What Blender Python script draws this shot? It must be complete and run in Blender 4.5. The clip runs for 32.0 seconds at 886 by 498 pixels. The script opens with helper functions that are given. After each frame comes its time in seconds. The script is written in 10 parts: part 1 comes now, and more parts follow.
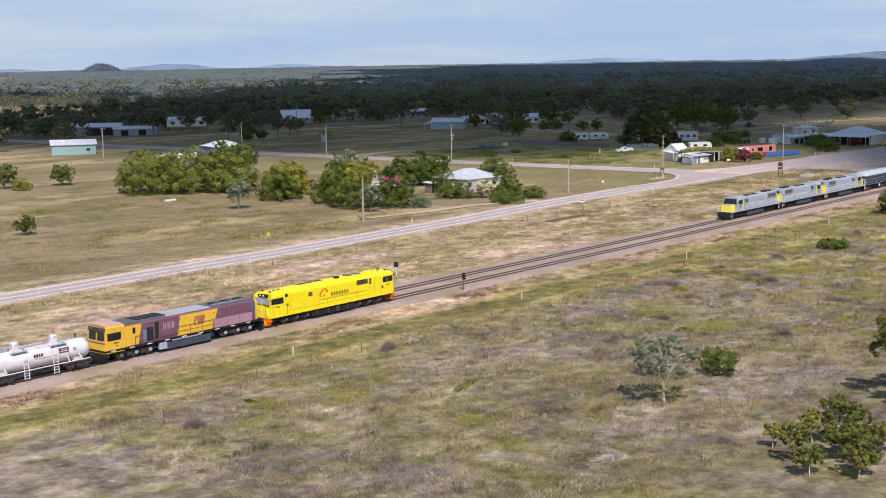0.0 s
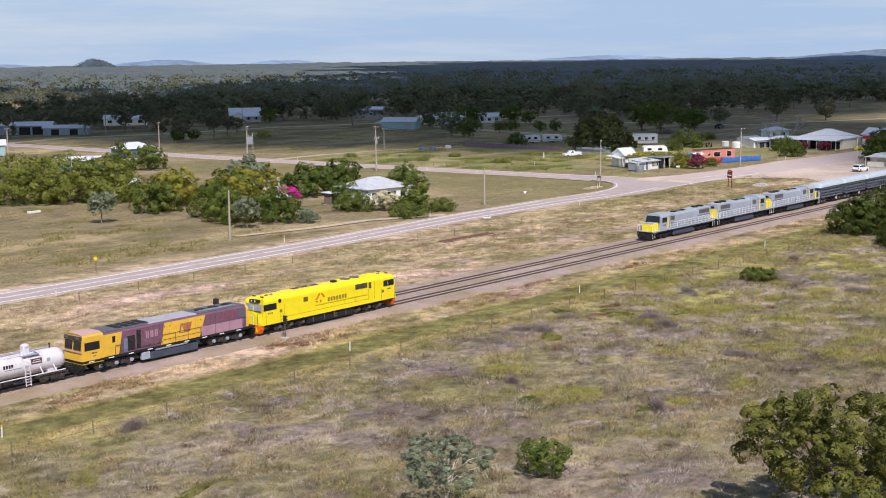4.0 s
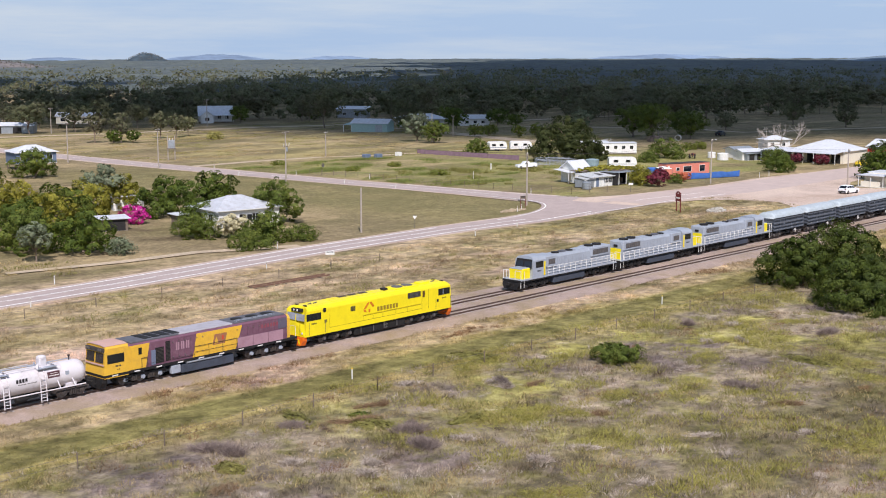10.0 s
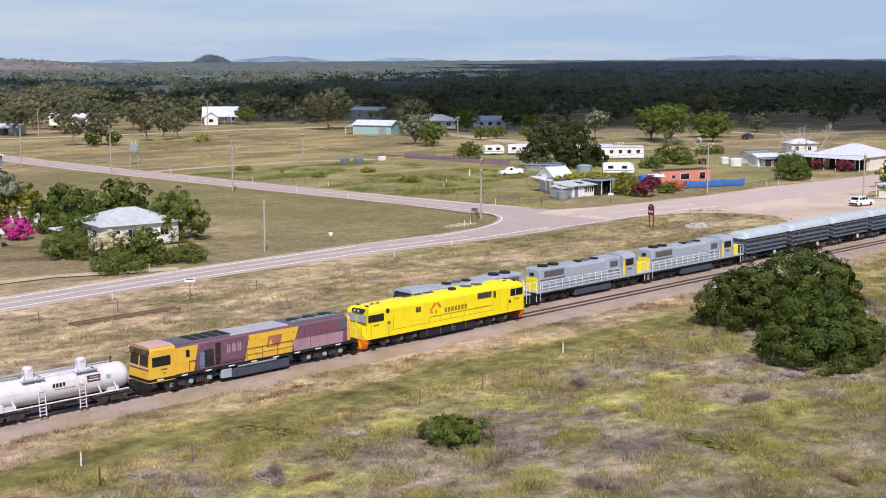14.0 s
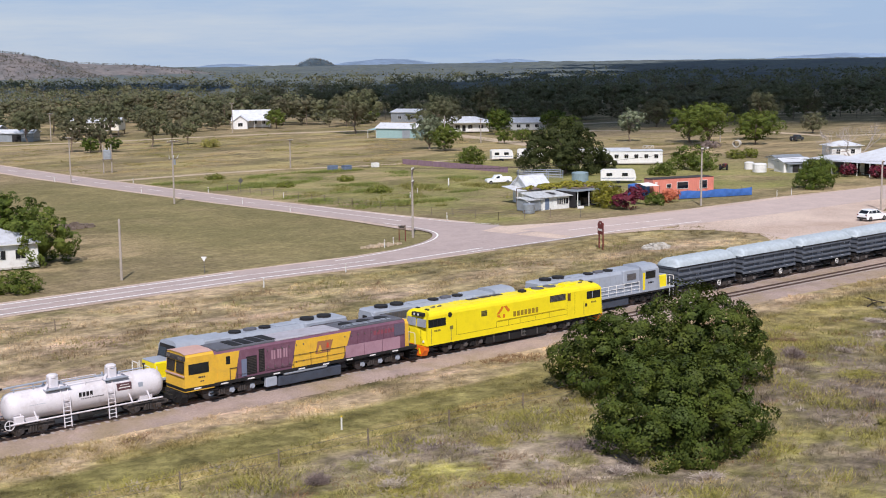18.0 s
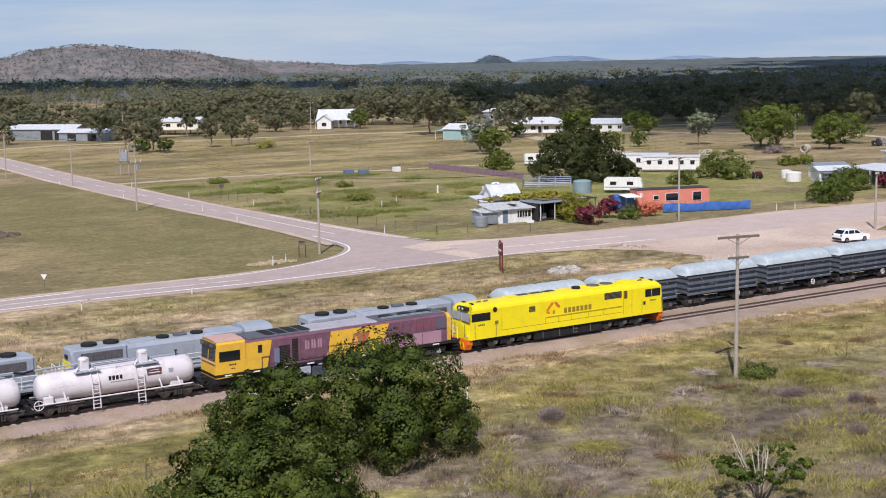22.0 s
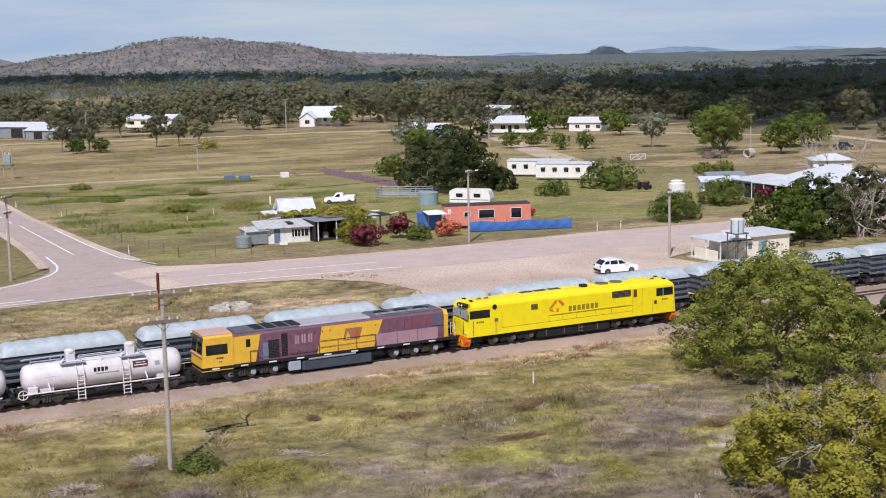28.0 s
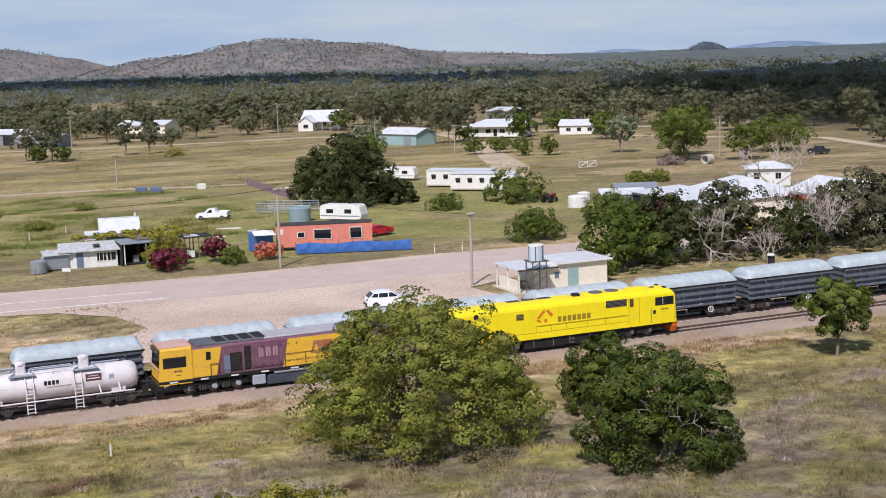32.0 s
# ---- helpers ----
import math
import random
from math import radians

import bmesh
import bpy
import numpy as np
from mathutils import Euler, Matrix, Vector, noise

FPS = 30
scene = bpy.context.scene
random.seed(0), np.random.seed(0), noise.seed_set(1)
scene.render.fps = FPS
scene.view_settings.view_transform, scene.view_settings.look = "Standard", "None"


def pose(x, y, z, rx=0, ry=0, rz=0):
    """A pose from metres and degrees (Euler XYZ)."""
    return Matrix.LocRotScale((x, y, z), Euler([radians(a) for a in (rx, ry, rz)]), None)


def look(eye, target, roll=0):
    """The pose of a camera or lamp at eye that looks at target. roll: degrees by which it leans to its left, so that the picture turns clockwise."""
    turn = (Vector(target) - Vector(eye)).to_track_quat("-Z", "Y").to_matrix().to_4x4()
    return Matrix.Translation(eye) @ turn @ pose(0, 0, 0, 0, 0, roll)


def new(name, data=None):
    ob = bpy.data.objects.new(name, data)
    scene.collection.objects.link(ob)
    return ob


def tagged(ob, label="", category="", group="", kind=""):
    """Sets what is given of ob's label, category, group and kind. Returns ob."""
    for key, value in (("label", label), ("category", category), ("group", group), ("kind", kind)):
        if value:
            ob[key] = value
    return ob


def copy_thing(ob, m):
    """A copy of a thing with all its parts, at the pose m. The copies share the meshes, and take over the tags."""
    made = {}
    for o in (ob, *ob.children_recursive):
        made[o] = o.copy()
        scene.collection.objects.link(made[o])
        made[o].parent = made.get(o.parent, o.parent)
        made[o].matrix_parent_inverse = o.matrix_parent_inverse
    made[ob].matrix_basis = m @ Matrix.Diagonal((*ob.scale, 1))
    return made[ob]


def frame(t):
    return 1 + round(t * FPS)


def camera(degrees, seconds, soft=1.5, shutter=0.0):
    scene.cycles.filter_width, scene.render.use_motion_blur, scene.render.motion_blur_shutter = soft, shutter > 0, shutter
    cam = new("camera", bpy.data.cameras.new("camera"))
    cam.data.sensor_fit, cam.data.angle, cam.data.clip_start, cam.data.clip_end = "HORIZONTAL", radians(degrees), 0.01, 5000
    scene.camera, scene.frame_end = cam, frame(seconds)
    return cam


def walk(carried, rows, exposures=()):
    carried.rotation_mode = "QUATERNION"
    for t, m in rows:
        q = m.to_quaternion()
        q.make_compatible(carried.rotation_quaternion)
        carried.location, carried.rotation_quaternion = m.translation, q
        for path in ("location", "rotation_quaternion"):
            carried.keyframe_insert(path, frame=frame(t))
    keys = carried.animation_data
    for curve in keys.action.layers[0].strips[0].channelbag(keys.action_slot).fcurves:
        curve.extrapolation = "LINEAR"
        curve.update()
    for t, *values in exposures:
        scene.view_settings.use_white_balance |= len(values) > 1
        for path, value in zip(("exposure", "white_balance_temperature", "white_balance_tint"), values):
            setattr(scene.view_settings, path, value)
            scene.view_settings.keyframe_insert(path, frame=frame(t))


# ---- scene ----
import itertools

# ---- camera ----
cam = camera(35.33, 32.0, soft=1.0, shutter=0.25)
PATH = [
    (0, (-289.51, -113.91, 31.98), (-243.825, -75.997, 23.252), -0.62),
    (0.5, (-284.70, -112.66, 31.66), (-239.216, -74.529, 22.889), -0.42),
    (1, (-279.87, -111.44, 31.41), (-234.349, -73.357, 22.626), -0.26),
    (1.5, (-274.94, -110.30, 31.38), (-229.426, -72.200, 22.598), -0.18),
    (2, (-269.99, -109.24, 31.39), (-224.486, -71.140, 22.575), -0.17),
    (2.5, (-265.08, -108.31, 31.28), (-219.581, -70.217, 22.437), -0.24),
    (3, (-260.16, -107.56, 31.15), (-214.667, -69.440, 22.322), -0.34),
    (3.5, (-255.14, -107.09, 31.08), (-209.610, -69.010, 22.272), -0.41),
    (4, (-250.10, -106.72, 31.00), (-204.492, -68.756, 22.142), -0.43),
    (4.5, (-245.13, -106.31, 30.79), (-199.403, -68.502, 21.898), -0.32),
    (6.5, (-225.30, -104.50, 30.44), (-179.818, -66.412, 21.489), 0.35),
    (7, (-220.46, -103.73, 30.40), (-175.297, -65.263, 21.404), 0.39),
    (7.5, (-215.76, -102.81, 30.28), (-170.914, -63.996, 21.223), 0.41),
    (8, (-211.12, -101.87, 30.17), (-166.442, -62.846, 21.158), 0.39),
    (8.5, (-206.57, -100.91, 30.15), (-162.018, -61.746, 21.116), 0.30),
    (9, (-202.01, -99.96, 30.14), (-157.625, -60.603, 21.132), 0.21),
    (9.5, (-197.32, -99.06, 30.07), (-153.255, -59.351, 21.081), 0.16),
    (10, (-192.61, -98.18, 29.97), (-148.714, -58.274, 21.005), 0.13),
    (10.5, (-187.94, -97.30, 29.81), (-144.279, -57.131, 20.865), 0.16),
    (11, (-183.26, -96.41, 29.59), (-139.844, -55.979, 20.657), 0.21),
    (11.5, (-178.53, -95.52, 29.31), (-135.459, -54.718, 20.388), 0.23),
    (12, (-173.77, -94.62, 29.02), (-130.914, -53.587, 20.099), 0.23),
    (12.5, (-168.98, -93.68, 28.75), (-126.159, -52.608, 19.827), 0.19),
    (13, (-164.17, -92.76, 28.49), (-121.654, -51.369, 19.590), 0.13),
    (13.5, (-159.35, -92.02, 28.22), (-117.177, -50.274, 19.329), 0.08),
    (15.5, (-140.02, -89.48, 27.25), (-99.530, -46.087, 18.425), -0.29),
    (16, (-135.08, -88.90, 27.03), (-95.043, -45.093, 18.215), -0.36),
    (16.5, (-130.08, -88.45, 26.80), (-90.592, -44.139, 17.977), -0.48),
    (17, (-125.01, -88.04, 26.59), (-86.000, -43.301, 17.803), -0.58),
    (17.5, (-119.77, -87.60, 26.42), (-81.188, -42.502, 17.643), -0.64),
    (18, (-114.53, -87.37, 26.31), (-76.304, -41.960, 17.534), -0.69),
    (18.5, (-109.39, -87.60, 26.32), (-71.411, -41.980, 17.564), -0.76),
    (19, (-104.32, -88.12, 26.36), (-66.406, -42.457, 17.586), -0.83),
    (19.5, (-99.36, -88.86, 26.35), (-61.736, -42.951, 17.584), -0.93),
    (20, (-94.45, -89.80, 26.30), (-57.365, -43.455, 17.538), -1.03),
    (20.5, (-89.53, -90.95, 26.19), (-53.150, -44.041, 17.470), -1.09),
    (21, (-84.66, -92.20, 26.07), (-49.619, -44.285, 17.339), -1.10),
    (21.5, (-79.87, -93.46, 26.01), (-46.535, -44.341, 17.262), -1.04),
    (22, (-75.21, -94.66, 25.99), (-43.475, -44.504, 17.194), -0.93),
    (22.5, (-70.81, -95.72, 26.03), (-40.625, -44.624, 17.188), -0.78),
    (23, (-66.51, -96.61, 26.08), (-37.432, -44.894, 17.166), -0.66),
    (23.5, (-62.16, -97.30, 26.08), (-33.876, -45.145, 17.127), -0.66),
    (24, (-57.82, -97.79, 26.06), (-30.317, -45.220, 17.094), -0.70),
    (24.5, (-53.48, -98.04, 26.07), (-26.153, -45.389, 17.067), -0.72),
    (25, (-49.13, -98.20, 26.09), (-21.834, -45.542, 17.050), -0.73),
    (25.5, (-44.78, -98.39, 26.11), (-17.546, -45.709, 17.030), -0.72),
    (27.5, (-27.18, -99.26, 26.20), (-0.163, -46.469, 17.102), -1.08),
    (28, (-22.49, -99.52, 26.18), (4.478, -46.699, 17.099), -1.14),
    (28.5, (-17.76, -99.65, 26.24), (9.153, -46.797, 17.154), -1.25),
    (29, (-12.95, -99.71, 26.28), (13.527, -46.636, 17.198), -1.36),
    (29.5, (-7.98, -99.65, 26.22), (18.065, -46.368, 17.156), -1.45),
    (30, (-2.94, -99.56, 26.15), (22.603, -46.026, 17.093), -1.54),
    (30.5, (2.09, -99.47, 26.13), (27.146, -45.706, 17.069), -1.63),
    (31, (7.13, -99.37, 26.09), (31.427, -45.267, 17.022), -1.73),
    (31.5, (12.13, -99.26, 25.99), (35.732, -44.842, 16.960), -1.84),
    (32, (17.12, -99.14, 25.86), (39.785, -44.330, 16.827), -1.95),
]
walk(cam, [(t, look(e, g, r)) for t, e, g, r in PATH], [(0, 0.08, 6400, 13), (10, 0.07, 6400, 13), (16, 0.02, 6400, 13), (20, -0.07, 6350, 13), (32, -0.07, 6350, 13)])

# ---- light ----
SUN_AZ, SUN_EL = 230.0, 48.5      # degrees, from +x; the sun stands behind the camera
world = bpy.data.worlds.new("world")
scene.world = world
world.use_nodes = True
nt = world.node_tree
sky = nt.nodes.new("ShaderNodeTexSky")
sky.sky_type = "NISHITA"
sky.sun_disc = False
sky.sun_elevation = radians(SUN_EL)
sky.sun_rotation = radians(90 - SUN_AZ)
sky.air_density, sky.dust_density, sky.ozone_density = 1.0, 0.4, 2.0
tc = nt.nodes.new("ShaderNodeTexCoord")
mp = nt.nodes.new("ShaderNodeMapping")
mp.inputs["Scale"].default_value = (1.5, 1.5, 16.0)
nz = nt.nodes.new("ShaderNodeTexNoise")
nz.inputs["Scale"].default_value = 2.2
nz.inputs["Detail"].default_value = 7.0
nz.inputs["Roughness"].default_value = 0.62
cr = nt.nodes.new("ShaderNodeValToRGB")
cr.color_ramp.elements[0].position, cr.color_ramp.elements[1].position = 0.40, 0.72
cr.color_ramp.elements[0].color = (4.0, 5.5, 7.7, 1)
cr.color_ramp.elements[1].color = (6.1, 6.9, 7.75, 1)
mx = nt.nodes.new("ShaderNodeMixRGB")
# haze and thin cloud thicken towards the horizon
sz = nt.nodes.new("ShaderNodeSeparateXYZ")
hz = nt.nodes.new("ShaderNodeMapRange")
hz.interpolation_type = "SMOOTHSTEP"
hz.inputs["From Min"].default_value, hz.inputs["From Max"].default_value = 0.06, 0.5
hz.inputs["To Min"].default_value, hz.inputs["To Max"].default_value = 0.93, 0.12
nt.links.new(tc.outputs["Generated"], sz.inputs["Vector"])
nt.links.new(sz.outputs["Z"], hz.inputs["Value"])
nt.links.new(hz.outputs["Result"], mx.inputs["Fac"])
bg = nt.nodes["Background"]
bg.inputs["Strength"].default_value = 0.095
nt.links.new(tc.outputs["Generated"], mp.inputs["Vector"])
nt.links.new(mp.outputs["Vector"], nz.inputs["Vector"])
nt.links.new(nz.outputs["Fac"], cr.inputs["Fac"])
nt.links.new(cr.outputs["Color"], mx.inputs["Color2"])
nt.links.new(sky.outputs["Color"], mx.inputs["Color1"])
nt.links.new(mx.outputs["Color"], bg.inputs["Color"])
sun_data = bpy.data.lights.new("sun", "SUN")
sun_data.energy, sun_data.angle, sun_data.color = 4.6, radians(0.6), (1.0, 0.955, 0.94)
sun = new("sun", sun_data)
to_sun = Vector((math.cos(radians(SUN_AZ)) * math.cos(radians(SUN_EL)), math.sin(radians(SUN_AZ)) * math.cos(radians(SUN_EL)), math.sin(radians(SUN_EL))))
sun.matrix_world = look(to_sun * 300, (0, 0, 0))


# ---- materials ----
def lin(r, g, b):
    """sRGB 0..255 to linear."""
    return tuple(((v / 255 + 0.055) / 1.055) ** 2.4 if v > 10 else v / 255 / 12.92 for v in (r, g, b))


MATS = {}


def mat(name, col, rough=0.6, metal=0.0, var=0.12, scale=1.2, fine=14.0, bump=0.0, dirt=None, dirt_amt=0.0, obj_var=0.0, world_co=False, island=0.0, spec=0.4):
    """A painted or raw surface with broad and fine variation, optional dirt blotches and bump."""
    if name in MATS:
        return MATS[name]
    m = bpy.data.materials.new(name)
    m.use_nodes = True
    t = m.node_tree
    n, l = t.nodes, t.links
    b = n["Principled BSDF"]
    b.inputs["Roughness"].default_value = rough
    b.inputs["Metallic"].default_value = metal
    b.inputs["Specular IOR Level"].default_value = spec
    if world_co:
        vec = n.new("ShaderNodeNewGeometry").outputs["Position"]
    else:
        vec = n.new("ShaderNodeTexCoord").outputs["Object"]
    big = n.new("ShaderNodeTexNoise")
    big.inputs["Scale"].default_value, big.inputs["Detail"].default_value = scale, 4
    sm = n.new("ShaderNodeTexNoise")
    sm.inputs["Scale"].default_value, sm.inputs["Detail"].default_value = fine, 3
    l.new(vec, big.inputs["Vector"])
    l.new(vec, sm.inputs["Vector"])
    add = n.new("ShaderNodeMath")
    add.operation = "ADD"
    l.new(big.outputs["Fac"], add.inputs[0])
    l.new(sm.outputs["Fac"], add.inputs[1])
    last = add.outputs[0]
    if obj_var:
        oi = n.new("ShaderNodeObjectInfo")
        ma = n.new("ShaderNodeMath")
        ma.operation = "MULTIPLY_ADD"
        ma.inputs[1].default_value = obj_var
        l.new(oi.outputs["Random"], ma.inputs[0])
        l.new(last, ma.inputs[2])
        last = ma.outputs[0]
    if island:
        ge = n.new("ShaderNodeNewGeometry")
        ma = n.new("ShaderNodeMath")
        ma.operation = "MULTIPLY_ADD"
        ma.inputs[1].default_value = island
        l.new(ge.outputs["Random Per Island"], ma.inputs[0])
        l.new(last, ma.inputs[2])
        last = ma.outputs[0]
    rng = n.new("ShaderNodeMapRange")
    hi = 1.35 + obj_var + island
    rng.inputs["From Min"].default_value, rng.inputs["From Max"].default_value = 0.65, hi
    rng.inputs["To Min"].default_value, rng.inputs["To Max"].default_value = 1 - var, 1 + var
    l.new(last, rng.inputs["Value"])
    mul = n.new("ShaderNodeVectorMath")
    mul.operation = "SCALE"
    mul.inputs[0].default_value = col
    l.new(rng.outputs["Result"], mul.inputs["Scale"])
    out = mul.outputs["Vector"]
    if dirt:
        dn = n.new("ShaderNodeTexNoise")
        dn.inputs["Scale"].default_value, dn.inputs["Detail"].default_value, dn.inputs["Roughness"].default_value = scale * 2.3, 6, 0.7
        l.new(vec, dn.inputs["Vector"])
        dr = n.new("ShaderNodeMapRange")
        dr.inputs["From Min"].default_value, dr.inputs["From Max"].default_value = 0.48, 0.72
        dr.inputs["To Max"].default_value = dirt_amt
        l.new(dn.outputs["Fac"], dr.inputs["Value"])
        dm = n.new("ShaderNodeMixRGB")
        dm.inputs["Color2"].default_value = (*dirt, 1)
        l.new(dr.outputs["Result"], dm.inputs["Fac"])
        l.new(out, dm.inputs["Color1"])
        out = dm.outputs["Color"]
    l.new(out, b.inputs["Base Color"])
    if bump:
        bp = n.new("ShaderNodeBump")
        bp.inputs["Strength"].default_value, bp.inputs["Distance"].default_value = bump, 0.05
        l.new(sm.outputs["Fac"], bp.inputs["Height"])
        l.new(bp.outputs["Normal"], b.inputs["Normal"])
    MATS[name] = m
    return m


def see_through(t, colour, amount):
    """Lets some of the sunlight through a thin leaf or blade."""
    n, l = t.nodes, t.links
    tr = n.new("ShaderNodeBsdfTranslucent")
    l.new(colour, tr.inputs["Color"])
    mi = n.new("ShaderNodeMixShader")
    mi.inputs["Fac"].default_value = amount
    l.new(n["Principled BSDF"].outputs["BSDF"], mi.inputs[1])
    l.new(tr.outputs["BSDF"], mi.inputs[2])
    l.new(mi.outputs["Shader"], n["Material Output"].inputs["Surface"])


def patches(name, cols, scales, rough=0.9, bump=0.5, fine=3.0, stretch=(1, 1, 1), warp=0.0, island=0.0, spread=0.35, trans=0.0):
    """Ground and foliage: several colours that run into one another in patches of two sizes, in world space."""
    m = bpy.data.materials.new(name)
    m.use_nodes = True
    t = m.node_tree
    n, l = t.nodes, t.links
    b = n["Principled BSDF"]
    b.inputs["Roughness"].default_value = rough
    b.inputs["Specular IOR Level"].default_value = 0.15
    ge = n.new("ShaderNodeNewGeometry")
    ma = n.new("ShaderNodeMapping")
    ma.inputs["Scale"].default_value = stretch
    l.new(ge.outputs["Position"], ma.inputs["Vector"])
    out = None
    for i, (c, s) in enumerate(zip(cols, scales)):
        if i == 0:
            rgb = n.new("ShaderNodeRGB")
            rgb.outputs[0].default_value = (*c, 1)
            out = rgb.outputs[0]
            continue
        off = n.new("ShaderNodeVectorMath")
        off.operation = "ADD"
        off.inputs[1].default_value = (37.7 * i, 11.3 * i, 5.1 * i)
        l.new(ma.outputs["Vector"], off.inputs[0])
        nz = n.new("ShaderNodeTexNoise")
        nz.inputs["Scale"].default_value, nz.inputs["Detail"].default_value, nz.inputs["Roughness"].default_value = s, 7, 0.66
        l.new(off.outputs["Vector"], nz.inputs["Vector"])
        r = n.new("ShaderNodeMapRange")
        r.inputs["From Min"].default_value, r.inputs["From Max"].default_value = 0.5 - spread * 0.2, 0.5 + spread * 0.5
        l.new(nz.outputs["Fac"], r.inputs["Value"])
        mi = n.new("ShaderNodeMixRGB")
        mi.inputs["Color2"].default_value = (*c, 1)
        l.new(r.outputs["Result"], mi.inputs["Fac"])
        l.new(out, mi.inputs["Color1"])
        out = mi.outputs["Color"]
    fn = n.new("ShaderNodeTexNoise")
    fn.inputs["Scale"].default_value, fn.inputs["Detail"].default_value, fn.inputs["Roughness"].default_value = fine, 6, 0.75
    l.new(ge.outputs["Position"], fn.inputs["Vector"])
    r = n.new("ShaderNodeMapRange")
    r.inputs["From Min"].default_value, r.inputs["From Max"].default_value = 0.3, 0.7
    r.inputs["To Min"].default_value, r.inputs["To Max"].default_value = 0.62, 1.38
    l.new(fn.outputs["Fac"], r.inputs["Value"])
    val = r.outputs["Result"]
    if island:
        im = n.new("ShaderNodeMapRange")
        im.inputs["To Min"].default_value, im.inputs["To Max"].default_value = 1 - island, 1 + island
        l.new(ge.outputs["Random Per Island"], im.inputs["Value"])
        mm = n.new("ShaderNodeMath")
        mm.operation = "MULTIPLY"
        l.new(val, mm.inputs[0])
        l.new(im.outputs["Result"], mm.inputs[1])
        val = mm.outputs[0]
    sc = n.new("ShaderNodeVectorMath")
    sc.operation = "SCALE"
    l.new(out, sc.inputs[0])
    l.new(val, sc.inputs["Scale"])
    l.new(sc.outputs["Vector"], b.inputs["Base Color"])
    if bump:
        bp = n.new("ShaderNodeBump")
        bp.inputs["Strength"].default_value, bp.inputs["Distance"].default_value = bump, 0.3
        l.new(fn.outputs["Fac"], bp.inputs["Height"])
        l.new(bp.outputs["Normal"], b.inputs["Normal"])
    if trans:
        see_through(t, sc.outputs["Vector"], trans)
    MATS[name] = m
    return m


def meadow(name, gain, island, fine, bump, trans=0.0):
    """Grassland in zones along the railway: tussock field, mown strip, straw verge, smooth paddock; each mottled in patches."""
    m = bpy.data.materials.new(name)
    m.use_nodes = True
    t = m.node_tree
    n, l = t.nodes, t.links
    b = n["Principled BSDF"]
    b.inputs["Roughness"].default_value = 0.95
    b.inputs["Specular IOR Level"].default_value = 0.1
    ge = n.new("ShaderNodeNewGeometry")
    pos = ge.outputs["Position"]

    def noise_fac(scale, lo, hi, off, detail=6, rough=0.62, stretch=(1, 1, 1)):
        mp = n.new("ShaderNodeMapping")
        mp.inputs["Location"].default_value = (off * 17.3, off * 7.1, off * 3.3)
        mp.inputs["Scale"].default_value = stretch
        l.new(pos, mp.inputs["Vector"])
        nz = n.new("ShaderNodeTexNoise")
        nz.inputs["Scale"].default_value, nz.inputs["Detail"].default_value, nz.inputs["Roughness"].default_value = scale, detail, rough
        l.new(mp.outputs["Vector"], nz.inputs["Vector"])
        r = n.new("ShaderNodeMapRange")
        r.inputs["From Min"].default_value, r.inputs["From Max"].default_value = lo, hi
        l.new(nz.outputs["Fac"], r.inputs["Value"])
        return r.outputs["Result"], nz.outputs["Fac"]

    def mix(f, c1, c2):
        x = n.new("ShaderNodeMixRGB")
        for k, c in (("Color1", c1), ("Color2", c2)):
            if isinstance(c, tuple):
                x.inputs[k].default_value = (*c, 1)
            else:
                l.new(c, x.inputs[k])
        l.new(f, x.inputs["Fac"])
        return x.outputs["Color"]
    # tussock field
    c = mix(noise_fac(0.07, 0.42, 0.6, 1)[0], TUSS[0], TUSS[1])
    c = mix(noise_fac(0.1, 0.5, 0.6, 2)[0], c, TUSS[2])
    # yellow-green patches, few on the drier western half
    sw = n.new("ShaderNodeSeparateXYZ")
    l.new(pos, sw.inputs["Vector"])
    west = n.new("ShaderNodeMapRange")
    west.inputs["From Min"].default_value, west.inputs["From Max"].default_value, west.inputs["To Min"].default_value = -140, -85, 0.15
    l.new(sw.outputs["X"], west.inputs["Value"])
    yl = n.new("ShaderNodeMath")
    yl.operation = "MULTIPLY"
    l.new(noise_fac(0.11, 0.5, 0.61, 3)[0], yl.inputs[0])
    l.new(west.outputs["Result"], yl.inputs[1])
    c = mix(yl.outputs[0], c, TUSS[3])
    c = mix(noise_fac(0.3, 0.52, 0.7, 18)[0], c, TUSS[6])
    c = mix(noise_fac(0.26, 0.62, 0.74, 4)[0], c, TUSS[4])
    c = mix(noise_fac(0.3, 0.57, 0.7, 5)[0], c, TUSS[5])
    # rank dead undergrowth far from the line
    rank = n.new("ShaderNodeMapRange")
    rank.inputs["From Min"].default_value, rank.inputs["From Max"].default_value = -30.0, -46.0
    rank.inputs["To Max"].default_value = 0.75
    sy = n.new("ShaderNodeSeparateXYZ")
    l.new(pos, sy.inputs["Vector"])
    l.new(sy.outputs["Y"], rank.inputs["Value"])
    rk = n.new("ShaderNodeMath")
    rk.operation = "MULTIPLY"
    l.new(rank.outputs["Result"], rk.inputs[0])
    l.new(noise_fac(0.05, 0.36, 0.56, 23, 5)[0], rk.inputs[1])
    # browner and darker towards the eastern end
    east = n.new("ShaderNodeMapRange")
    east.inputs["From Min"].default_value, east.inputs["From Max"].default_value, east.inputs["To Max"].default_value = -55, 0, 0.75
    l.new(sw.outputs["X"], east.inputs["Value"])
    ea = n.new("ShaderNodeMath")
    ea.operation = "MULTIPLY"
    l.new(east.outputs["Result"], ea.inputs[0])
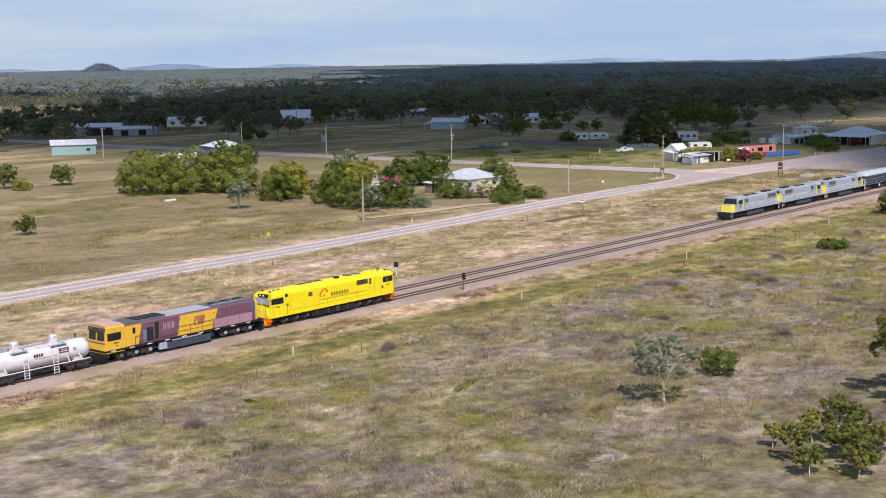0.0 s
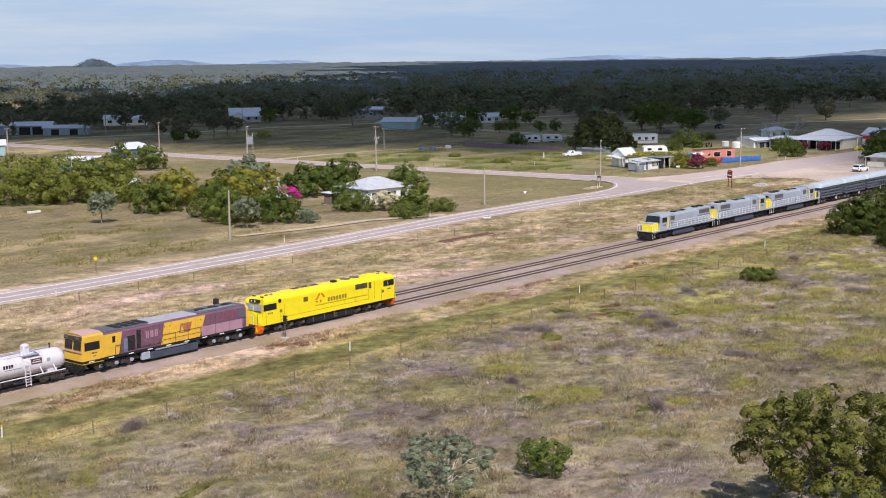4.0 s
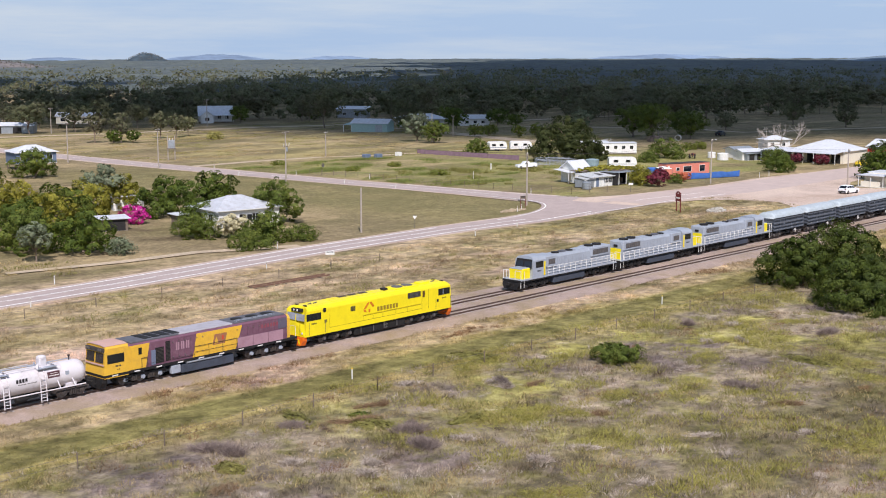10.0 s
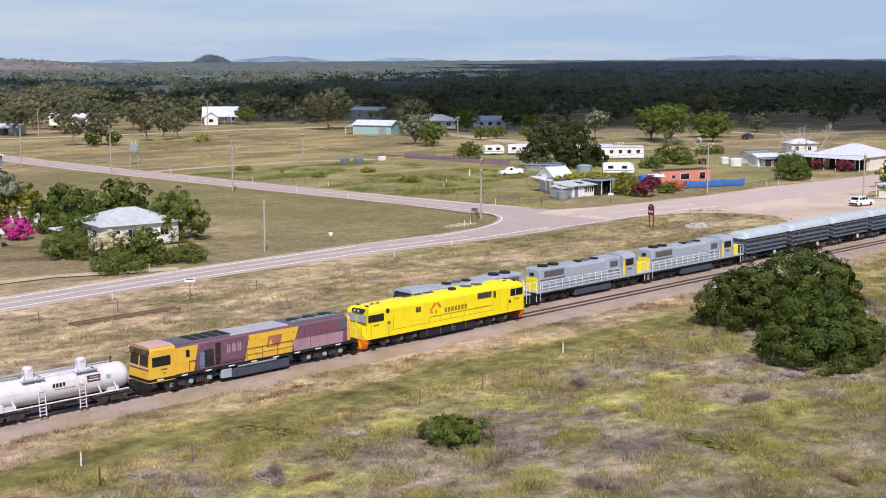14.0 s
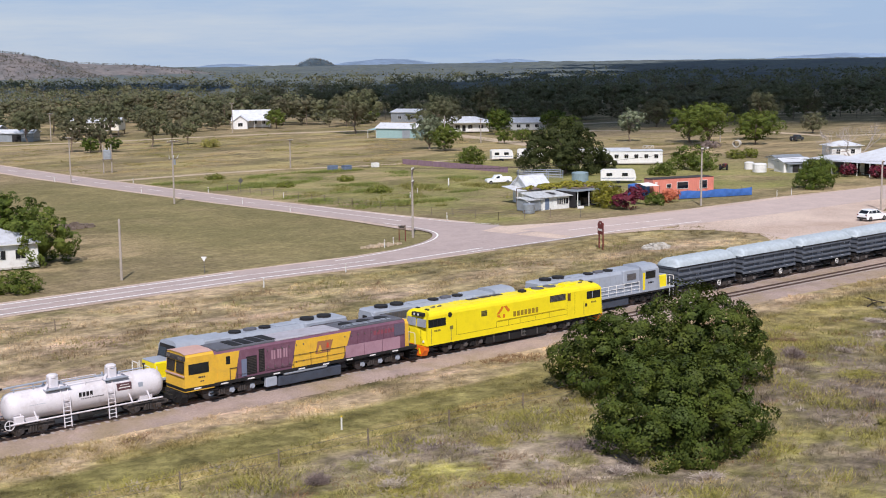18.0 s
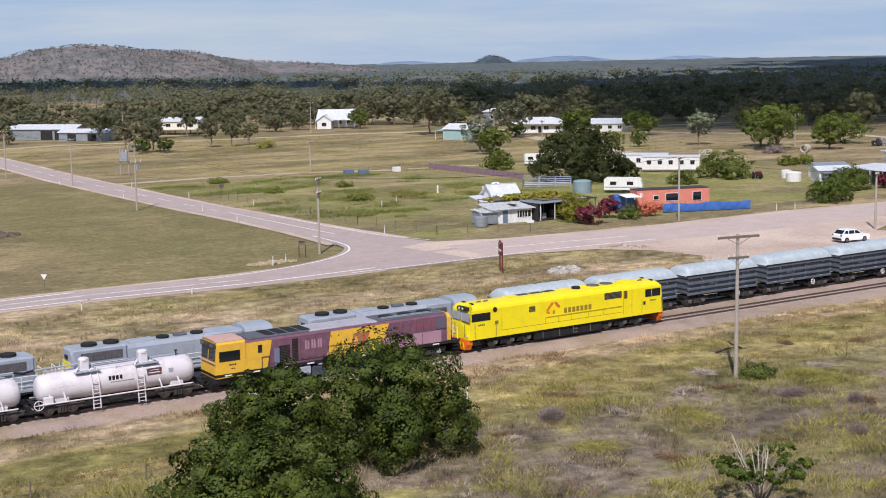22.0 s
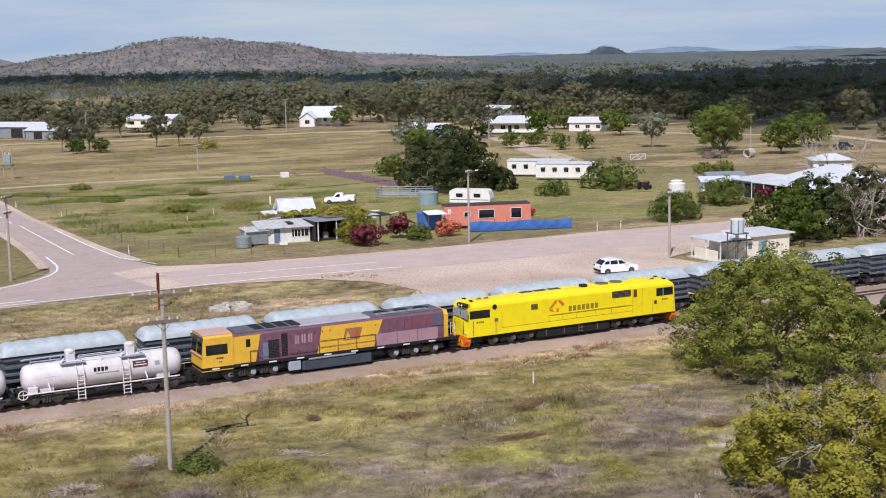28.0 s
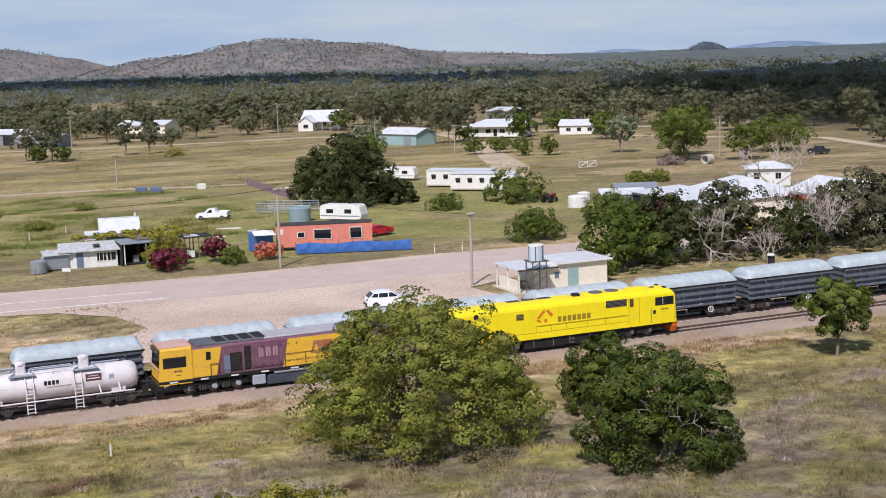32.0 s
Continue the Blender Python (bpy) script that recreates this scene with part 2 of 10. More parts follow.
    fade = n.new("ShaderNodeMapRange")
    fade.inputs["From Min"].default_value, fade.inputs["From Max"].default_value, fade.inputs["To Min"].default_value = 40, 14, 0.55
    l.new(sw.outputs["X"], fade.inputs["Value"])
    fe = n.new("ShaderNodeMath")
    fe.operation = "MULTIPLY"
    l.new(noise_fac(0.07, 0.36, 0.54, 28, 5)[0], fe.inputs[0])
    l.new(fade.outputs["Result"], fe.inputs[1])
    l.new(fe.outputs[0], ea.inputs[1])
    c = mix(ea.outputs[0], c, mix(noise_fac(0.14, 0.4, 0.6, 29)[0], DUN[0], DUN[1]))
    tuss = mix(rk.outputs[0], c, mix(noise_fac(0.16, 0.4, 0.62, 24)[0], RANK[0], RANK[1]))
    # verge: straw and pinkish soil
    c = mix(noise_fac(0.06, 0.42, 0.6, 6, stretch=(0.5, 1.6, 1))[0], VERGE[0], VERGE[1])
    c = mix(noise_fac(0.05, 0.54, 0.64, 7, stretch=(0.5, 1.6, 1))[0], c, VERGE[2])
    verge = mix(noise_fac(0.12, 0.54, 0.66, 8, stretch=(0.6, 1.4, 1))[0], c, VERGE[3])
    # paddock
    c = mix(noise_fac(0.03, 0.43, 0.58, 9, stretch=(0.6, 1.2, 1))[0], PADD[0], PADD[1])
    c = mix(noise_fac(0.05, 0.52, 0.62, 10, stretch=(0.6, 1.3, 1))[0], c, PADD[2])
    padd = mix(noise_fac(0.15, 0.55, 0.7, 11)[0], c, PADD[3])
    # zones by the distance from the track, with ragged borders
    sx = n.new("ShaderNodeSeparateXYZ")
    l.new(pos, sx.inputs["Vector"])
    wob = noise_fac(0.12, 0, 1, 12)[1]
    y = n.new("ShaderNodeMath")
    y.operation = "MULTIPLY_ADD"
    y.inputs[1].default_value = 9.0
    l.new(wob, y.inputs[0])
    l.new(sx.outputs["Y"], y.inputs[2])

    def step(at, soft):
        r = n.new("ShaderNodeMapRange")
        r.inputs["From Min"].default_value, r.inputs["From Max"].default_value = at + 4.5 - soft, at + 4.5 + soft
        l.new(y.outputs[0], r.inputs["Value"])
        return r.outputs["Result"]
    out = mix(step(-15.5, 2.0), tuss, mix(noise_fac(0.3, 0.4, 0.65, 13)[0], STRIP[0], STRIP[1]))
    out = mix(step(-7.0, 1.0), out, verge)
    # a smooth olive drain along the line
    dr = n.new("ShaderNodeMath")
    dr.operation = "MULTIPLY_ADD"
    dr.inputs[1].default_value = 2.4
    l.new(noise_fac(0.045, 0, 1, 17, 4)[1], dr.inputs[0])
    l.new(sx.outputs["Y"], dr.inputs[2])
    f = None
    for a, c in ((-11.6, -10.9), (-6.4, -7.1)):
        r = n.new("ShaderNodeMapRange")
        r.inputs["From Min"].default_value, r.inputs["From Max"].default_value = a, c
        l.new(dr.outputs[0], r.inputs["Value"])
        if f is None:
            f = r.outputs["Result"]
        else:
            mu = n.new("ShaderNodeMath")
            mu.operation = "MULTIPLY"
            l.new(f, mu.inputs[0])
            l.new(r.outputs["Result"], mu.inputs[1])
            f = mu.outputs[0]
    r = n.new("ShaderNodeMapRange")
    r.inputs["From Min"].default_value, r.inputs["From Max"].default_value, r.inputs["To Max"].default_value = -12, -48, 0.85
    l.new(sx.outputs["X"], r.inputs["Value"])
    mu = n.new("ShaderNodeMath")
    mu.operation = "MULTIPLY"
    l.new(f, mu.inputs[0])
    l.new(r.outputs["Result"], mu.inputs[1])
    out = mix(mu.outputs[0], out, DRAIN)
    # lusher, yellow-green grass towards the junction
    r = n.new("ShaderNodeMapRange")
    r.inputs["From Min"].default_value, r.inputs["From Max"].default_value = -85, -35
    l.new(sx.outputs["X"], r.inputs["Value"])
    mu = n.new("ShaderNodeMath")
    mu.operation = "MULTIPLY"
    l.new(r.outputs["Result"], mu.inputs[0])
    r = noise_fac(0.09, 0.34, 0.6, 19, stretch=(0.6, 1.2, 1))[0]
    l.new(r, mu.inputs[1])
    mv = n.new("ShaderNodeMath")
    mv.operation = "MULTIPLY"
    mv.inputs[1].default_value = 0.6
    l.new(mu.outputs[0], mv.inputs[0])
    mu = n.new("ShaderNodeMath")
    mu.operation = "MULTIPLY"
    l.new(mv.outputs[0], mu.inputs[0])
    l.new(step(-17.0, 3.0), mu.inputs[1])
    for a, c in ((-5.0, -7.0), (-9.0, -11.0)):
        r = n.new("ShaderNodeMapRange")
        src = sx.outputs["Y"]
        if a < -8:
            ng = n.new("ShaderNodeMath")
            ng.operation = "MULTIPLY"
            ng.inputs[1].default_value = -1.0
            l.new(src, ng.inputs[0])
            src = ng.outputs[0]
        r.inputs["From Min"].default_value, r.inputs["From Max"].default_value = a, c
        l.new(src, r.inputs["Value"])
        bands = r.outputs["Result"] if a > -8 else (bands, r.outputs["Result"])
    ad = n.new("ShaderNodeMath")
    ad.operation = "ADD"
    l.new(bands[0], ad.inputs[0])
    l.new(bands[1], ad.inputs[1])
    mv = n.new("ShaderNodeMath")
    mv.operation = "MULTIPLY"
    l.new(mu.outputs[0], mv.inputs[0])
    l.new(ad.outputs[0], mv.inputs[1])
    out = mix(mv.outputs[0], out, mix(noise_fac(0.25, 0.42, 0.6, 20)[0], LUSH[0], LUSH[1]))
    # the greener common beside the side road
    edges = [("X", 18, 24), ("X", 150, 110), ("Y", 60, 66), ("Y", 190, 150)]
    f = noise_fac(0.05, 0.36, 0.56, 15)[0]
    for axis, a, c in edges:
        r = n.new("ShaderNodeMapRange")
        r.inputs["From Min"].default_value, r.inputs["From Max"].default_value = a, c
        l.new(sx.outputs[axis], r.inputs["Value"])
        mu = n.new("ShaderNodeMath")
        mu.operation = "MULTIPLY"
        l.new(f, mu.inputs[0])
        l.new(r.outputs["Result"], mu.inputs[1])
        f = mu.outputs[0]
    padd = mix(f, padd, mix(noise_fac(0.12, 0.4, 0.62, 16)[0], YARD[0], YARD[1]))
    # bleached straw patches on the far common
    f = noise_fac(0.05, 0.49, 0.62, 27, stretch=(0.55, 1.3, 1))[0]
    for axis, a, c in (("X", 20, 30), ("X", 240, 150), ("Y", 150, 175), ("Y", 335, 315)):
        r = n.new("ShaderNodeMapRange")
        r.inputs["From Min"].default_value, r.inputs["From Max"].default_value = a, c
        l.new(sx.outputs[axis], r.inputs["Value"])
        mu = n.new("ShaderNodeMath")
        mu.operation = "MULTIPLY"
        l.new(f, mu.inputs[0])
        l.new(r.outputs["Result"], mu.inputs[1])
        f = mu.outputs[0]
    padd = mix(f, padd, STRAW)
    # the smooth olive lea across the side road
    f = noise_fac(0.04, 0.2, 0.42, 25)[0]
    for axis, a, c in (("X", 16, 13), ("X", -30, -18), ("Y", 200, 165)):
        r = n.new("ShaderNodeMapRange")
        r.inputs["From Min"].default_value, r.inputs["From Max"].default_value = a, c
        l.new(sx.outputs[axis], r.inputs["Value"])
        mu = n.new("ShaderNodeMath")
        mu.operation = "MULTIPLY"
        l.new(f, mu.inputs[0])
        l.new(r.outputs["Result"], mu.inputs[1])
        f = mu.outputs[0]
    padd = mix(f, padd, mix(noise_fac(0.05, 0.42, 0.62, 26)[0], LEA[0], LEA[1]))
    out = mix(step(52.0, 3.0), out, padd)
    fn_r, fn = noise_fac(fine, 0.28, 0.72, 14, 7, 0.78)
    val = n.new("ShaderNodeMapRange")
    val.inputs["To Min"].default_value, val.inputs["To Max"].default_value = 0.5 * gain, 1.5 * gain
    l.new(fn_r, val.inputs["Value"])
    val = val.outputs["Result"]
    # clumps of a metre or three stand darker or paler than their ground, less so on the mown paddocks
    cf = None
    for scale, off, amt in ((0.55, 21, 0.38), (0.17, 22, 0.3)):
        cl = n.new("ShaderNodeMapRange")
        cl.inputs["To Min"].default_value, cl.inputs["To Max"].default_value = 1 - amt, 1 + amt
        l.new(noise_fac(scale, 0.34, 0.66, off, 5, 0.6, (0.85, 1.1, 1))[0], cl.inputs["Value"])
        if cf is None:
            cf = cl.outputs["Result"]
            continue
        cm = n.new("ShaderNodeMath")
        cm.operation = "MULTIPLY"
        l.new(cf, cm.inputs[0])
        l.new(cl.outputs["Result"], cm.inputs[1])
        cf = cm.outputs[0]
    calm = n.new("ShaderNodeMath")
    calm.operation = "MULTIPLY_ADD"
    calm.inputs[1].default_value, calm.inputs[2].default_value = 0.35, 0.65
    l.new(cf, calm.inputs[0])
    lerp = n.new("ShaderNodeMix")
    l.new(step(52.0, 3.0), lerp.inputs[0])
    l.new(cf, lerp.inputs[2])
    l.new(calm.outputs[0], lerp.inputs[3])
    cm = n.new("ShaderNodeMath")
    cm.operation = "MULTIPLY"
    l.new(val, cm.inputs[0])
    l.new(lerp.outputs[0], cm.inputs[1])
    val = cm.outputs[0]
    if island:
        im = n.new("ShaderNodeMapRange")
        im.inputs["To Min"].default_value, im.inputs["To Max"].default_value = 1 - island, 1 + island
        l.new(ge.outputs["Random Per Island"], im.inputs["Value"])
        mm = n.new("ShaderNodeMath")
        mm.operation = "MULTIPLY"
        l.new(val, mm.inputs[0])
        l.new(im.outputs["Result"], mm.inputs[1])
        val = mm.outputs[0]
    sc = n.new("ShaderNodeVectorMath")
    sc.operation = "SCALE"
    l.new(out, sc.inputs[0])
    l.new(val, sc.inputs["Scale"])
    l.new(sc.outputs["Vector"], b.inputs["Base Color"])
    if bump:
        bp = n.new("ShaderNodeBump")
        bp.inputs["Strength"].default_value, bp.inputs["Distance"].default_value = bump, 0.35
        l.new(fn, bp.inputs["Height"])
        l.new(bp.outputs["Normal"], b.inputs["Normal"])
    if trans:
        see_through(t, sc.outputs["Vector"], trans)
    MATS[name] = m
    return m


TUSS = [lin(156, 141, 120), lin(138, 128, 94), lin(132, 118, 111), lin(165, 157, 89), lin(186, 172, 158), lin(92, 74, 60), lin(122, 118, 66)]
DUN = [lin(126, 112, 98), lin(120, 113, 70)]
RANK = [lin(120, 106, 92), lin(112, 106, 66)]
VERGE = [lin(185, 162, 133), lin(157, 141, 103), lin(197, 169, 152), lin(138, 128, 89)]
STRIP = [lin(170, 152, 106), lin(146, 134, 80)]
LUSH = [lin(143, 133, 87), lin(119, 114, 70)]
DRAIN = lin(118, 112, 68)
PADD = [lin(146, 130, 100), lin(124, 114, 80), lin(172, 152, 116), lin(110, 96, 74)]
STRAW = lin(168, 153, 106)
LEA = [lin(128, 119, 82), lin(140, 128, 90)]
YARD = [lin(134, 133, 80), lin(154, 146, 94)]
GRASS = meadow("grass_ground", 0.96, 0, 1.7, 0.6)
BLADE = meadow("grass_blades", 1.18, 0.3, 1.6, 0, 0.3)
ASPHALT = mat("asphalt", lin(174, 157, 151), 0.9, var=0.12, scale=0.35, fine=2.5, bump=0.15, world_co=True, dirt=lin(190, 171, 163), dirt_amt=0.6)
WORNSEAL = mat("worn_seal", lin(188, 169, 161), 0.9, var=0.12, scale=0.3, fine=2.5, bump=0.15, world_co=True, dirt=lin(202, 181, 168), dirt_amt=0.7)
GRAVEL = patches("gravel_lot", [lin(205, 184, 169), lin(194, 174, 162), lin(213, 192, 174), lin(180, 157, 141)], [0, 0.04, 0.09, 0.06], fine=4.0, bump=0.3)
DIRT = patches("dirt_road", [lin(186, 168, 144), lin(168, 150, 128), lin(198, 178, 152)], [0, 0.08, 0.2], fine=2.0, bump=0.3)
LINE = mat("road_paint", lin(244, 242, 238), 0.7, var=0.05, scale=2, fine=12, world_co=True, dirt=lin(190, 178, 170), dirt_amt=0.3)
BALLAST = patches("ballast", [lin(172, 152, 142), lin(150, 133, 126), lin(180, 158, 142), lin(150, 132, 104)], [0, 0.4, 0.1, 0.16], fine=9.0, bump=0.35)
RAIL = mat("rail_steel", lin(96, 78, 70), 0.6, 0.3, var=0.2, world_co=True)
SLEEPER = mat("sleeper", lin(168, 156, 150), 0.9, obj_var=0.5, var=0.25, bump=0.3)
DARK = mat("underframe_black", lin(26, 25, 26), 0.75, var=0.4, dirt=lin(66, 58, 52), dirt_amt=0.4)
GRIME = mat("grimy_bogie_steel", lin(62, 57, 55), 0.8, 0.1, var=0.35, dirt=lin(104, 88, 76), dirt_amt=0.45)
STEEL = mat("worn_steel", lin(116, 112, 110), 0.5, 0.5, var=0.25, dirt=lin(84, 66, 54), dirt_amt=0.6)
YELLOW = mat("loco_yellow", lin(240, 218, 26), 0.42, var=0.06, scale=0.5, dirt=lin(200, 176, 40), dirt_amt=0.3)
ORANGE = mat("loco_orange_yellow", lin(226, 178, 58), 0.55, var=0.1, scale=0.7, dirt=lin(176, 132, 72), dirt_amt=0.4)
MAROON = mat("loco_maroon", lin(112, 76, 92), 0.65, var=0.18, scale=0.7, dirt=lin(138, 106, 118), dirt_amt=0.55)
PINK = mat("faded_maroon", lin(166, 130, 142), 0.7, var=0.12, scale=0.8, dirt=lin(138, 100, 112), dirt_amt=0.5)
LGREY = mat("loco_grey", lin(158, 164, 174), 0.45, var=0.08, scale=0.6, dirt=lin(120, 120, 124), dirt_amt=0.4)
DGREY = mat("roof_grey", lin(94, 94, 100), 0.6, var=0.2, scale=0.7, dirt=lin(60, 58, 58), dirt_amt=0.6)
WGREY = mat("wagon_grey", lin(92, 97, 106), 0.6, var=0.18, scale=0.8, dirt=lin(62, 58, 58), dirt_amt=0.55)
TARP = mat("tarpaulin", lin(172, 181, 186), 0.55, var=0.18, scale=0.9, fine=3, bump=0.8, dirt=lin(190, 196, 198), dirt_amt=0.5)
WHITE = mat("white_paint", lin(228, 226, 222), 0.5, var=0.06, scale=0.8, dirt=lin(176, 164, 150), dirt_amt=0.4)
TANKW = mat("tank_white", lin(216, 210, 212), 0.5, var=0.08, scale=0.6, dirt=lin(172, 158, 154), dirt_amt=0.55)
GLASS = mat("dark_window", lin(28, 32, 38), 0.08, var=0.3, spec=0.6)
# pale for the sky's reflection, which is put into the colour
SKYGLASS = mat("window_sky_painted", lin(150, 152, 160), 0.12, var=0.25, spec=0.6)
CABROOF = mat("faded_pink_roof", lin(196, 158, 146), 0.7, var=0.14, scale=0.8, dirt=lin(170, 150, 144), dirt_amt=0.5)
RED = mat("sign_red_brown", lin(110, 44, 40), 0.6, var=0.15)
HIVIS = mat("orange_red_paint", lin(234, 112, 30), 0.5, var=0.1)
FADED_ROOF = mat("faded_roof_paint", lin(176, 172, 178), 0.6, 0.1, var=0.12, scale=0.6, dirt=lin(130, 118, 118), dirt_amt=0.5)
OLDROOF = mat("weathered_iron_roof", lin(196, 198, 203), 0.55, 0.1, var=0.14, scale=0.6, dirt=lin(158, 150, 146), dirt_amt=0.6)
ROOFW = mat("white_iron_roof", lin(214, 216, 220), 0.5, 0.1, var=0.1, scale=0.5, dirt=lin(168, 160, 152), dirt_amt=0.5)
WOODP = mat("pole_wood", lin(166, 155, 144), 0.9, var=0.2, fine=8, bump=0.3)
CONC = mat("concrete", lin(190, 184, 174), 0.85, var=0.1, dirt=lin(150, 140, 126), dirt_amt=0.5)
RUST = mat("container_red", lin(214, 134, 116), 0.65, var=0.12, dirt=lin(188, 104, 88), dirt_amt=0.5)
BLUE = mat("blue_tarp", lin(66, 108, 178), 0.5, var=0.18, fine=6, bump=0.4)
AQUA = mat("aqua_iron", lin(150, 178, 176), 0.5, var=0.1, dirt=lin(128, 140, 136), dirt_amt=0.4)
CREAM = mat("cream_wall", lin(232, 224, 206), 0.7, var=0.06, dirt=lin(190, 176, 156), dirt_amt=0.4)
LEAF_D = patches("leaves_dark", [lin(86, 101, 40), lin(110, 121, 48), lin(62, 77, 33)], [0, 0.35, 0.9], fine=1.2, bump=0, island=0.18, rough=0.6, trans=0.3)
LEAF_M = patches("leaves_mid", [lin(99, 111, 48), lin(122, 127, 56), lin(78, 93, 42)], [0, 0.35, 0.9], fine=1.2, bump=0, island=0.18, rough=0.6, trans=0.3)
LEAF_Y = patches("leaves_yellow", [lin(142, 137, 54), lin(166, 155, 64), lin(114, 116, 47)], [0, 0.35, 0.9], fine=1.2, bump=0, island=0.18, rough=0.65, trans=0.3)
LEAF_G = patches("leaves_grey", [lin(124, 132, 104), lin(104, 115, 86), lin(144, 148, 122)], [0, 0.35, 0.9], fine=1.2, bump=0, island=0.18, rough=0.65, trans=0.25)
LEAF_F = patches("leaves_forest", [lin(114, 118, 86), lin(92, 99, 76), lin(134, 134, 98), lin(121, 113, 92)], [0, 0.11, 0.035, 0.07], fine=0.7, bump=0, island=0.16, rough=0.7, trans=0.48)
LEAF_O = patches("leaves_olive", [lin(122, 127, 56), lin(144, 143, 64), lin(95, 106, 47)], [0, 0.35, 0.9], fine=1.2, bump=0, island=0.2, rough=0.65, trans=0.3)
LEAF_K = patches("leaves_fig", [lin(68, 75, 41), lin(86, 89, 49), lin(52, 60, 34)], [0, 0.35, 0.9], fine=1.2, bump=0, island=0.2, rough=0.65, trans=0.25)
LEAF_Q = patches("leaves_twiggy_olive", [lin(92, 90, 66), lin(108, 100, 76), lin(70, 74, 52)], [0, 0.35, 0.9], fine=1.2, bump=0, island=0.25, rough=0.7, trans=0.2)
LEAF_T = patches("leaves_shade_tree", [lin(72, 85, 33), lin(98, 104, 42), lin(50, 61, 27)], [0, 0.35, 0.9], fine=1.2, bump=0, island=0.22, rough=0.6, trans=0.12)
# far canopy tinted grey-blue: the distance haze is in this colour
LEAF_H = patches("leaves_far_hazed", [lin(92, 99, 99), lin(76, 84, 88), lin(103, 108, 98)], [0, 0.02, 0.008], fine=0.06, bump=0, rough=0.8)
LEAF_E = patches("leaves_dark_gum", [lin(106, 108, 48), lin(130, 124, 60), lin(76, 82, 38)], [0, 0.35, 0.9], fine=1.2, bump=0, island=0.22, rough=0.65, trans=0.2)
# hill scrub paled and greyed: haze is part of its colour
LEAF_S = patches("leaves_scrub_hazed", [lin(118, 112, 102), lin(104, 102, 92)], [0, 0.05], fine=0.25, bump=0, island=0.16, rough=0.7, trans=0.2)
LEAF_B = patches("leaves_low_green", [lin(168, 160, 89), lin(150, 144, 78)], [0, 0.8], fine=1.2, bump=0, island=0.2, rough=0.7, trans=0.3)
LEAF_P = patches("dry_stems_mauve", [lin(152, 136, 128), lin(132, 118, 111)], [0, 0.8], fine=1.2, bump=0, island=0.25, rough=0.9, trans=0.2)
LEAF_W = patches("dry_stems_pale", [lin(192, 178, 164), lin(172, 158, 147)], [0, 0.8], fine=1.2, bump=0, island=0.2, rough=0.9, trans=0.2)
LEAF_N = patches("dry_stems_brown", [lin(150, 124, 96), lin(132, 110, 88)], [0, 0.8], fine=1.2, bump=0, island=0.25, rough=0.9, trans=0.2)
LEAF_V = patches("leaves_feathery", [lin(136, 139, 63), lin(156, 153, 76), lin(107, 114, 53)], [0, 0.35, 0.9], fine=1.2, bump=0, island=0.2, rough=0.65, trans=0.35)
LEAF_X = patches("leaves_bright_yellow", [lin(160, 153, 62), lin(180, 168, 76), lin(124, 124, 52)], [0, 0.35, 0.9], fine=1.2, bump=0, island=0.2, rough=0.65, trans=0.35)
LEAF_U = patches("leaves_low_olive", [lin(142, 137, 78), lin(156, 148, 88), lin(124, 121, 68)], [0, 0.5, 0.9], fine=1.2, bump=0, island=0.22, rough=0.7, trans=0.3)
LEAF_A = patches("dry_stems_straw", [lin(184, 164, 116), lin(164, 146, 100)], [0, 0.8], fine=1.2, bump=0, island=0.25, rough=0.9, trans=0.25)
LEAF_L = patches("leaves_rank_grass", [lin(124, 134, 72), lin(142, 146, 80)], [0, 0.4], fine=1.2, bump=0, island=0.2, rough=0.7, trans=0.3)
LEAF_R = patches("dry_stems_russet", [lin(146, 114, 84), lin(122, 96, 72)], [0, 0.8], fine=1.2, bump=0, island=0.25, rough=0.9, trans=0.2)
PALEBARK = mat("pale_gum_bark", lin(200, 188, 172), 0.85, var=0.2, fine=8, bump=0.3)
BARK = mat("bark", lin(128, 112, 98), 0.9, var=0.25, fine=8, bump=0.4)


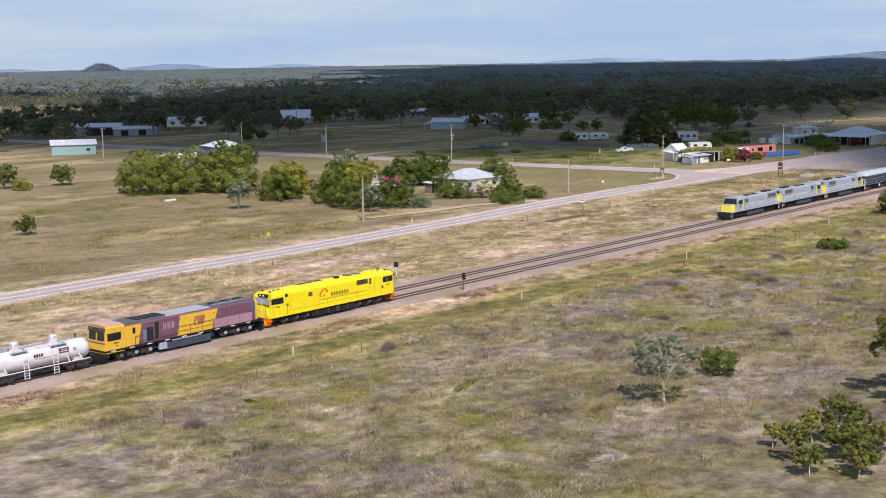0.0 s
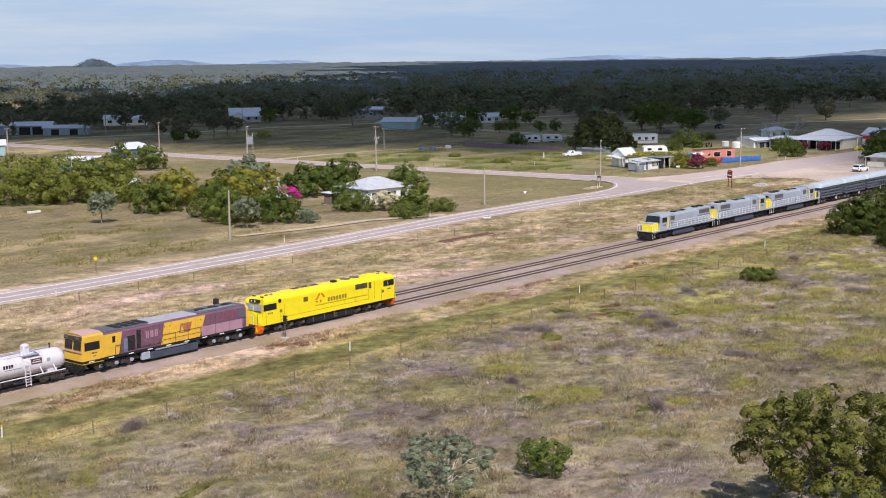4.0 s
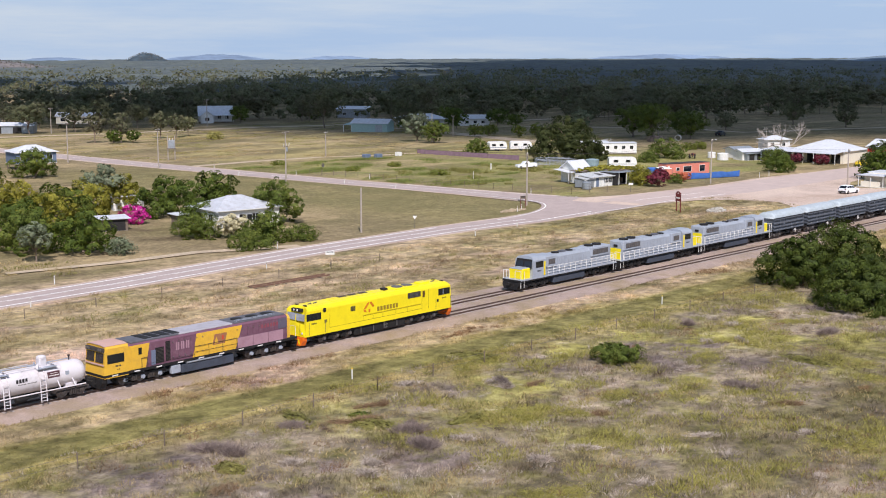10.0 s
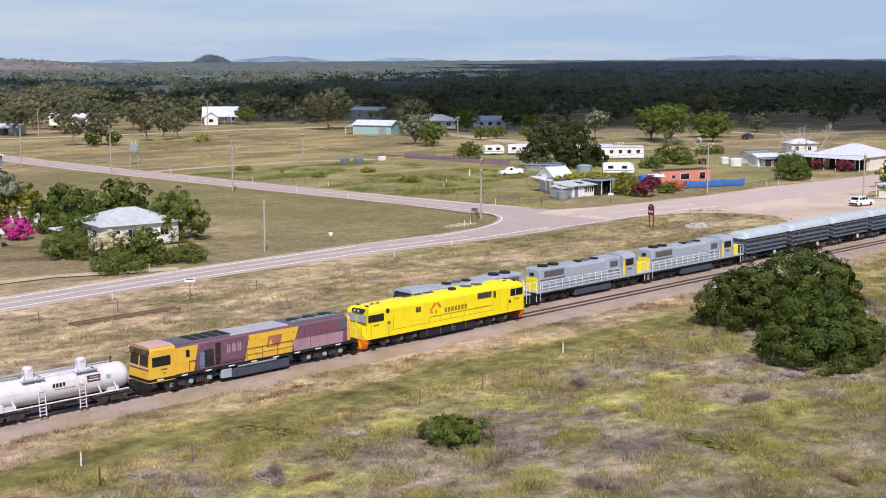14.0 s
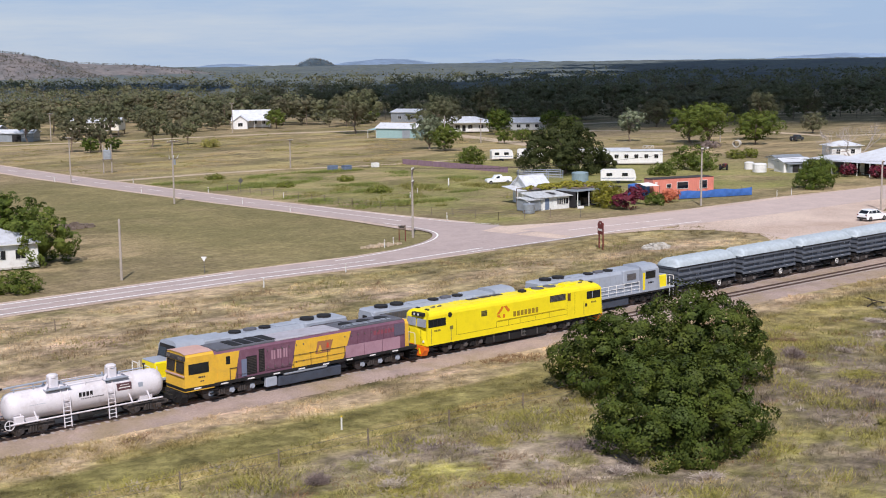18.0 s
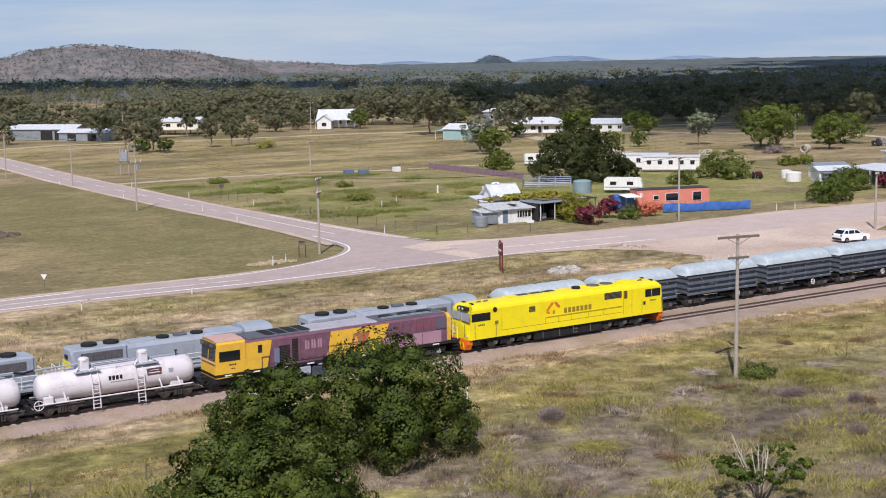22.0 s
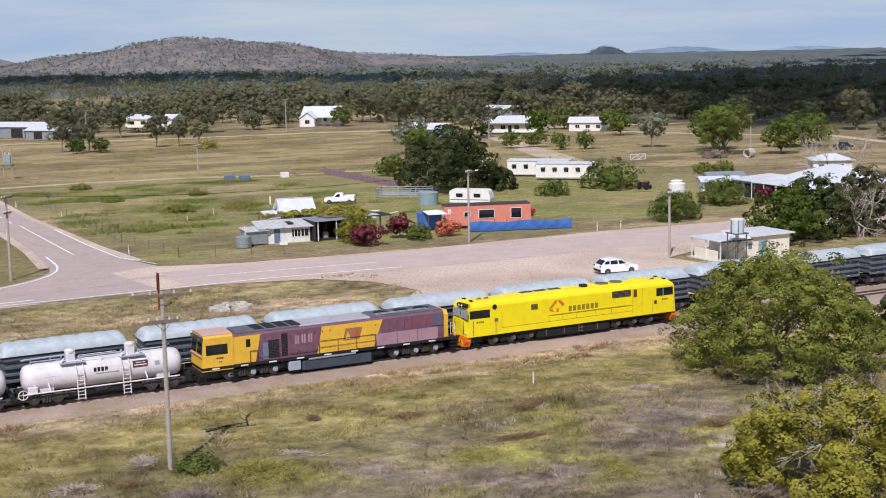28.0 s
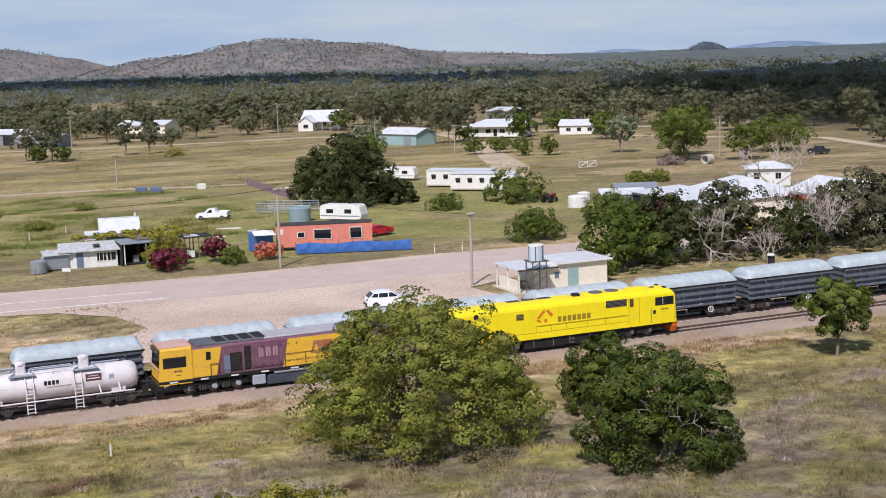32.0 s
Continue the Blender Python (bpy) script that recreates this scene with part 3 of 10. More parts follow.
# ---- mesh helpers ----
class B:
    """A small mesh builder: lists of points and faces."""

    def __init__(self):
        self.v, self.f = [], []

    def add(self, vs, fs):
        o = len(self.v)
        self.v += [tuple(p) for p in vs]
        self.f += [tuple(i + o for i in q) for q in fs]
        return self

    def box(self, x0, x1, y0, y1, z0, z1, ch=0.0):
        """A box; ch chamfers its upright and upper edges."""
        if ch <= 0:
            vs = [(x, y, z) for z in (z0, z1) for x, y in ((x0, y0), (x1, y0), (x1, y1), (x0, y1))]
            return self.add(vs, [(0, 3, 2, 1), (4, 5, 6, 7), (0, 1, 5, 4), (1, 2, 6, 5), (2, 3, 7, 6), (3, 0, 4, 7)])
        c = ch
        ring = [(x0 + c, y0), (x1 - c, y0), (x1, y0 + c), (x1, y1 - c), (x1 - c, y1), (x0 + c, y1), (x0, y1 - c), (x0, y0 + c)]
        top = [(x0 + c, y0 + c), (x1 - c, y0 + c), (x1 - c, y0 + c), (x1 - c, y1 - c), (x1 - c, y1 - c), (x0 + c, y1 - c), (x0 + c, y1 - c), (x0 + c, y0 + c)]
        vs = [(x, y, z0) for x, y in ring] + [(x, y, z1 - c) for x, y in ring] + [(x0 + c, y0 + c, z1), (x1 - c, y0 + c, z1), (x1 - c, y1 - c, z1), (x0 + c, y1 - c, z1)]
        fs = [tuple(range(7, -1, -1))] + [(i, (i + 1) % 8, 8 + (i + 1) % 8, 8 + i) for i in range(8)]
        fs += [(16, 17, 18, 19), (8, 9, 17, 16), (10, 11, 18, 17), (12, 13, 19, 18), (14, 15, 16, 19), (9, 10, 17), (11, 12, 18), (13, 14, 19), (15, 8, 16)]
        return self.add(vs, fs)

    def cyl(self, p, q, r, n=8, r2=None, cap=True):
        """A tapered cylinder from p to q."""
        p, q = Vector(p), Vector(q)
        r2 = r if r2 is None else r2
        d = (q - p).normalized()
        a = d.cross(Vector((0, 0, 1)) if abs(d.z) < 0.9 else Vector((1, 0, 0))).normalized()
        b = d.cross(a)
        vs = []
        for c, rr in ((p, r), (q, r2)):
            for i in range(n):
                w = 2 * math.pi * i / n
                vs.append(c + a * rr * math.cos(w) + b * rr * math.sin(w))
        fs = [(i, (i + 1) % n, n + (i + 1) % n, n + i) for i in range(n)]
        if cap:
            fs += [tuple(range(n - 1, -1, -1)), tuple(range(n, 2 * n))]
        return self.add(vs, fs)

    def prism(self, prof, y0, y1, axis="y"):
        """A closed profile of (x, z) swept from y0 to y1, or of (y, z) swept along x."""
        n = len(prof)
        if axis == "y":
            vs = [(a, y0, b) for a, b in prof] + [(a, y1, b) for a, b in prof]
        else:
            vs = [(y0, a, b) for a, b in prof] + [(y1, a, b) for a, b in prof]
        fs = [(i, (i + 1) % n, n + (i + 1) % n, n + i) for i in range(n)] + [tuple(range(n - 1, -1, -1)), tuple(range(n, 2 * n))]
        return self.add(vs, fs)

    def dome(self, c, r, zr, n=12, m=4):
        """A half dome on c, of radius r and height zr."""
        vs = []
        for j in range(m):
            e = math.pi / 2 * j / m
            vs += [(c[0] + r * math.cos(e) * math.cos(2 * math.pi * i / n), c[1] + r * math.cos(e) * math.sin(2 * math.pi * i / n), c[2] + zr * math.sin(e)) for i in range(n)]
        vs.append((c[0], c[1], c[2] + zr))
        fs = [(j * n + i, j * n + (i + 1) % n, (j + 1) * n + (i + 1) % n, (j + 1) * n + i) for j in range(m - 1) for i in range(n)]
        fs += [((m - 1) * n + i, (m - 1) * n + (i + 1) % n, m * n) for i in range(n)]
        return self.add(vs, fs)

    def mesh(self, name, smooth=False):
        me = bpy.data.meshes.new(name)
        me.from_pydata(self.v, [], self.f)
        bm = bmesh.new()
        bm.from_mesh(me)
        bmesh.ops.recalc_face_normals(bm, faces=bm.faces)
        bm.to_mesh(me)
        bm.free()
        if smooth:
            me.shade_smooth()
        return me


def part(name, b, material, parent=None, label="", smooth=False):
    """Links a builder's mesh as one object under a thing or a part."""
    me = b if isinstance(b, bpy.types.Mesh) else b.mesh(name, smooth)
    if not me.materials:
        me.materials.append(material)
    ob = new(name, me)
    if parent is not None:
        ob.parent = parent
    if label:
        tagged(ob, label)
    return ob


def thing(name, label, category, group="", m=None, kind=""):
    ob = new(name)
    ob.empty_display_size = 0.3
    tagged(ob, label, category, group, kind)
    if m is not None:
        ob.matrix_world = m
    return ob


def soup(name, verts, faces, material, smooth=False):
    """One big mesh from numpy arrays; all faces have the same number of corners."""
    me = bpy.data.meshes.new(name)
    k = faces.shape[1]
    me.vertices.add(len(verts))
    me.vertices.foreach_set("co", np.ascontiguousarray(verts, dtype=np.float32).ravel())
    me.loops.add(faces.size)
    me.loops.foreach_set("vertex_index", np.ascontiguousarray(faces, dtype=np.int32).ravel())
    me.polygons.add(len(faces))
    me.polygons.foreach_set("loop_start", np.arange(0, faces.size, k, dtype=np.int32))
    me.update(calc_edges=True)
    if smooth:
        me.shade_smooth()
    me.materials.append(material)
    return new(name, me)


# ---- ground, roads, tracks ----
def ground_z(x, y):
    """Level along the railway, then falling very gently away from it."""
    return -0.0115 * np.maximum(np.asarray(y, float) - 60, 0) - 0.006 * np.maximum(np.asarray(x, float) - 250, 0)


def gz(x, y):
    return float(ground_z(x, y))


def build_ground():
    xs = np.concatenate([np.linspace(-5000, -700, 14), np.arange(-650, 1000, 50), np.linspace(1000, 5000, 22)])
    ys = np.concatenate([np.linspace(-2500, -250, 8), np.arange(-200, 1000, 50), np.linspace(1000, 5000, 22)])
    X, Y = np.meshgrid(xs, ys)
    V = np.stack([X, Y, ground_z(X, Y)], -1).reshape(-1, 3)
    nx, ny = len(xs), len(ys)
    i = (np.arange(ny - 1)[:, None] * nx + np.arange(nx - 1)[None]).ravel()
    g = soup("ground", V, np.stack([i, i + 1, i + nx + 1, i + nx], 1), GRASS)
    tagged(g, "dry tussock grassland with green, straw and mauve patches", "ground", kind="structure")


def strip(name, pts, wide, z, material, label, thick=0.0):
    """A road strip along the centre points, with its own width at each."""
    b = B()
    P = [Vector(p) for p in pts]
    vs = []
    for k, p in enumerate(P):
        a, c = P[max(k - 1, 0)], P[min(k + 1, len(P) - 1)]
        d = (c - a).normalized()
        nrm = Vector((-d.y, d.x))
        w = wide[k] if isinstance(wide, (list, tuple)) else wide
        for s in (-1, 1):
            q = p + nrm * s * w / 2
            vs.append((q.x, q.y, z + float(ground_z(q.x, q.y))))
    b.add(vs, [(2 * k, 2 * k + 1, 2 * k + 3, 2 * k + 2) for k in range(len(P) - 1)])
    ob = part(name, b, material)
    return tagged(ob, label, "road", kind="structure")


build_ground()


def dense(pts, wide, step=12.0):
    """More points along a line, widths in step, so that it follows the ground."""
    P, Wd = [], []
    for k in range(len(pts) - 1):
        (x0, y0), (x1, y1) = pts[k], pts[k + 1]
        n = max(1, int(math.hypot(x1 - x0, y1 - y0) / step))
        for i in range(n):
            P.append((x0 + (x1 - x0) * i / n, y0 + (y1 - y0) * i / n))
            Wd.append(wide[k] + (wide[k + 1] - wide[k]) * i / n)
    return P + [pts[-1]], Wd + [wide[-1]]


def road(name, pts, wide, z, material, label):
    P, Wd = dense(pts, wide)
    return strip(name, P, Wd, z, material, label)


def sheet(name, outline, z, material, label, category="road"):
    """A flat patch with an outline of ground points."""
    b = B()
    b.add([(x, y, z + gz(x, y)) for x, y in outline], [tuple(range(len(outline)))])
    return tagged(part(name, b, material), label, category, kind="structure")


HWY = [(-900, 43.5), (-400, 43.2), (-190, 43.2), (-140, 43.6), (-95, 45.2), (-60, 48.0), (-30, 48.6), (-12, 47.4), (4, 48.2), (22, 49.4)]
road("road_highway", HWY, [6.3, 6.3, 6.3, 6.3, 6.3, 6.3, 6.6, 7.6, 9.5, 11.0], 0.045, ASPHALT, "pinkish grey sealed highway beside the railway")
SIDE = [(15.0, 52), (14.8, 66), (14.8, 82), (14.8, 100), (14.2, 122), (14.6, 156), (15.5, 200), (18.8, 257), (21.5, 333), (26, 450), (40, 700)]
road("road_side", SIDE, [16, 10, 7.6, 7.0, 7.0, 7.2, 7.4, 7.4, 7.4, 7, 7], 0.055, ASPHALT, "pinkish grey sealed side road")
road("shoulder_highway", HWY[:-1], [7.8, 7.8, 7.8, 7.8, 7.8, 7.8, 8.2, 9.2, 10.6], 0.03, GRAVEL, "pale pink gravel shoulder of the highway")
road("shoulder_side", SIDE[1:], [12.5, 10, 9.2, 9.0, 9.4, 9.6, 9.6, 9.6, 9, 9], 0.035, GRAVEL, "pale pink gravel shoulder of the side road")
LOT = [(17, 45), (26, 43.2), (33.5, 41.0), (38.2, 36), (40, 29), (36, 24), (28, 18.5), (24, 15.5), (40, 14), (60, 13.5), (76, 14), (75.5, 23), (74, 31.5), (84, 36), (100, 38), (140, 39), (220, 38), (220, 50), (140, 51), (100, 52.5), (80, 54.5), (56, 54.2), (40, 55.5), (30, 56.5), (20, 60), (15, 58)]
sheet("road_gravel_lot", LOT, 0.05, GRAVEL, "pale pink gravel lot and road shoulder")
road("road_through_lot", [(20, 49.6), (32, 49.6), (45, 47.5), (62, 46.5), (85, 46.5), (115, 45.5), (220, 44)], [11.0, 11.5, 12, 12, 12, 11, 10], 0.065, WORNSEAL, "pinkish grey worn seal across the lot")
road("road_dirt", [(21, 318), (54, 325), (90, 312), (141, 303), (175, 288), (204, 268), (246, 253), (420, 240)], [5.5] * 8, 0.05, DIRT, "pale dirt road across the paddocks")
road("road_lane", [(204, 235), (218, 200), (232, 176), (222, 142), (300, 110)], [4, 4, 4, 4, 4], 0.05, DIRT, "pale dirt lane beyond the vans")
road("road_yard", [(176, 288), (168, 240), (150, 190), (140, 160), (132, 140)], [3.5, 5, 7, 8, 4], 0.05, DIRT, "worn dirt yard track")
road("road_wheel_track", [(19, 178), (40, 178), (60, 174.5), (76, 166.5), (97, 163), (118, 152)], [3.6, 3.2, 3, 3, 2.6, 2], 0.05, DIRT, "faint pale wheel track in the grass")
road("driveway", [(-58, 52.5), (-64, 55), (-72, 58.5), (-84, 59), (-100, 62)], [2.6, 2.4, 2.2, 2.0, 1.6], 0.045, DIRT, "faint pale driveway")


def offset_line(name, pts, off, w, z, label, dash=None, t0=0.0, t1=1e9):
    """A painted line beside a centre line; dash is (paint, gap)."""
    P, _ = dense(pts, [1] * len(pts), 3.0)
    b = B()
    run = 0.0
    for p, q in zip(P, P[1:]):
        p, q = Vector(p), Vector(q)
        L = (q - p).length
        d = (q - p) / L
        nrm = Vector((-d.y, d.x))
        run += L
        if run < t0 or run > t1 or (dash and (run % sum(dash)) > dash[0]):
            continue
        vs = [p + nrm * (off - w / 2), q + nrm * (off - w / 2), q + nrm * (off + w / 2), p + nrm * (off + w / 2)]
        b.add([(v.x, v.y, z + gz(v.x, v.y)) for v in vs], [(0, 1, 2, 3)])
    return tagged(part(name, b, LINE), label, "road marking", kind="structure")


HW2 = HWY[:-1]
offset_line("edge_line", HW2, -2.55, 0.3, 0.064, "worn white edge line of the highway")
offset_line("edge_line", HW2[:-2], 2.55, 0.3, 0.064, "worn white edge line of the highway")
offset_line("centre_line", HW2[:-1], 0.15, 0.14, 0.064, "white centre line of the highway")
offset_line("centre_line", HW2[:-1], -0.15, 0.14, 0.064, "white dashed centre line of the highway", (9, 3))
BEND = [(-16.0, 50.2), (-9.0, 51.0), (-2.5, 52.6), (3.2, 55.2), (7.4, 58.6), (9.9, 62.8), (11.0, 68.0), (11.4, 76.0)]


def eased(pts, n=5):
    """A smooth curve through the points."""
    out = []
    for k in range(len(pts) - 1):
        p0, p1, p2, p3 = (Vector(pts[min(max(k + d, 0), len(pts) - 1)]) for d in (-1, 0, 1, 2))
        for i in range(n):
            u = i / n
            out.append(tuple(0.5 * (2 * p1 + (p2 - p0) * u + (2 * p0 - 5 * p1 + 4 * p2 - p3) * u * u + (3 * p1 - p0 - 3 * p2 + p3) * u ** 3)))
    return out + [pts[-1]]


BEND = eased(BEND)
sheet("road_bend", [(x - 0.5, y + 0.5) for x, y in BEND] + [(16.0, 76.0), (16.0, 50.0), (-16.0, 47.6)], 0.062, ASPHALT, "pinkish grey sealed corner of the junction")
offset_line("edge_line", BEND, 0, 0.22, 0.08, "white curved edge line at the junction")
offset_line("edge_line", [(18.3, 104), (18.4, 84), (19, 70), (21.5, 61.5)], 0, 0.2, 0.07, "white edge line of the side road")
offset_line("centre_line", [(14.8, 76), (14.9, 112)], 0, 0.18, 0.07, "white centre line of the side road")
offset_line("centre_line", [(14.4, 116), (15.5, 200), (18.8, 257)], 0, 0.16, 0.066, "white dashed centre line of the side road", (4, 8))
offset_line("edge_line", [(0, 44.0), (14, 44.2), (28, 44.6), (45, 43.1)], 0, 0.24, 0.075, "worn white edge line through the lot")
offset_line("centre_line", [(24, 49.8), (34, 48.9), (44, 47.7)], 0, 0.18, 0.075, "worn white line through the lot")

TRACK_Y = (1.7, 5.7)
# one ballast bed under both tracks with sloping shoulders
b = B()
prof = [(-2.1, 0.0), (-0.4, 0.17), (7.8, 0.17), (9.6, 0.0)]
nx = 91
b.add([(-900 + 20 * k, y, z) for k in range(nx) for y, z in prof], [(4 * k + i, 4 * k + i + 1, 4 * k + i + 5, 4 * k + i + 4) for k in range(nx - 1) for i in range(3)])
tagged(part("ballast", b, BALLAST), "pinkish crushed stone ballast under both tracks", "ballast", kind="structure")
for ty in TRACK_Y:
    for s in (-0.57, 0.57):
        b = B()
        prof = [(-0.07, 0.20), (0.07, 0.20), (0.02, 0.23), (0.02, 0.31), (0.036, 0.32), (0.036, 0.35), (-0.036, 0.35), (-0.036, 0.32), (-0.02, 0.31), (-0.02, 0.23)]
        b.prism([(ty + s + y, z) for y, z in prof], -900, 900, "x")
        tagged(part("rail", b, RAIL), "brown steel rail spiked to sleepers", "rail", "rails of the two tracks", kind="structure")


# ---- trains ----
Z0 = 0.35
SPIN = []


def loft(b, prof, x0, x1, end0=None, end1=None):
    """A body with a closed (y, z) profile from x0 to x1; end0 and end1 give how far each end leans back at height z."""
    n = len(prof)
    vs = [(x0 + (end0(z) if end0 else 0), y, z) for y, z in prof] + [(x1 - (end1(z) if end1 else 0), y, z) for y, z in prof]
    return b.add(vs, [(i, (i + 1) % n, n + (i + 1) % n, n + i) for i in range(n)] + [tuple(range(n - 1, -1, -1)), tuple(range(n, 2 * n))])


def wheel_mesh(r):
    b = B()
    b.cyl((0, -0.72, 0), (0, 0.72, 0), 0.08, 8)
    for s in (-1, 1):
        b.cyl((0, s * 0.50, 0), (0, s * 0.64, 0), r, 18)
        b.cyl((0, s * 0.47, 0), (0, s * 0.50, 0), r + 0.03, 18)
        for k in range(4):
            w = math.pi / 2 * k
            b.box(-0.02 + 0.55 * r * math.cos(w), 0.02 + 0.55 * r * math.cos(w), s * 0.645 - 0.015, s * 0.645 + 0.015, 0.55 * r * math.sin(w) - 0.12, 0.55 * r * math.sin(w) + 0.12)
    return b.mesh("wheelset")


WHEEL = {}


def bogie(parent, xc, axles, r, turning, box_mat=None, side_mat=None):
    """A bogie: side frames, springs, axle boxes and wheelsets."""
    if r not in WHEEL:
        WHEEL[r] = wheel_mesh(r)
    side_mat = side_mat or DARK
    a, c = axles[0] - 0.75, axles[-1] + 0.75
    bg = B()
    for s in (-1, 1):
        bg.box(xc + a, xc + c, s * 0.98 - 0.09, s * 0.98 + 0.09, r + 0.06, r + 0.36, 0.06)
        for p, q in zip(axles, axles[1:]):
            m = xc + (p + q) / 2
            bg.box(m - 0.34, m + 0.34, s * 1.0 - 0.1, s * 1.0 + 0.1, r - 0.22, r + 0.1, 0.05)
            for d in (-0.2, 0.0, 0.2):
                bg.cyl((m + d, s * 1.13, r - 0.16), (m + d, s * 1.13, r + 0.24), 0.075, 7)
    for x in (a + 0.1, c - 0.1):
        bg.box(xc + x - 0.08, xc + x + 0.08, -0.98, 0.98, r + 0.05, r + 0.3)
    fr = part("bogie", bg, side_mat, parent, "grimy dark steel bogie frame with coil springs")
    for x in axles:
        w = part("wheelset", WHEEL[r], STEEL, parent)
        w.location = (xc + x, 0, r)
        if turning:
            SPIN.append((w, xc + x, r))
        for s in (-1, 1):
            part("axle_box", B().cyl((xc + x, s * 0.98, r), (xc + x, s * 1.2, r), 0.17, 10).box(xc + x - 0.2, xc + x + 0.2, s * 1.06 - 0.06, s * 1.06 + 0.06, r - 0.12, r + 0.2, 0.04), box_mat or STEEL, fr)


def coupler(parent, x, d):
    part("coupler", B().box(min(x, x + 0.55 * d), max(x, x + 0.55 * d), -0.12, 0.12, 0.72, 0.98, 0.03).box(min(x + .45 * d, x + 0.75 * d), max(x + .45 * d, x + 0.75 * d), -0.2, 0.2, 0.66, 1.04, 0.05), DARK, parent)
    for s in (-0.5, 0.5):
        part("air_hose", B().cyl((x, s, 0.85), (x + 0.3 * d, s, 0.5), 0.035, 6).cyl((x + 0.3 * d, s, 0.5), (x + 0.6 * d, s * 0.9, 0.55), 0.035, 6), DARK, parent)


def rail_line(parent, name, pts, r, material, posts=()):
    b = B()
    for p, q in zip(pts, pts[1:]):
        b.cyl(p, q, r, 6)
    for p, q in posts:
        b.cyl(p, q, r, 6)
    return part(name, b, material, parent)


def side_box(parent, name, x0, x1, z0, z1, yo, material, s=-1, d=0.02, label=""):
    """A thin panel on a side at distance yo from the centre, standing d proud."""
    return part(name, B().box(x0, x1, min(s * yo, s * (yo + d)), max(s * yo, s * (yo + d)), z0, z1), material, parent, label)


def bars(parent, x0, x1, z0, z1, yo, n, material, s=-1, name="lettering"):
    """Writing as plain bars."""
    b = B()
    w = (x1 - x0) / n
    for k in range(n):
        b.box(x0 + k * w, x0 + (k + 0.72) * w, min(s * yo, s * (yo + 0.012)), max(s * yo, s * (yo + 0.012)), z0, z1)
    return part(name, b, material, parent)


def arrow_mark(parent, xc, zc, sz, yo, material, s=-1):
    """The mark on the flank: two bent bands round an open centre."""
    b = B()
    y0, y1 = s * yo, s * (yo + 0.012)
    for quad in ([(-1.25, -0.2), (-0.25, 0.85), (0.05, 0.85), (0.05, 0.6), (-0.75, -0.2)], [(0.15, 0.85), (0.65, 0.85), (1.3, 0.15), (0.95, -0.1), (0.3, 0.6)], [(-1.25, -0.32), (-0.7, -0.32), (-0.45, -0.75), (-1.05, -0.6)], [(-0.05, -0.3), (0.35, -0.3), (0.35, -0.8), (-0.05, -0.8)]):
        n = len(quad)
        vs = [(xc + sz * u, y0, zc + sz * v) for u, v in quad] + [(xc + sz * u, y1, zc + sz * v) for u, v in quad]
        b.add(vs, [(i, (i + 1) % n, n + (i + 1) % n, n + i) for i in range(n)] + [tuple(range(n)), tuple(range(2 * n - 1, n - 1, -1))])
    return part("flank_mark", b, material, parent)


def window(parent, name, x0, x1, z0, z1, yo, s=-1, glass=None):
    """A framed side window: dark rubber frame with glass in it."""
    f = side_box(parent, name, x0 - 0.05, x1 + 0.05, z0 - 0.05, z1 + 0.05, yo - 0.01, DARK, s, 0.025)
    side_box(f, "pane", x0, x1, z0, z1, yo + 0.015, glass or GLASS, s, 0.012)
    return f


def pilot(parent, x, d, paint, stripes=True):
    """Sloped snowplough-like pilot below a cab end, d points outward."""
    b = B()
    prof = [(-1.28, 0.95), (-1.28, 0.62), (-1.05, 0.14), (1.05, 0.14), (1.28, 0.62), (1.28, 0.95)]
    n = len(prof)
    vs = [(x - 0.35 * d, y, z) for y, z in prof] + [(x + (0.22 - 0.1 * (z - 0.14)) * d, y * (0.98 if z > 0.3 else 0.9), z) for y, z in prof]
    b.add(vs, [(i, (i + 1) % n, n + (i + 1) % n, n + i) for i in range(n)] + [tuple(range(n - 1, -1, -1)), tuple(range(n, 2 * n))])
    p = part("pilot", b, paint, parent, "orange pilot plate with yellow chevrons" if stripes else "dark pilot plate")
    if stripes:
        for k, yy in enumerate((-0.95, -0.45, 0.15, 0.65)):
            e = x + 0.235 * d
            b = B()
            b.add([(e, yy, 0.3), (e, yy + 0.22, 0.3), (e - 0.04 * d, yy + 0.42, 0.78), (e - 0.04 * d, yy + 0.2, 0.78)], [(0, 1, 2, 3)])
            part("chevron", b, YELLOW, p)
    return p


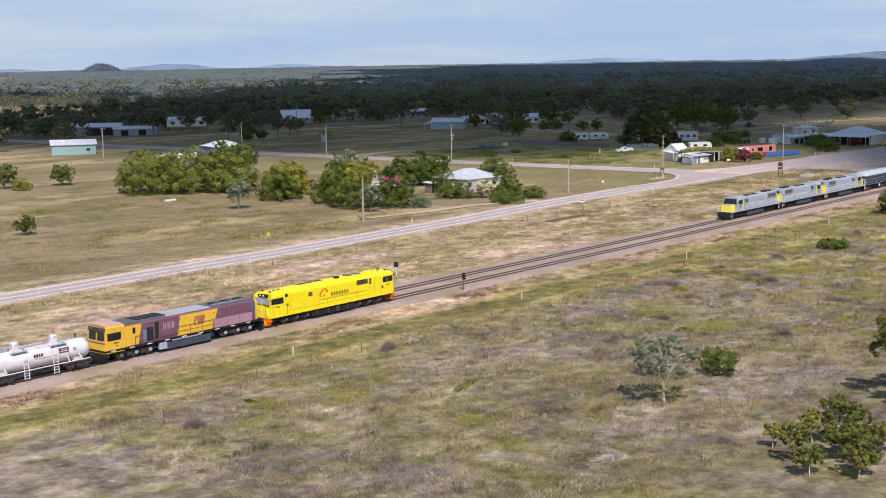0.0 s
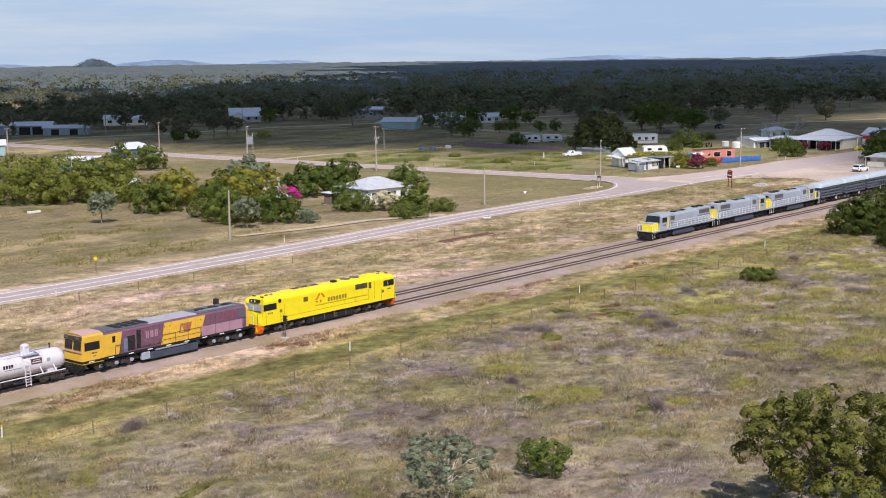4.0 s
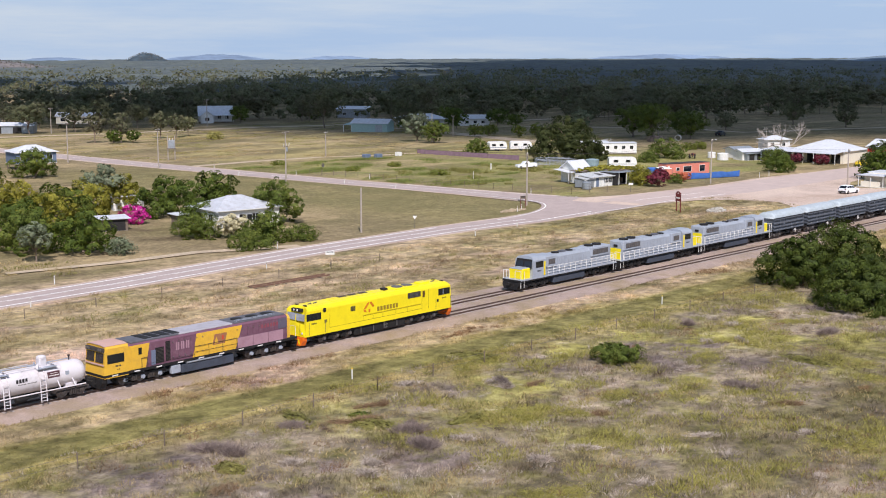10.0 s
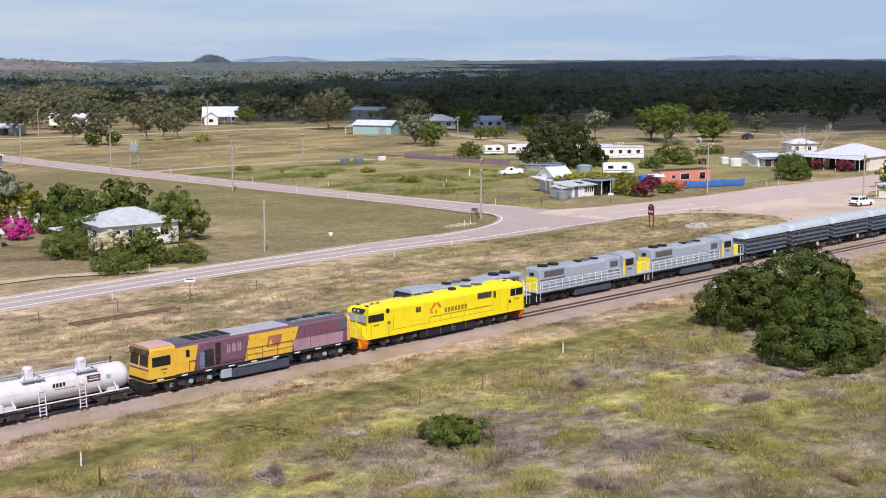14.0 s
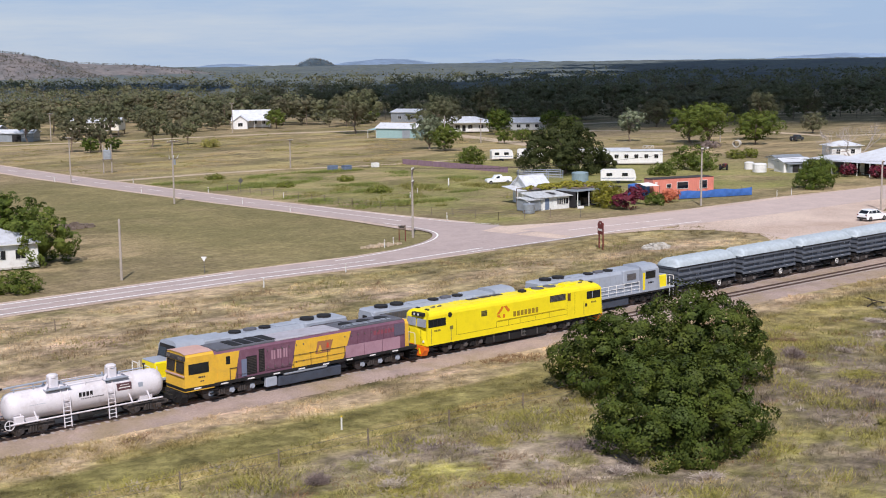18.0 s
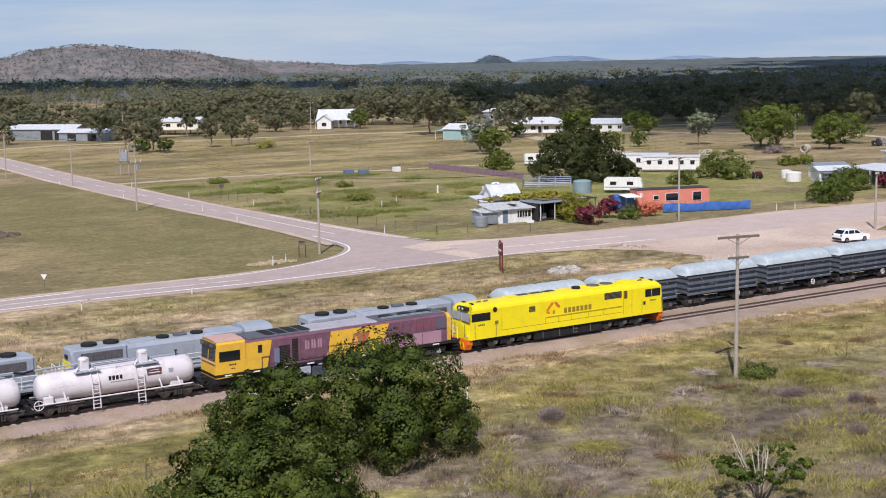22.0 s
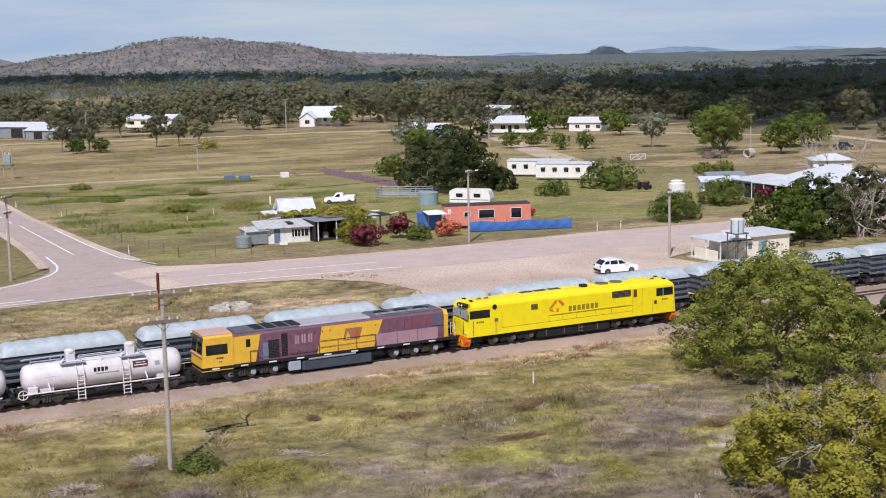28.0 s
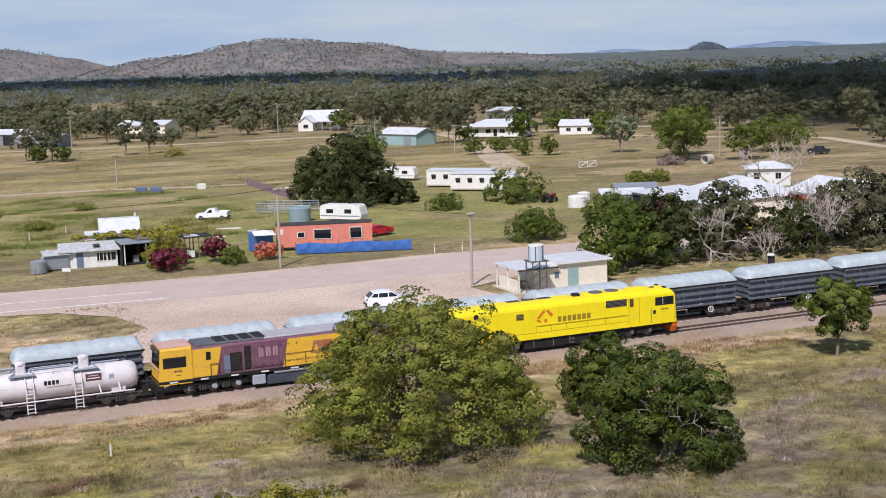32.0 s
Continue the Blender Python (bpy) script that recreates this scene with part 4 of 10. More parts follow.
def yellow_locomotive():
    t = thing("yellow_locomotive", "bright yellow double-cab diesel locomotive on the near track", "locomotive")
    X1, X0, W = 0.3, -20.85, 1.42

    def lean(z):
        return 0.0 if z < 2.3 else (z - 2.3) * 0.16 + max(0, z - 3.45) * 0.7
    prof = [(-W, 1.0), (W, 1.0), (W, 3.46), (1.34, 3.66), (1.08, 3.82), (0.6, 3.9), (-0.6, 3.9), (-1.08, 3.82), (-1.34, 3.66), (-W, 3.46)]
    part("body", loft(B(), prof, X0, X1, lean, lean), YELLOW, t)
    part("underframe", B().box(X0 + 0.4, X1 - 0.4, -1.3, 1.3, 0.82, 1.0).box(-14.0, -6.6, -1.25, 1.25, 0.2, 0.85, 0.1), DARK, t, "black underframe with fuel tank")
    for x in (-13.2, -11.4, -9.6, -8.0):
        part("tank_strap", B().box(x, x + 0.08, -1.28, 1.28, 0.22, 0.86), STEEL, t)
    part("fuel_step", B().box(-9.9, -9.4, -1.36, -1.2, 0.3, 0.36).box(-9.9, -9.4, -1.36, -1.2, 0.6, 0.66).box(-9.92, -9.86, -1.36, -1.2, 0.3, 1.0), STEEL, t)
    for xc in (-3.9, -16.3):
        bogie(t, xc, (-1.75, 0.0, 1.75), 0.48, True)
    for x, d in ((X1, 1), (X0, -1)):
        pilot(t, x, d, HIVIS)
        coupler(t, x, d)
        # windscreen of two panes, brow with lamps
        for s in (-1, 1):
            b = B()
            z0, z1 = 2.55, 3.22
            e0, e1 = x - d * (lean(z0) - 0.012), x - d * (lean(z1) - 0.012)
            b.add([(e0, s * 0.06, z0), (e0, s * 1.28, z0), (e1, s * 1.24, z1), (e1, s * 0.06, z1)], [(0, 1, 2, 3)])
            part("windscreen", b, SKYGLASS, t, "windscreen pane with the sky's reflection painted in")
            part("marker_lamp", B().cyl((x, s * 1.0, 1.35), (x + 0.05 * d, s * 1.0, 1.35), 0.11, 10), WHITE, t)
            rail_line(t, "grab_rail", [(x + 0.07 * d, s * 0.75, 1.2), (x + 0.07 * d, s * 0.75, 2.3)], 0.02, DARK)
        part("brow", B().box(x - d * 0.3 - 0.22, x - d * 0.3 + 0.22, -0.7, 0.7, 3.4, 3.68, 0.06), DARK, t, "black lamp recess over the windscreen")
        for s in (-0.25, 0.25):
            part("headlight", B().cyl((x - d * 0.1, s, 3.54), (x - d * 0.04, s, 3.54), 0.1, 12), WHITE, t)
        for s in (-0.6, 0.6):
            part("number_board", B().box(x - d * 0.75 - 0.12, x - d * 0.75 + 0.12, s - 0.2, s + 0.2, 3.76, 3.98, 0.03), DARK, t)
    for s in (-1, 1):
        window(t, "cab_window", -20.6, -18.8, 2.58, 3.16, W, s)
        window(t, "cab_window", -1.74, -0.05, 2.62, 3.22, W, s)
        for k in range(1, 4):
            side_box(t, "window_bar", -20.6 + k * 0.45 - 0.03, -20.6 + k * 0.45 + 0.03, 2.58, 3.16, W + 0.027, DARK, s, 0.01)
        side_box(t, "window_bar", -1.1, -1.04, 2.62, 3.22, W + 0.027, LGREY, s, 0.01)
        gr = side_box(t, "intake_grille", -6.5, -4.55, 2.86, 3.44, W, DARK, s, 0.02, "brown-grey louvred intake grille")
        for k in range(5):
            side_box(gr, "louvre", -6.45, -4.6, 2.9 + k * 0.108, 2.95 + k * 0.108, W + 0.02, STEEL, s, 0.03)
        side_box(t, "door_window", -4.25, -3.9, 2.72, 3.4, W, mat("door_pane_brown", lin(96, 70, 40), 0.3), s, 0.025)
        for xx in (-4.35, -3.35):
            side_box(t, "door_line", xx, xx + 0.03, 1.3, 3.44, W, mat("panel_seam", lin(150, 128, 30), 0.7), s, 0.008)
        part("round_vent", B().cyl((-18.28, s * (W - 0.02), 3.36), (-18.28, s * (W + 0.03), 3.36), 0.22, 14), DARK, t)
        lp = side_box(t, "louvre_panel", -14.75, -14.1, 2.72, 3.2, W, mat("louvre_olive", lin(128, 118, 52), 0.6), s, 0.03)
        for k in range(4):
            side_box(lp, "louvre", -14.72, -14.13, 2.76 + 0.11 * k, 2.8 + 0.11 * k, W + 0.03, DARK, s, 0.012)
        arrow_mark(t, -12.2, 2.76, 0.62, W, mat("mark_orange", lin(206, 118, 30), 0.5), s)
        bars(t, -11.0, -7.85, 2.2, 2.66, W, 7, mat("faded_lettering_gold", lin(150, 124, 34), 0.5), s)
        bars(t, -20.0, -19.3, 2.12, 2.28, W, 4, mat("faded_number", lin(120, 108, 40), 0.6), s, "number")
        bars(t, -1.2, -0.5, 2.16, 2.3, W, 4, mat("faded_number", lin(120, 108, 40), 0.6), s, "number")
        side_box(t, "vent", -2.0, -1.75, 1.9, 2.2, W, DARK, s, 0.02)
        side_box(t, "data_plate", -18.3, -17.95, 2.1, 2.4, W, mat("louvre_olive", lin(128, 118, 52)), s, 0.02)
        seam = mat("panel_seam", lin(150, 128, 30))
        side_box(t, "panel_line", -17.6, -4.4, 1.5, 1.535, W, seam, s, 0.006)
        side_box(t, "panel_line", -13.0, -4.4, 1.98, 2.01, W, seam, s, 0.006)
        for x in (-17.6, -13.0, -11.6, -10.2, -8.3, -6.6):
            side_box(t, "panel_line", x, x + 0.03, 1.5, 2.0 if x > -17 else 2.9, W, seam, s, 0.006)
        rail_line(t, "walk_rail", [(-13.0, s * (W + 0.05), 2.12), (-4.6, s * (W + 0.05), 2.12)], 0.02, YELLOW)
        for x in (-20.35, -18.2, -2.2, 0.1):
            rail_line(t, "grab_rail", [(x, s * (W + 0.05), 1.15), (x, s * (W + 0.05), 2.4)], 0.018, STEEL)
        for xx in (-19.9, -0.6):
            for z in (0.3, 0.58, 0.86):
                part("cab_step", B().box(xx - 0.2, xx + 0.2, s * 1.3 - 0.1, s * 1.3 + 0.1, z, z + 0.04), DARK, t)
    # roof gear
    part("roof_duct", B().box(-16.6, -9.2, -0.7, 0.7, 3.84, 3.93, 0.04), YELLOW, t)
    for x in (-15.6, -14.2, -12.8, -11.4, -10.0):
        part("roof_hatch", B().box(x - 0.6, x + 0.6, 0.1, 0.66, 3.92, 3.96, 0.02), GRIME if -14.5 < x < -11 else YELLOW, t)
    part("radiator_hood", B().box(-7.6, -4.2, -0.85, 0.85, 3.86, 3.99, 0.06), YELLOW, t)
    for x in (-6.7, -5.2):
        part("radiator_fan", B().cyl((x, 0, 3.98), (x, 0, 4.05), 0.6, 16), DGREY, t)
    part("exhaust", B().box(-8.9, -8.3, -0.3, 0.3, 3.86, 4.12, 0.05), DARK, t)
    for x in (-19.3, -18.6, -1.6):
        part("roof_horn", B().cyl((x, -0.2, 3.93), (x + 0.35, -0.2, 3.95), 0.06, 8, 0.1).box(x - 0.05, x + 0.1, -0.25, -0.15, 3.85, 3.95), STEEL, t)
    part("air_conditioner", B().box(-3.6, -2.2, -0.5, 0.5, 3.88, 4.06, 0.05), YELLOW, t)
    return t


def slant_panel(parent, name, xa, xb, xc, xd, z0, z1, yo, material, s, d=0.012):
    """A flank panel with slanting ends: bottom xa to xb, top xc to xd."""
    y0, y1 = s * yo, s * (yo + d)
    vs = [(x, y, z) for y in (y0, y1) for x, z in ((xa, z0), (xb, z0), (xd, z1), (xc, z1))]
    b = B().add(vs, [(0, 1, 2, 3), (7, 6, 5, 4), (0, 1, 5, 4), (1, 2, 6, 5), (2, 3, 7, 6), (3, 0, 4, 7)])
    return part(name, b, material, parent)


def maroon_locomotive():
    t = thing("maroon_locomotive", "weathered maroon and orange-yellow diesel locomotive with faded flanks", "locomotive")
    X0, HW = -21.75, 1.3

    def lean(z):
        return 0.0 if z < 2.15 else (z - 2.15) * 0.12
    hood = [(-HW, 1.3), (HW, 1.3), (HW, 3.42), (1.1, 3.62), (-1.1, 3.62), (-HW, 3.42)]
    cabp = [(-1.4, 1.3), (1.4, 1.3), (1.4, 3.56), (1.28, 3.74), (0.7, 3.82), (-0.7, 3.82), (-1.28, 3.74), (-1.4, 3.56)]
    part("frame", B().box(X0, 0, -1.42, 1.42, 1.08, 1.3), DARK, t, "dark walkway and sill")
    part("hood", loft(B(), hood, -19.3, -1.15), MAROON, t)
    cab = part("cab", loft(B(), cabp, X0, -19.25, lean), ORANGE, t, "orange-yellow cab with a faded roof")
    part("cab_roof", loft(B(), [(1.3, 3.745), (0.72, 3.83), (-0.72, 3.83), (-1.3, 3.745), (-1.3, 3.78), (-0.72, 3.87), (0.72, 3.87), (1.3, 3.78)], X0 + 0.12, -19.3), CABROOF, cab, "sun-faded pinkish cab roof")
    part("brow", B().box(X0 - 0.02, X0 + 0.3, -1.3, 1.3, 3.3, 3.62, 0.05), GRIME, cab, "dark brow with lamps over the windscreen")
    for yy in (-1.0, -0.72, 0.72, 1.0):
        part("headlight", B().cyl((X0 - 0.06, yy, 3.46), (X0, yy, 3.46), 0.12, 12), STEEL, cab)
    part("cab_lower", B().box(X0 + 0.02, -19.25, -1.405, 1.405, 1.0, 1.3, 0.05), ORANGE, t)
    part("nose_band", B().box(X0 - 0.05, X0 + 0.02, -1.38, 1.38, 2.12, 2.24, 0.02), CABROOF, cab)
    for s in (-1, 1):
        window(cab, "cab_window", -21.35, -19.75, 2.3, 2.98, 1.4, s)
        b = B()
        e0, e1 = X0 + lean(2.35) - 0.012, X0 + lean(3.2) - 0.012
        b.add([(e0, s * 0.1, 2.35), (e0, s * 1.26, 2.35), (e1, s * 1.24, 3.2), (e1, s * 0.1, 3.2)], [(0, 1, 2, 3)])
        part("windscreen", b, GLASS, cab)
        bars(cab, -20.6, -20.0, 1.9, 2.03, 1.4, 4, GRIME, s, "number")
        bars(cab, -20.45, -20.1, 1.62, 1.7, 1.4, 2, GRIME, s, "number")
        # yellow behind the cab, then maroon, yellow, maroon
        slant_panel(t, "flank_panel", -19.25, -17.45, -19.25, -17.0, 1.32, 3.42, HW, ORANGE, s, 0.042)
        slant_panel(t, "flank_panel", -12.35, -7.45, -11.9, -6.65, 1.32, 3.42, HW, ORANGE, s, 0.042)
        side_box(t, "door", -18.95, -17.75, 1.4, 3.3, HW + 0.012, ORANGE, s, 0.045)
        side_box(t, "door_window", -18.2, -17.85, 2.55, 3.15, HW + 0.04, GLASS, s, 0.03)
        for x0, x1, z0, z1 in ((-16.4, -15.5, 1.45, 2.85), (-15.3, -14.8, 1.5, 3.25)):
            g = side_box(t, "hood_grille", x0, x1, z0, z1, HW, DARK, s, 0.03, "dark grille in the hood side")
            for k in range(int((z1 - z0) / 0.12)):
                side_box(g, "louvre", x0 + 0.04, x1 - 0.04, z0 + 0.04 + 0.12 * k, z0 + 0.08 + 0.12 * k, HW + 0.03, GRIME, s, 0.025)
        side_box(t, "door", -16.85, -16.4, 1.4, 2.7, HW + 0.02, mat("blue_grey_door", lin(112, 120, 142), 0.6, var=0.15), s, 0.03, "blue-grey equipment door")
        for x in np.arange(-14.6, -1.4, 0.66):
            fair = -11.2 < x < -7.6
            side_box(t, "hood_door", x, x + 0.62, 1.5, 3.25, HW, ORANGE if fair else MAROON, s, 0.058 if fair else 0.03)
            for z in (1.7, 3.0):
                side_box(t, "hinge", x + 0.02, x + 0.1, z, z + 0.12, HW + 0.03, STEEL if not fair else ORANGE, s, 0.05)
        mk = slant_panel(t, "flank_mark", -10.15, -8.75, -9.9, -8.45, 2.1, 3.05, HW + 0.06, mat("faded_mark_brown", lin(158, 108, 76), 0.7, var=0.15), s)
        slant_panel(mk, "mark_spot", -9.95, -9.5, -9.75, -9.65, 2.2, 2.75, HW + 0.075, ORANGE, s)
        slant_panel(mk, "mark_spot", -9.1, -8.85, -9.05, -8.9, 2.45, 2.85, HW + 0.075, mat("mark_red", lin(196, 70, 48), 0.6), s)
        for x in (-14.2, -13.65, -13.1):
            bars(t, x, x + 0.42, 2.3, 3.0, HW + 0.032, 2, PINK, s, "faded_lettering")
        bars(t, -4.4, -2.2, 2.75, 3.1, HW + 0.032, 6, mat("faded_red_lettering", lin(138, 72, 84), 0.7), s, "faded_lettering")
        side_box(t, "end_locker", -2.3, -1.25, 2.4, 3.35, HW + 0.03, mat("slate_locker", lin(96, 88, 104), 0.6, var=0.15), s, 0.05, "slate-coloured locker door")
        for x in (-7.25, -5.4, -3.55):
            side_box(t, "walkway_screen", x, x + 1.8, 1.32, 2.3, 1.38, PINK, s, 0.03, "faded pinkish walkway screen")
        posts = [((x, s * 1.4, 1.3), (x, s * 1.4, 2.3)) for x in (-12.2, -10.6, -9.0, -7.35)]
        rail_line(t, "handrail", [(-12.2, s * 1.4, 2.3), (-7.3, s * 1.4, 2.3)], 0.02, GRIME, posts)
        rail_line(t, "handrail", [(-12.2, s * 1.4, 1.8), (-7.3, s * 1.4, 1.8)], 0.015, GRIME)
        posts = [((x, s * 1.4, 1.3), (x, s * 1.4, 2.2)) for x in (-17.9, -17.3)]
        rail_line(t, "handrail", [(-17.9, s * 1.4, 2.2), (-17.3, s * 1.4, 2.2)], 0.025, GRIME, posts)
        rail_line(t, "handrail", [(-17.3, s * 1.4, 1.62), (-12.2, s * 1.4, 1.62)], 0.015, GRIME)
        for k in range(9):
            part("reflector_strip", B().box(-21.0 + k * 2.3, -20.4 + k * 2.3, s * 1.425 - 0.01, s * 1.425 + 0.01, 1.12, 1.22), WHITE, t)
        for xx in (-0.35, -19.3):
            for z in (0.25, 0.52, 0.8):
                part("cab_step", B().box(xx - 0.28, xx + 0.28, s * 1.3 - 0.12, s * 1.3 + 0.12, z, z + 0.05), DARK, t)
        part("tool_box", B().box(-14.75, -13.75, s * 1.2 - 0.2, s * 1.2 + 0.2, 0.25, 0.95, 0.06), LGREY, t, "pale grey equipment box")
        part("air_reservoir", B().cyl((-13.1, s * 1.28, 1.0), (-9.1, s * 1.28, 1.0), 0.13, 10), LGREY, t, "silver air reservoir")
    # far end of the hood
    en = part("end_hood", loft(B(), [(-1.15, 1.3), (1.15, 1.3), (1.15, 3.2), (0.9, 3.5), (-0.9, 3.5), (-1.15, 3.2)], -1.16, -0.65), ORANGE, t, "orange-yellow hood end with a dark grille")
    part("end_grille", B().box(-0.66, -0.62, -0.8, 0.8, 1.5, 2.7), DARK, en)
    for s in (-0.5, 0.5):
        part("headlight", B().cyl((-0.66, s, 3.1), (-0.56, s, 3.1), 0.11, 10), WHITE, en)
    rail_line(t, "end_handrail", [(-0.1, -1.3, 1.3), (-0.1, -1.3, 2.3), (-0.1, -0.5, 2.3), (-0.1, -0.5, 1.3)], 0.025, WHITE)
    rail_line(t, "end_handrail", [(-0.1, 1.3, 1.3), (-0.1, 1.3, 2.3), (-0.1, 0.5, 2.3), (-0.1, 0.5, 1.3)], 0.025, WHITE)
    # roof
    part("roof_plate", B().box(-18.6, -1.2, -1.0, 1.0, 3.6, 3.68, 0.04), DGREY, t, "faded roof sheets")
    part("roof_pale", B().box(-13.7, -7.6, -1.16, 1.16, 3.6, 3.72, 0.06), FADED_ROOF, t, "pale grey roof section")
    part("radiator", B().box(-18.9, -13.7, -1.16, 1.16, 3.58, 3.74, 0.06), DGREY, t, "dark radiator roof")
    for x in (-16.9, -15.9, -14.9, -13.9):
        part("radiator_slat", B().box(x - 0.38, x + 0.38, -1.0, 1.0, 3.73, 3.78, 0.03), DARK, t)
    part("dynamic_brake", B().box(-7.4, -1.25, -1.14, 1.14, 3.6, 3.72, 0.05), DGREY, t, "dark roof housing")
    for x in (-6.2, -4.4, -2.6):
        part("roof_fan", B().cyl((x, 0, 3.71), (x, 0, 3.78), 0.62, 16), DARK, t)
    for yy in (-0.95, -0.6):
        rail_line(t, "roof_pipe", [(-7.0, yy, 3.8), (-2.4, yy, 3.8)], 0.03, LGREY, [((x, yy, 3.7), (x, yy, 3.8)) for x in (-7.0, -4.7, -2.4)])
    part("fuel_tank", B().box(-13.6, -7.6, -1.3, 1.3, 0.12, 0.92, 0.12), mat("tank_grey", lin(66, 72, 84), 0.6, var=0.2, dirt=lin(50, 48, 50), dirt_amt=0.6), t, "dark grey fuel tank")
    for xc in (-17.6, -3.6):
        bogie(t, xc, (-1.8, 0.0, 1.8), 0.48, True, LGREY, GRIME)
    pilot(t, X0, -1, DARK, False)
    pilot(t, 0.0, 1, DARK, False)
    coupler(t, X0, -1)
    coupler(t, 0.0, 1)
    return t


def tank_wagon(linked=False):
    t = thing("tank_wagon", "white tank wagon with two dome hatches and side ladders", "wagon", "white tank wagons of the moving train")
    R, zc = 1.04, 1.9
    x0, x1 = -12.3, -0.6
    b = B()
    n, rings = 24, []
    for x, k in ((x0, 0.0), (x0, 0.55), (x0 + 0.12, 0.8), (x0 + 0.35, 0.95), (x0 + 0.7, 1.0), (x1 - 0.7, 1.0), (x1 - 0.35, 0.95), (x1 - 0.12, 0.8), (x1, 0.55), (x1, 0.0)):
        rings.append([(x + (0.0 if k else 0), R * max(k, 0.02) * math.cos(2 * math.pi * i / n), zc + R * max(k, 0.02) * math.sin(2 * math.pi * i / n)) for i in range(n)])
    vs = [p for r in rings for p in r]
    b.add(vs, [(j * n + i, j * n + (i + 1) % n, (j + 1) * n + (i + 1) % n, (j + 1) * n + i) for j in range(len(rings) - 1) for i in range(n)])
    tank = part("tank", b, TANKW, t, "streaked white cylindrical tank", smooth=True)
    for x in (x0 + 2.6, x0 + 5.9, x0 + 9.2):
        bb = B()
        pr = [(x - 0.04, 0), (x + 0.04, 0)]
        for i in range(24):
            a0, a1 = 2 * math.pi * i / 24, 2 * math.pi * (i + 1) / 24
            bb.add([(x - 0.03, (R + 0.012) * math.cos(a0), zc + (R + 0.012) * math.sin(a0)), (x + 0.03, (R + 0.012) * math.cos(a0), zc + (R + 0.012) * math.sin(a0)), (x + 0.03, (R + 0.012) * math.cos(a1), zc + (R + 0.012) * math.sin(a1)), (x - 0.03, (R + 0.012) * math.cos(a1), zc + (R + 0.012) * math.sin(a1))], [(0, 1, 2, 3)])
        part("band", bb, TANKW, tank)
    for xd, xl in ((-8.75, -8.3), (-4.35, -4.95)):
        b = B().box(xd - 0.34, xd + 0.34, -0.34, 0.34, zc + R - 0.1, zc + R + 0.62, 0.08).cyl((xd, 0, zc + R + 0.58), (xd, 0, zc + R + 0.72), 0.4, 14).dome((xd, 0, zc + R + 0.72), 0.36, 0.12)
        part("dome_hatch", b, TANKW, t, "white hatch housing on the tank")
        for u, yy, q in ((-0.62, 0.1, 0.3), (0.6, -0.1, 0.22)):
            part("valve", B().cyl((xd + u, yy, zc + R - 0.1), (xd + u, yy, zc + R + q), 0.08, 8), LGREY, t)
        for y0 in (-0.95, 0.42):
            part("hatch_platform", B().box(xd - 0.9, xd + 0.9, y0, y0 + 0.52, zc + R - 0.12, zc + R - 0.06), LGREY, t)
        for u in (-0.9, 0.9):
            part("platform_bracket", B().add([(xd + u, -0.95, zc + R - 0.12), (xd + u, -0.2, zc + R - 0.12), (xd + u * 0.5, -0.35, zc + R + 0.3), (xd + u, -0.93, zc + R - 0.14), (xd + u, -0.18, zc + R - 0.14), (xd + u * 0.5, -0.33, zc + R + 0.28)], [(0, 1, 2), (5, 4, 3), (0, 2, 5, 3), (1, 4, 5, 2), (0, 3, 4, 1)]), TANKW, t)
        for s in (-1, 1):
            b = B()
            for xx in (xl - 0.26, xl + 0.26):
                b.cyl((xx, s * 1.3, 0.15), (xx, s * 1.16, zc + 0.25), 0.045, 6)
                b.cyl((xx, s * 1.16, zc + 0.25), (xx, s * 0.62, zc + R + 0.02), 0.045, 6)
            ladder = part("ladder", b, TANKW, t, "white steel side ladder")
            for k in range(8):
                z = 0.25 + k * 0.26
                part("rung", B().cyl((xl - 0.26, s * (1.3 - 0.07 * k / 4), z), (xl + 0.26, s * (1.3 - 0.07 * k / 4), z), 0.03, 6), TANKW, ladder)
    for s in (-1, 1):
        rail_line(t, "top_rail", [(-8.0, s * 0.62, zc + R + 0.1), (-5.2, s * 0.62, zc + R + 0.1)], 0.03, TANKW, [((x, s * 0.62, zc + R - 0.3), (x, s * 0.62, zc + R + 0.1)) for x in (-8, -6.6, -5.2)])
        rail_line(t, "side_rail", [(-12.4, s * 1.3, 1.02), (-1.0, s * 1.3, 1.02)], 0.06, TANKW, [((x, s * 1.3, 1.02), (x - 0.1, s * 1.0, 1.62)) for x in (-11.5, -10.5, -3.4, -2.0)])
    if linked:
        part("link_pipe", B().cyl((-3.9, -0.15, zc + R + 0.42), (-0.9, -0.15, zc + R + 0.4), 0.07, 8).cyl((-0.9, -0.15, zc + R + 0.4), (-0.9, -0.15, zc + R - 0.3), 0.05, 8), LGREY, t, "white pipe leading to the next wagon")
        part("link_hose", B().cyl((-0.9, -0.15, zc + R + 0.4), (-0.2, -0.15, zc + R + 0.26), 0.08, 8).cyl((-0.2, -0.15, zc + R + 0.26), (0.5, -0.15, zc + R + 0.38), 0.08, 8), DARK, t, "black rubber hose")
    else:
        part("end_valve", B().cyl((-1.75, 0, zc + R - 0.05), (-1.75, 0, zc + R + 0.34), 0.05, 8).box(-1.84, -1.66, -0.09, 0.09, zc + R + 0.34, zc + R + 0.46, 0.02), GRIME, t)
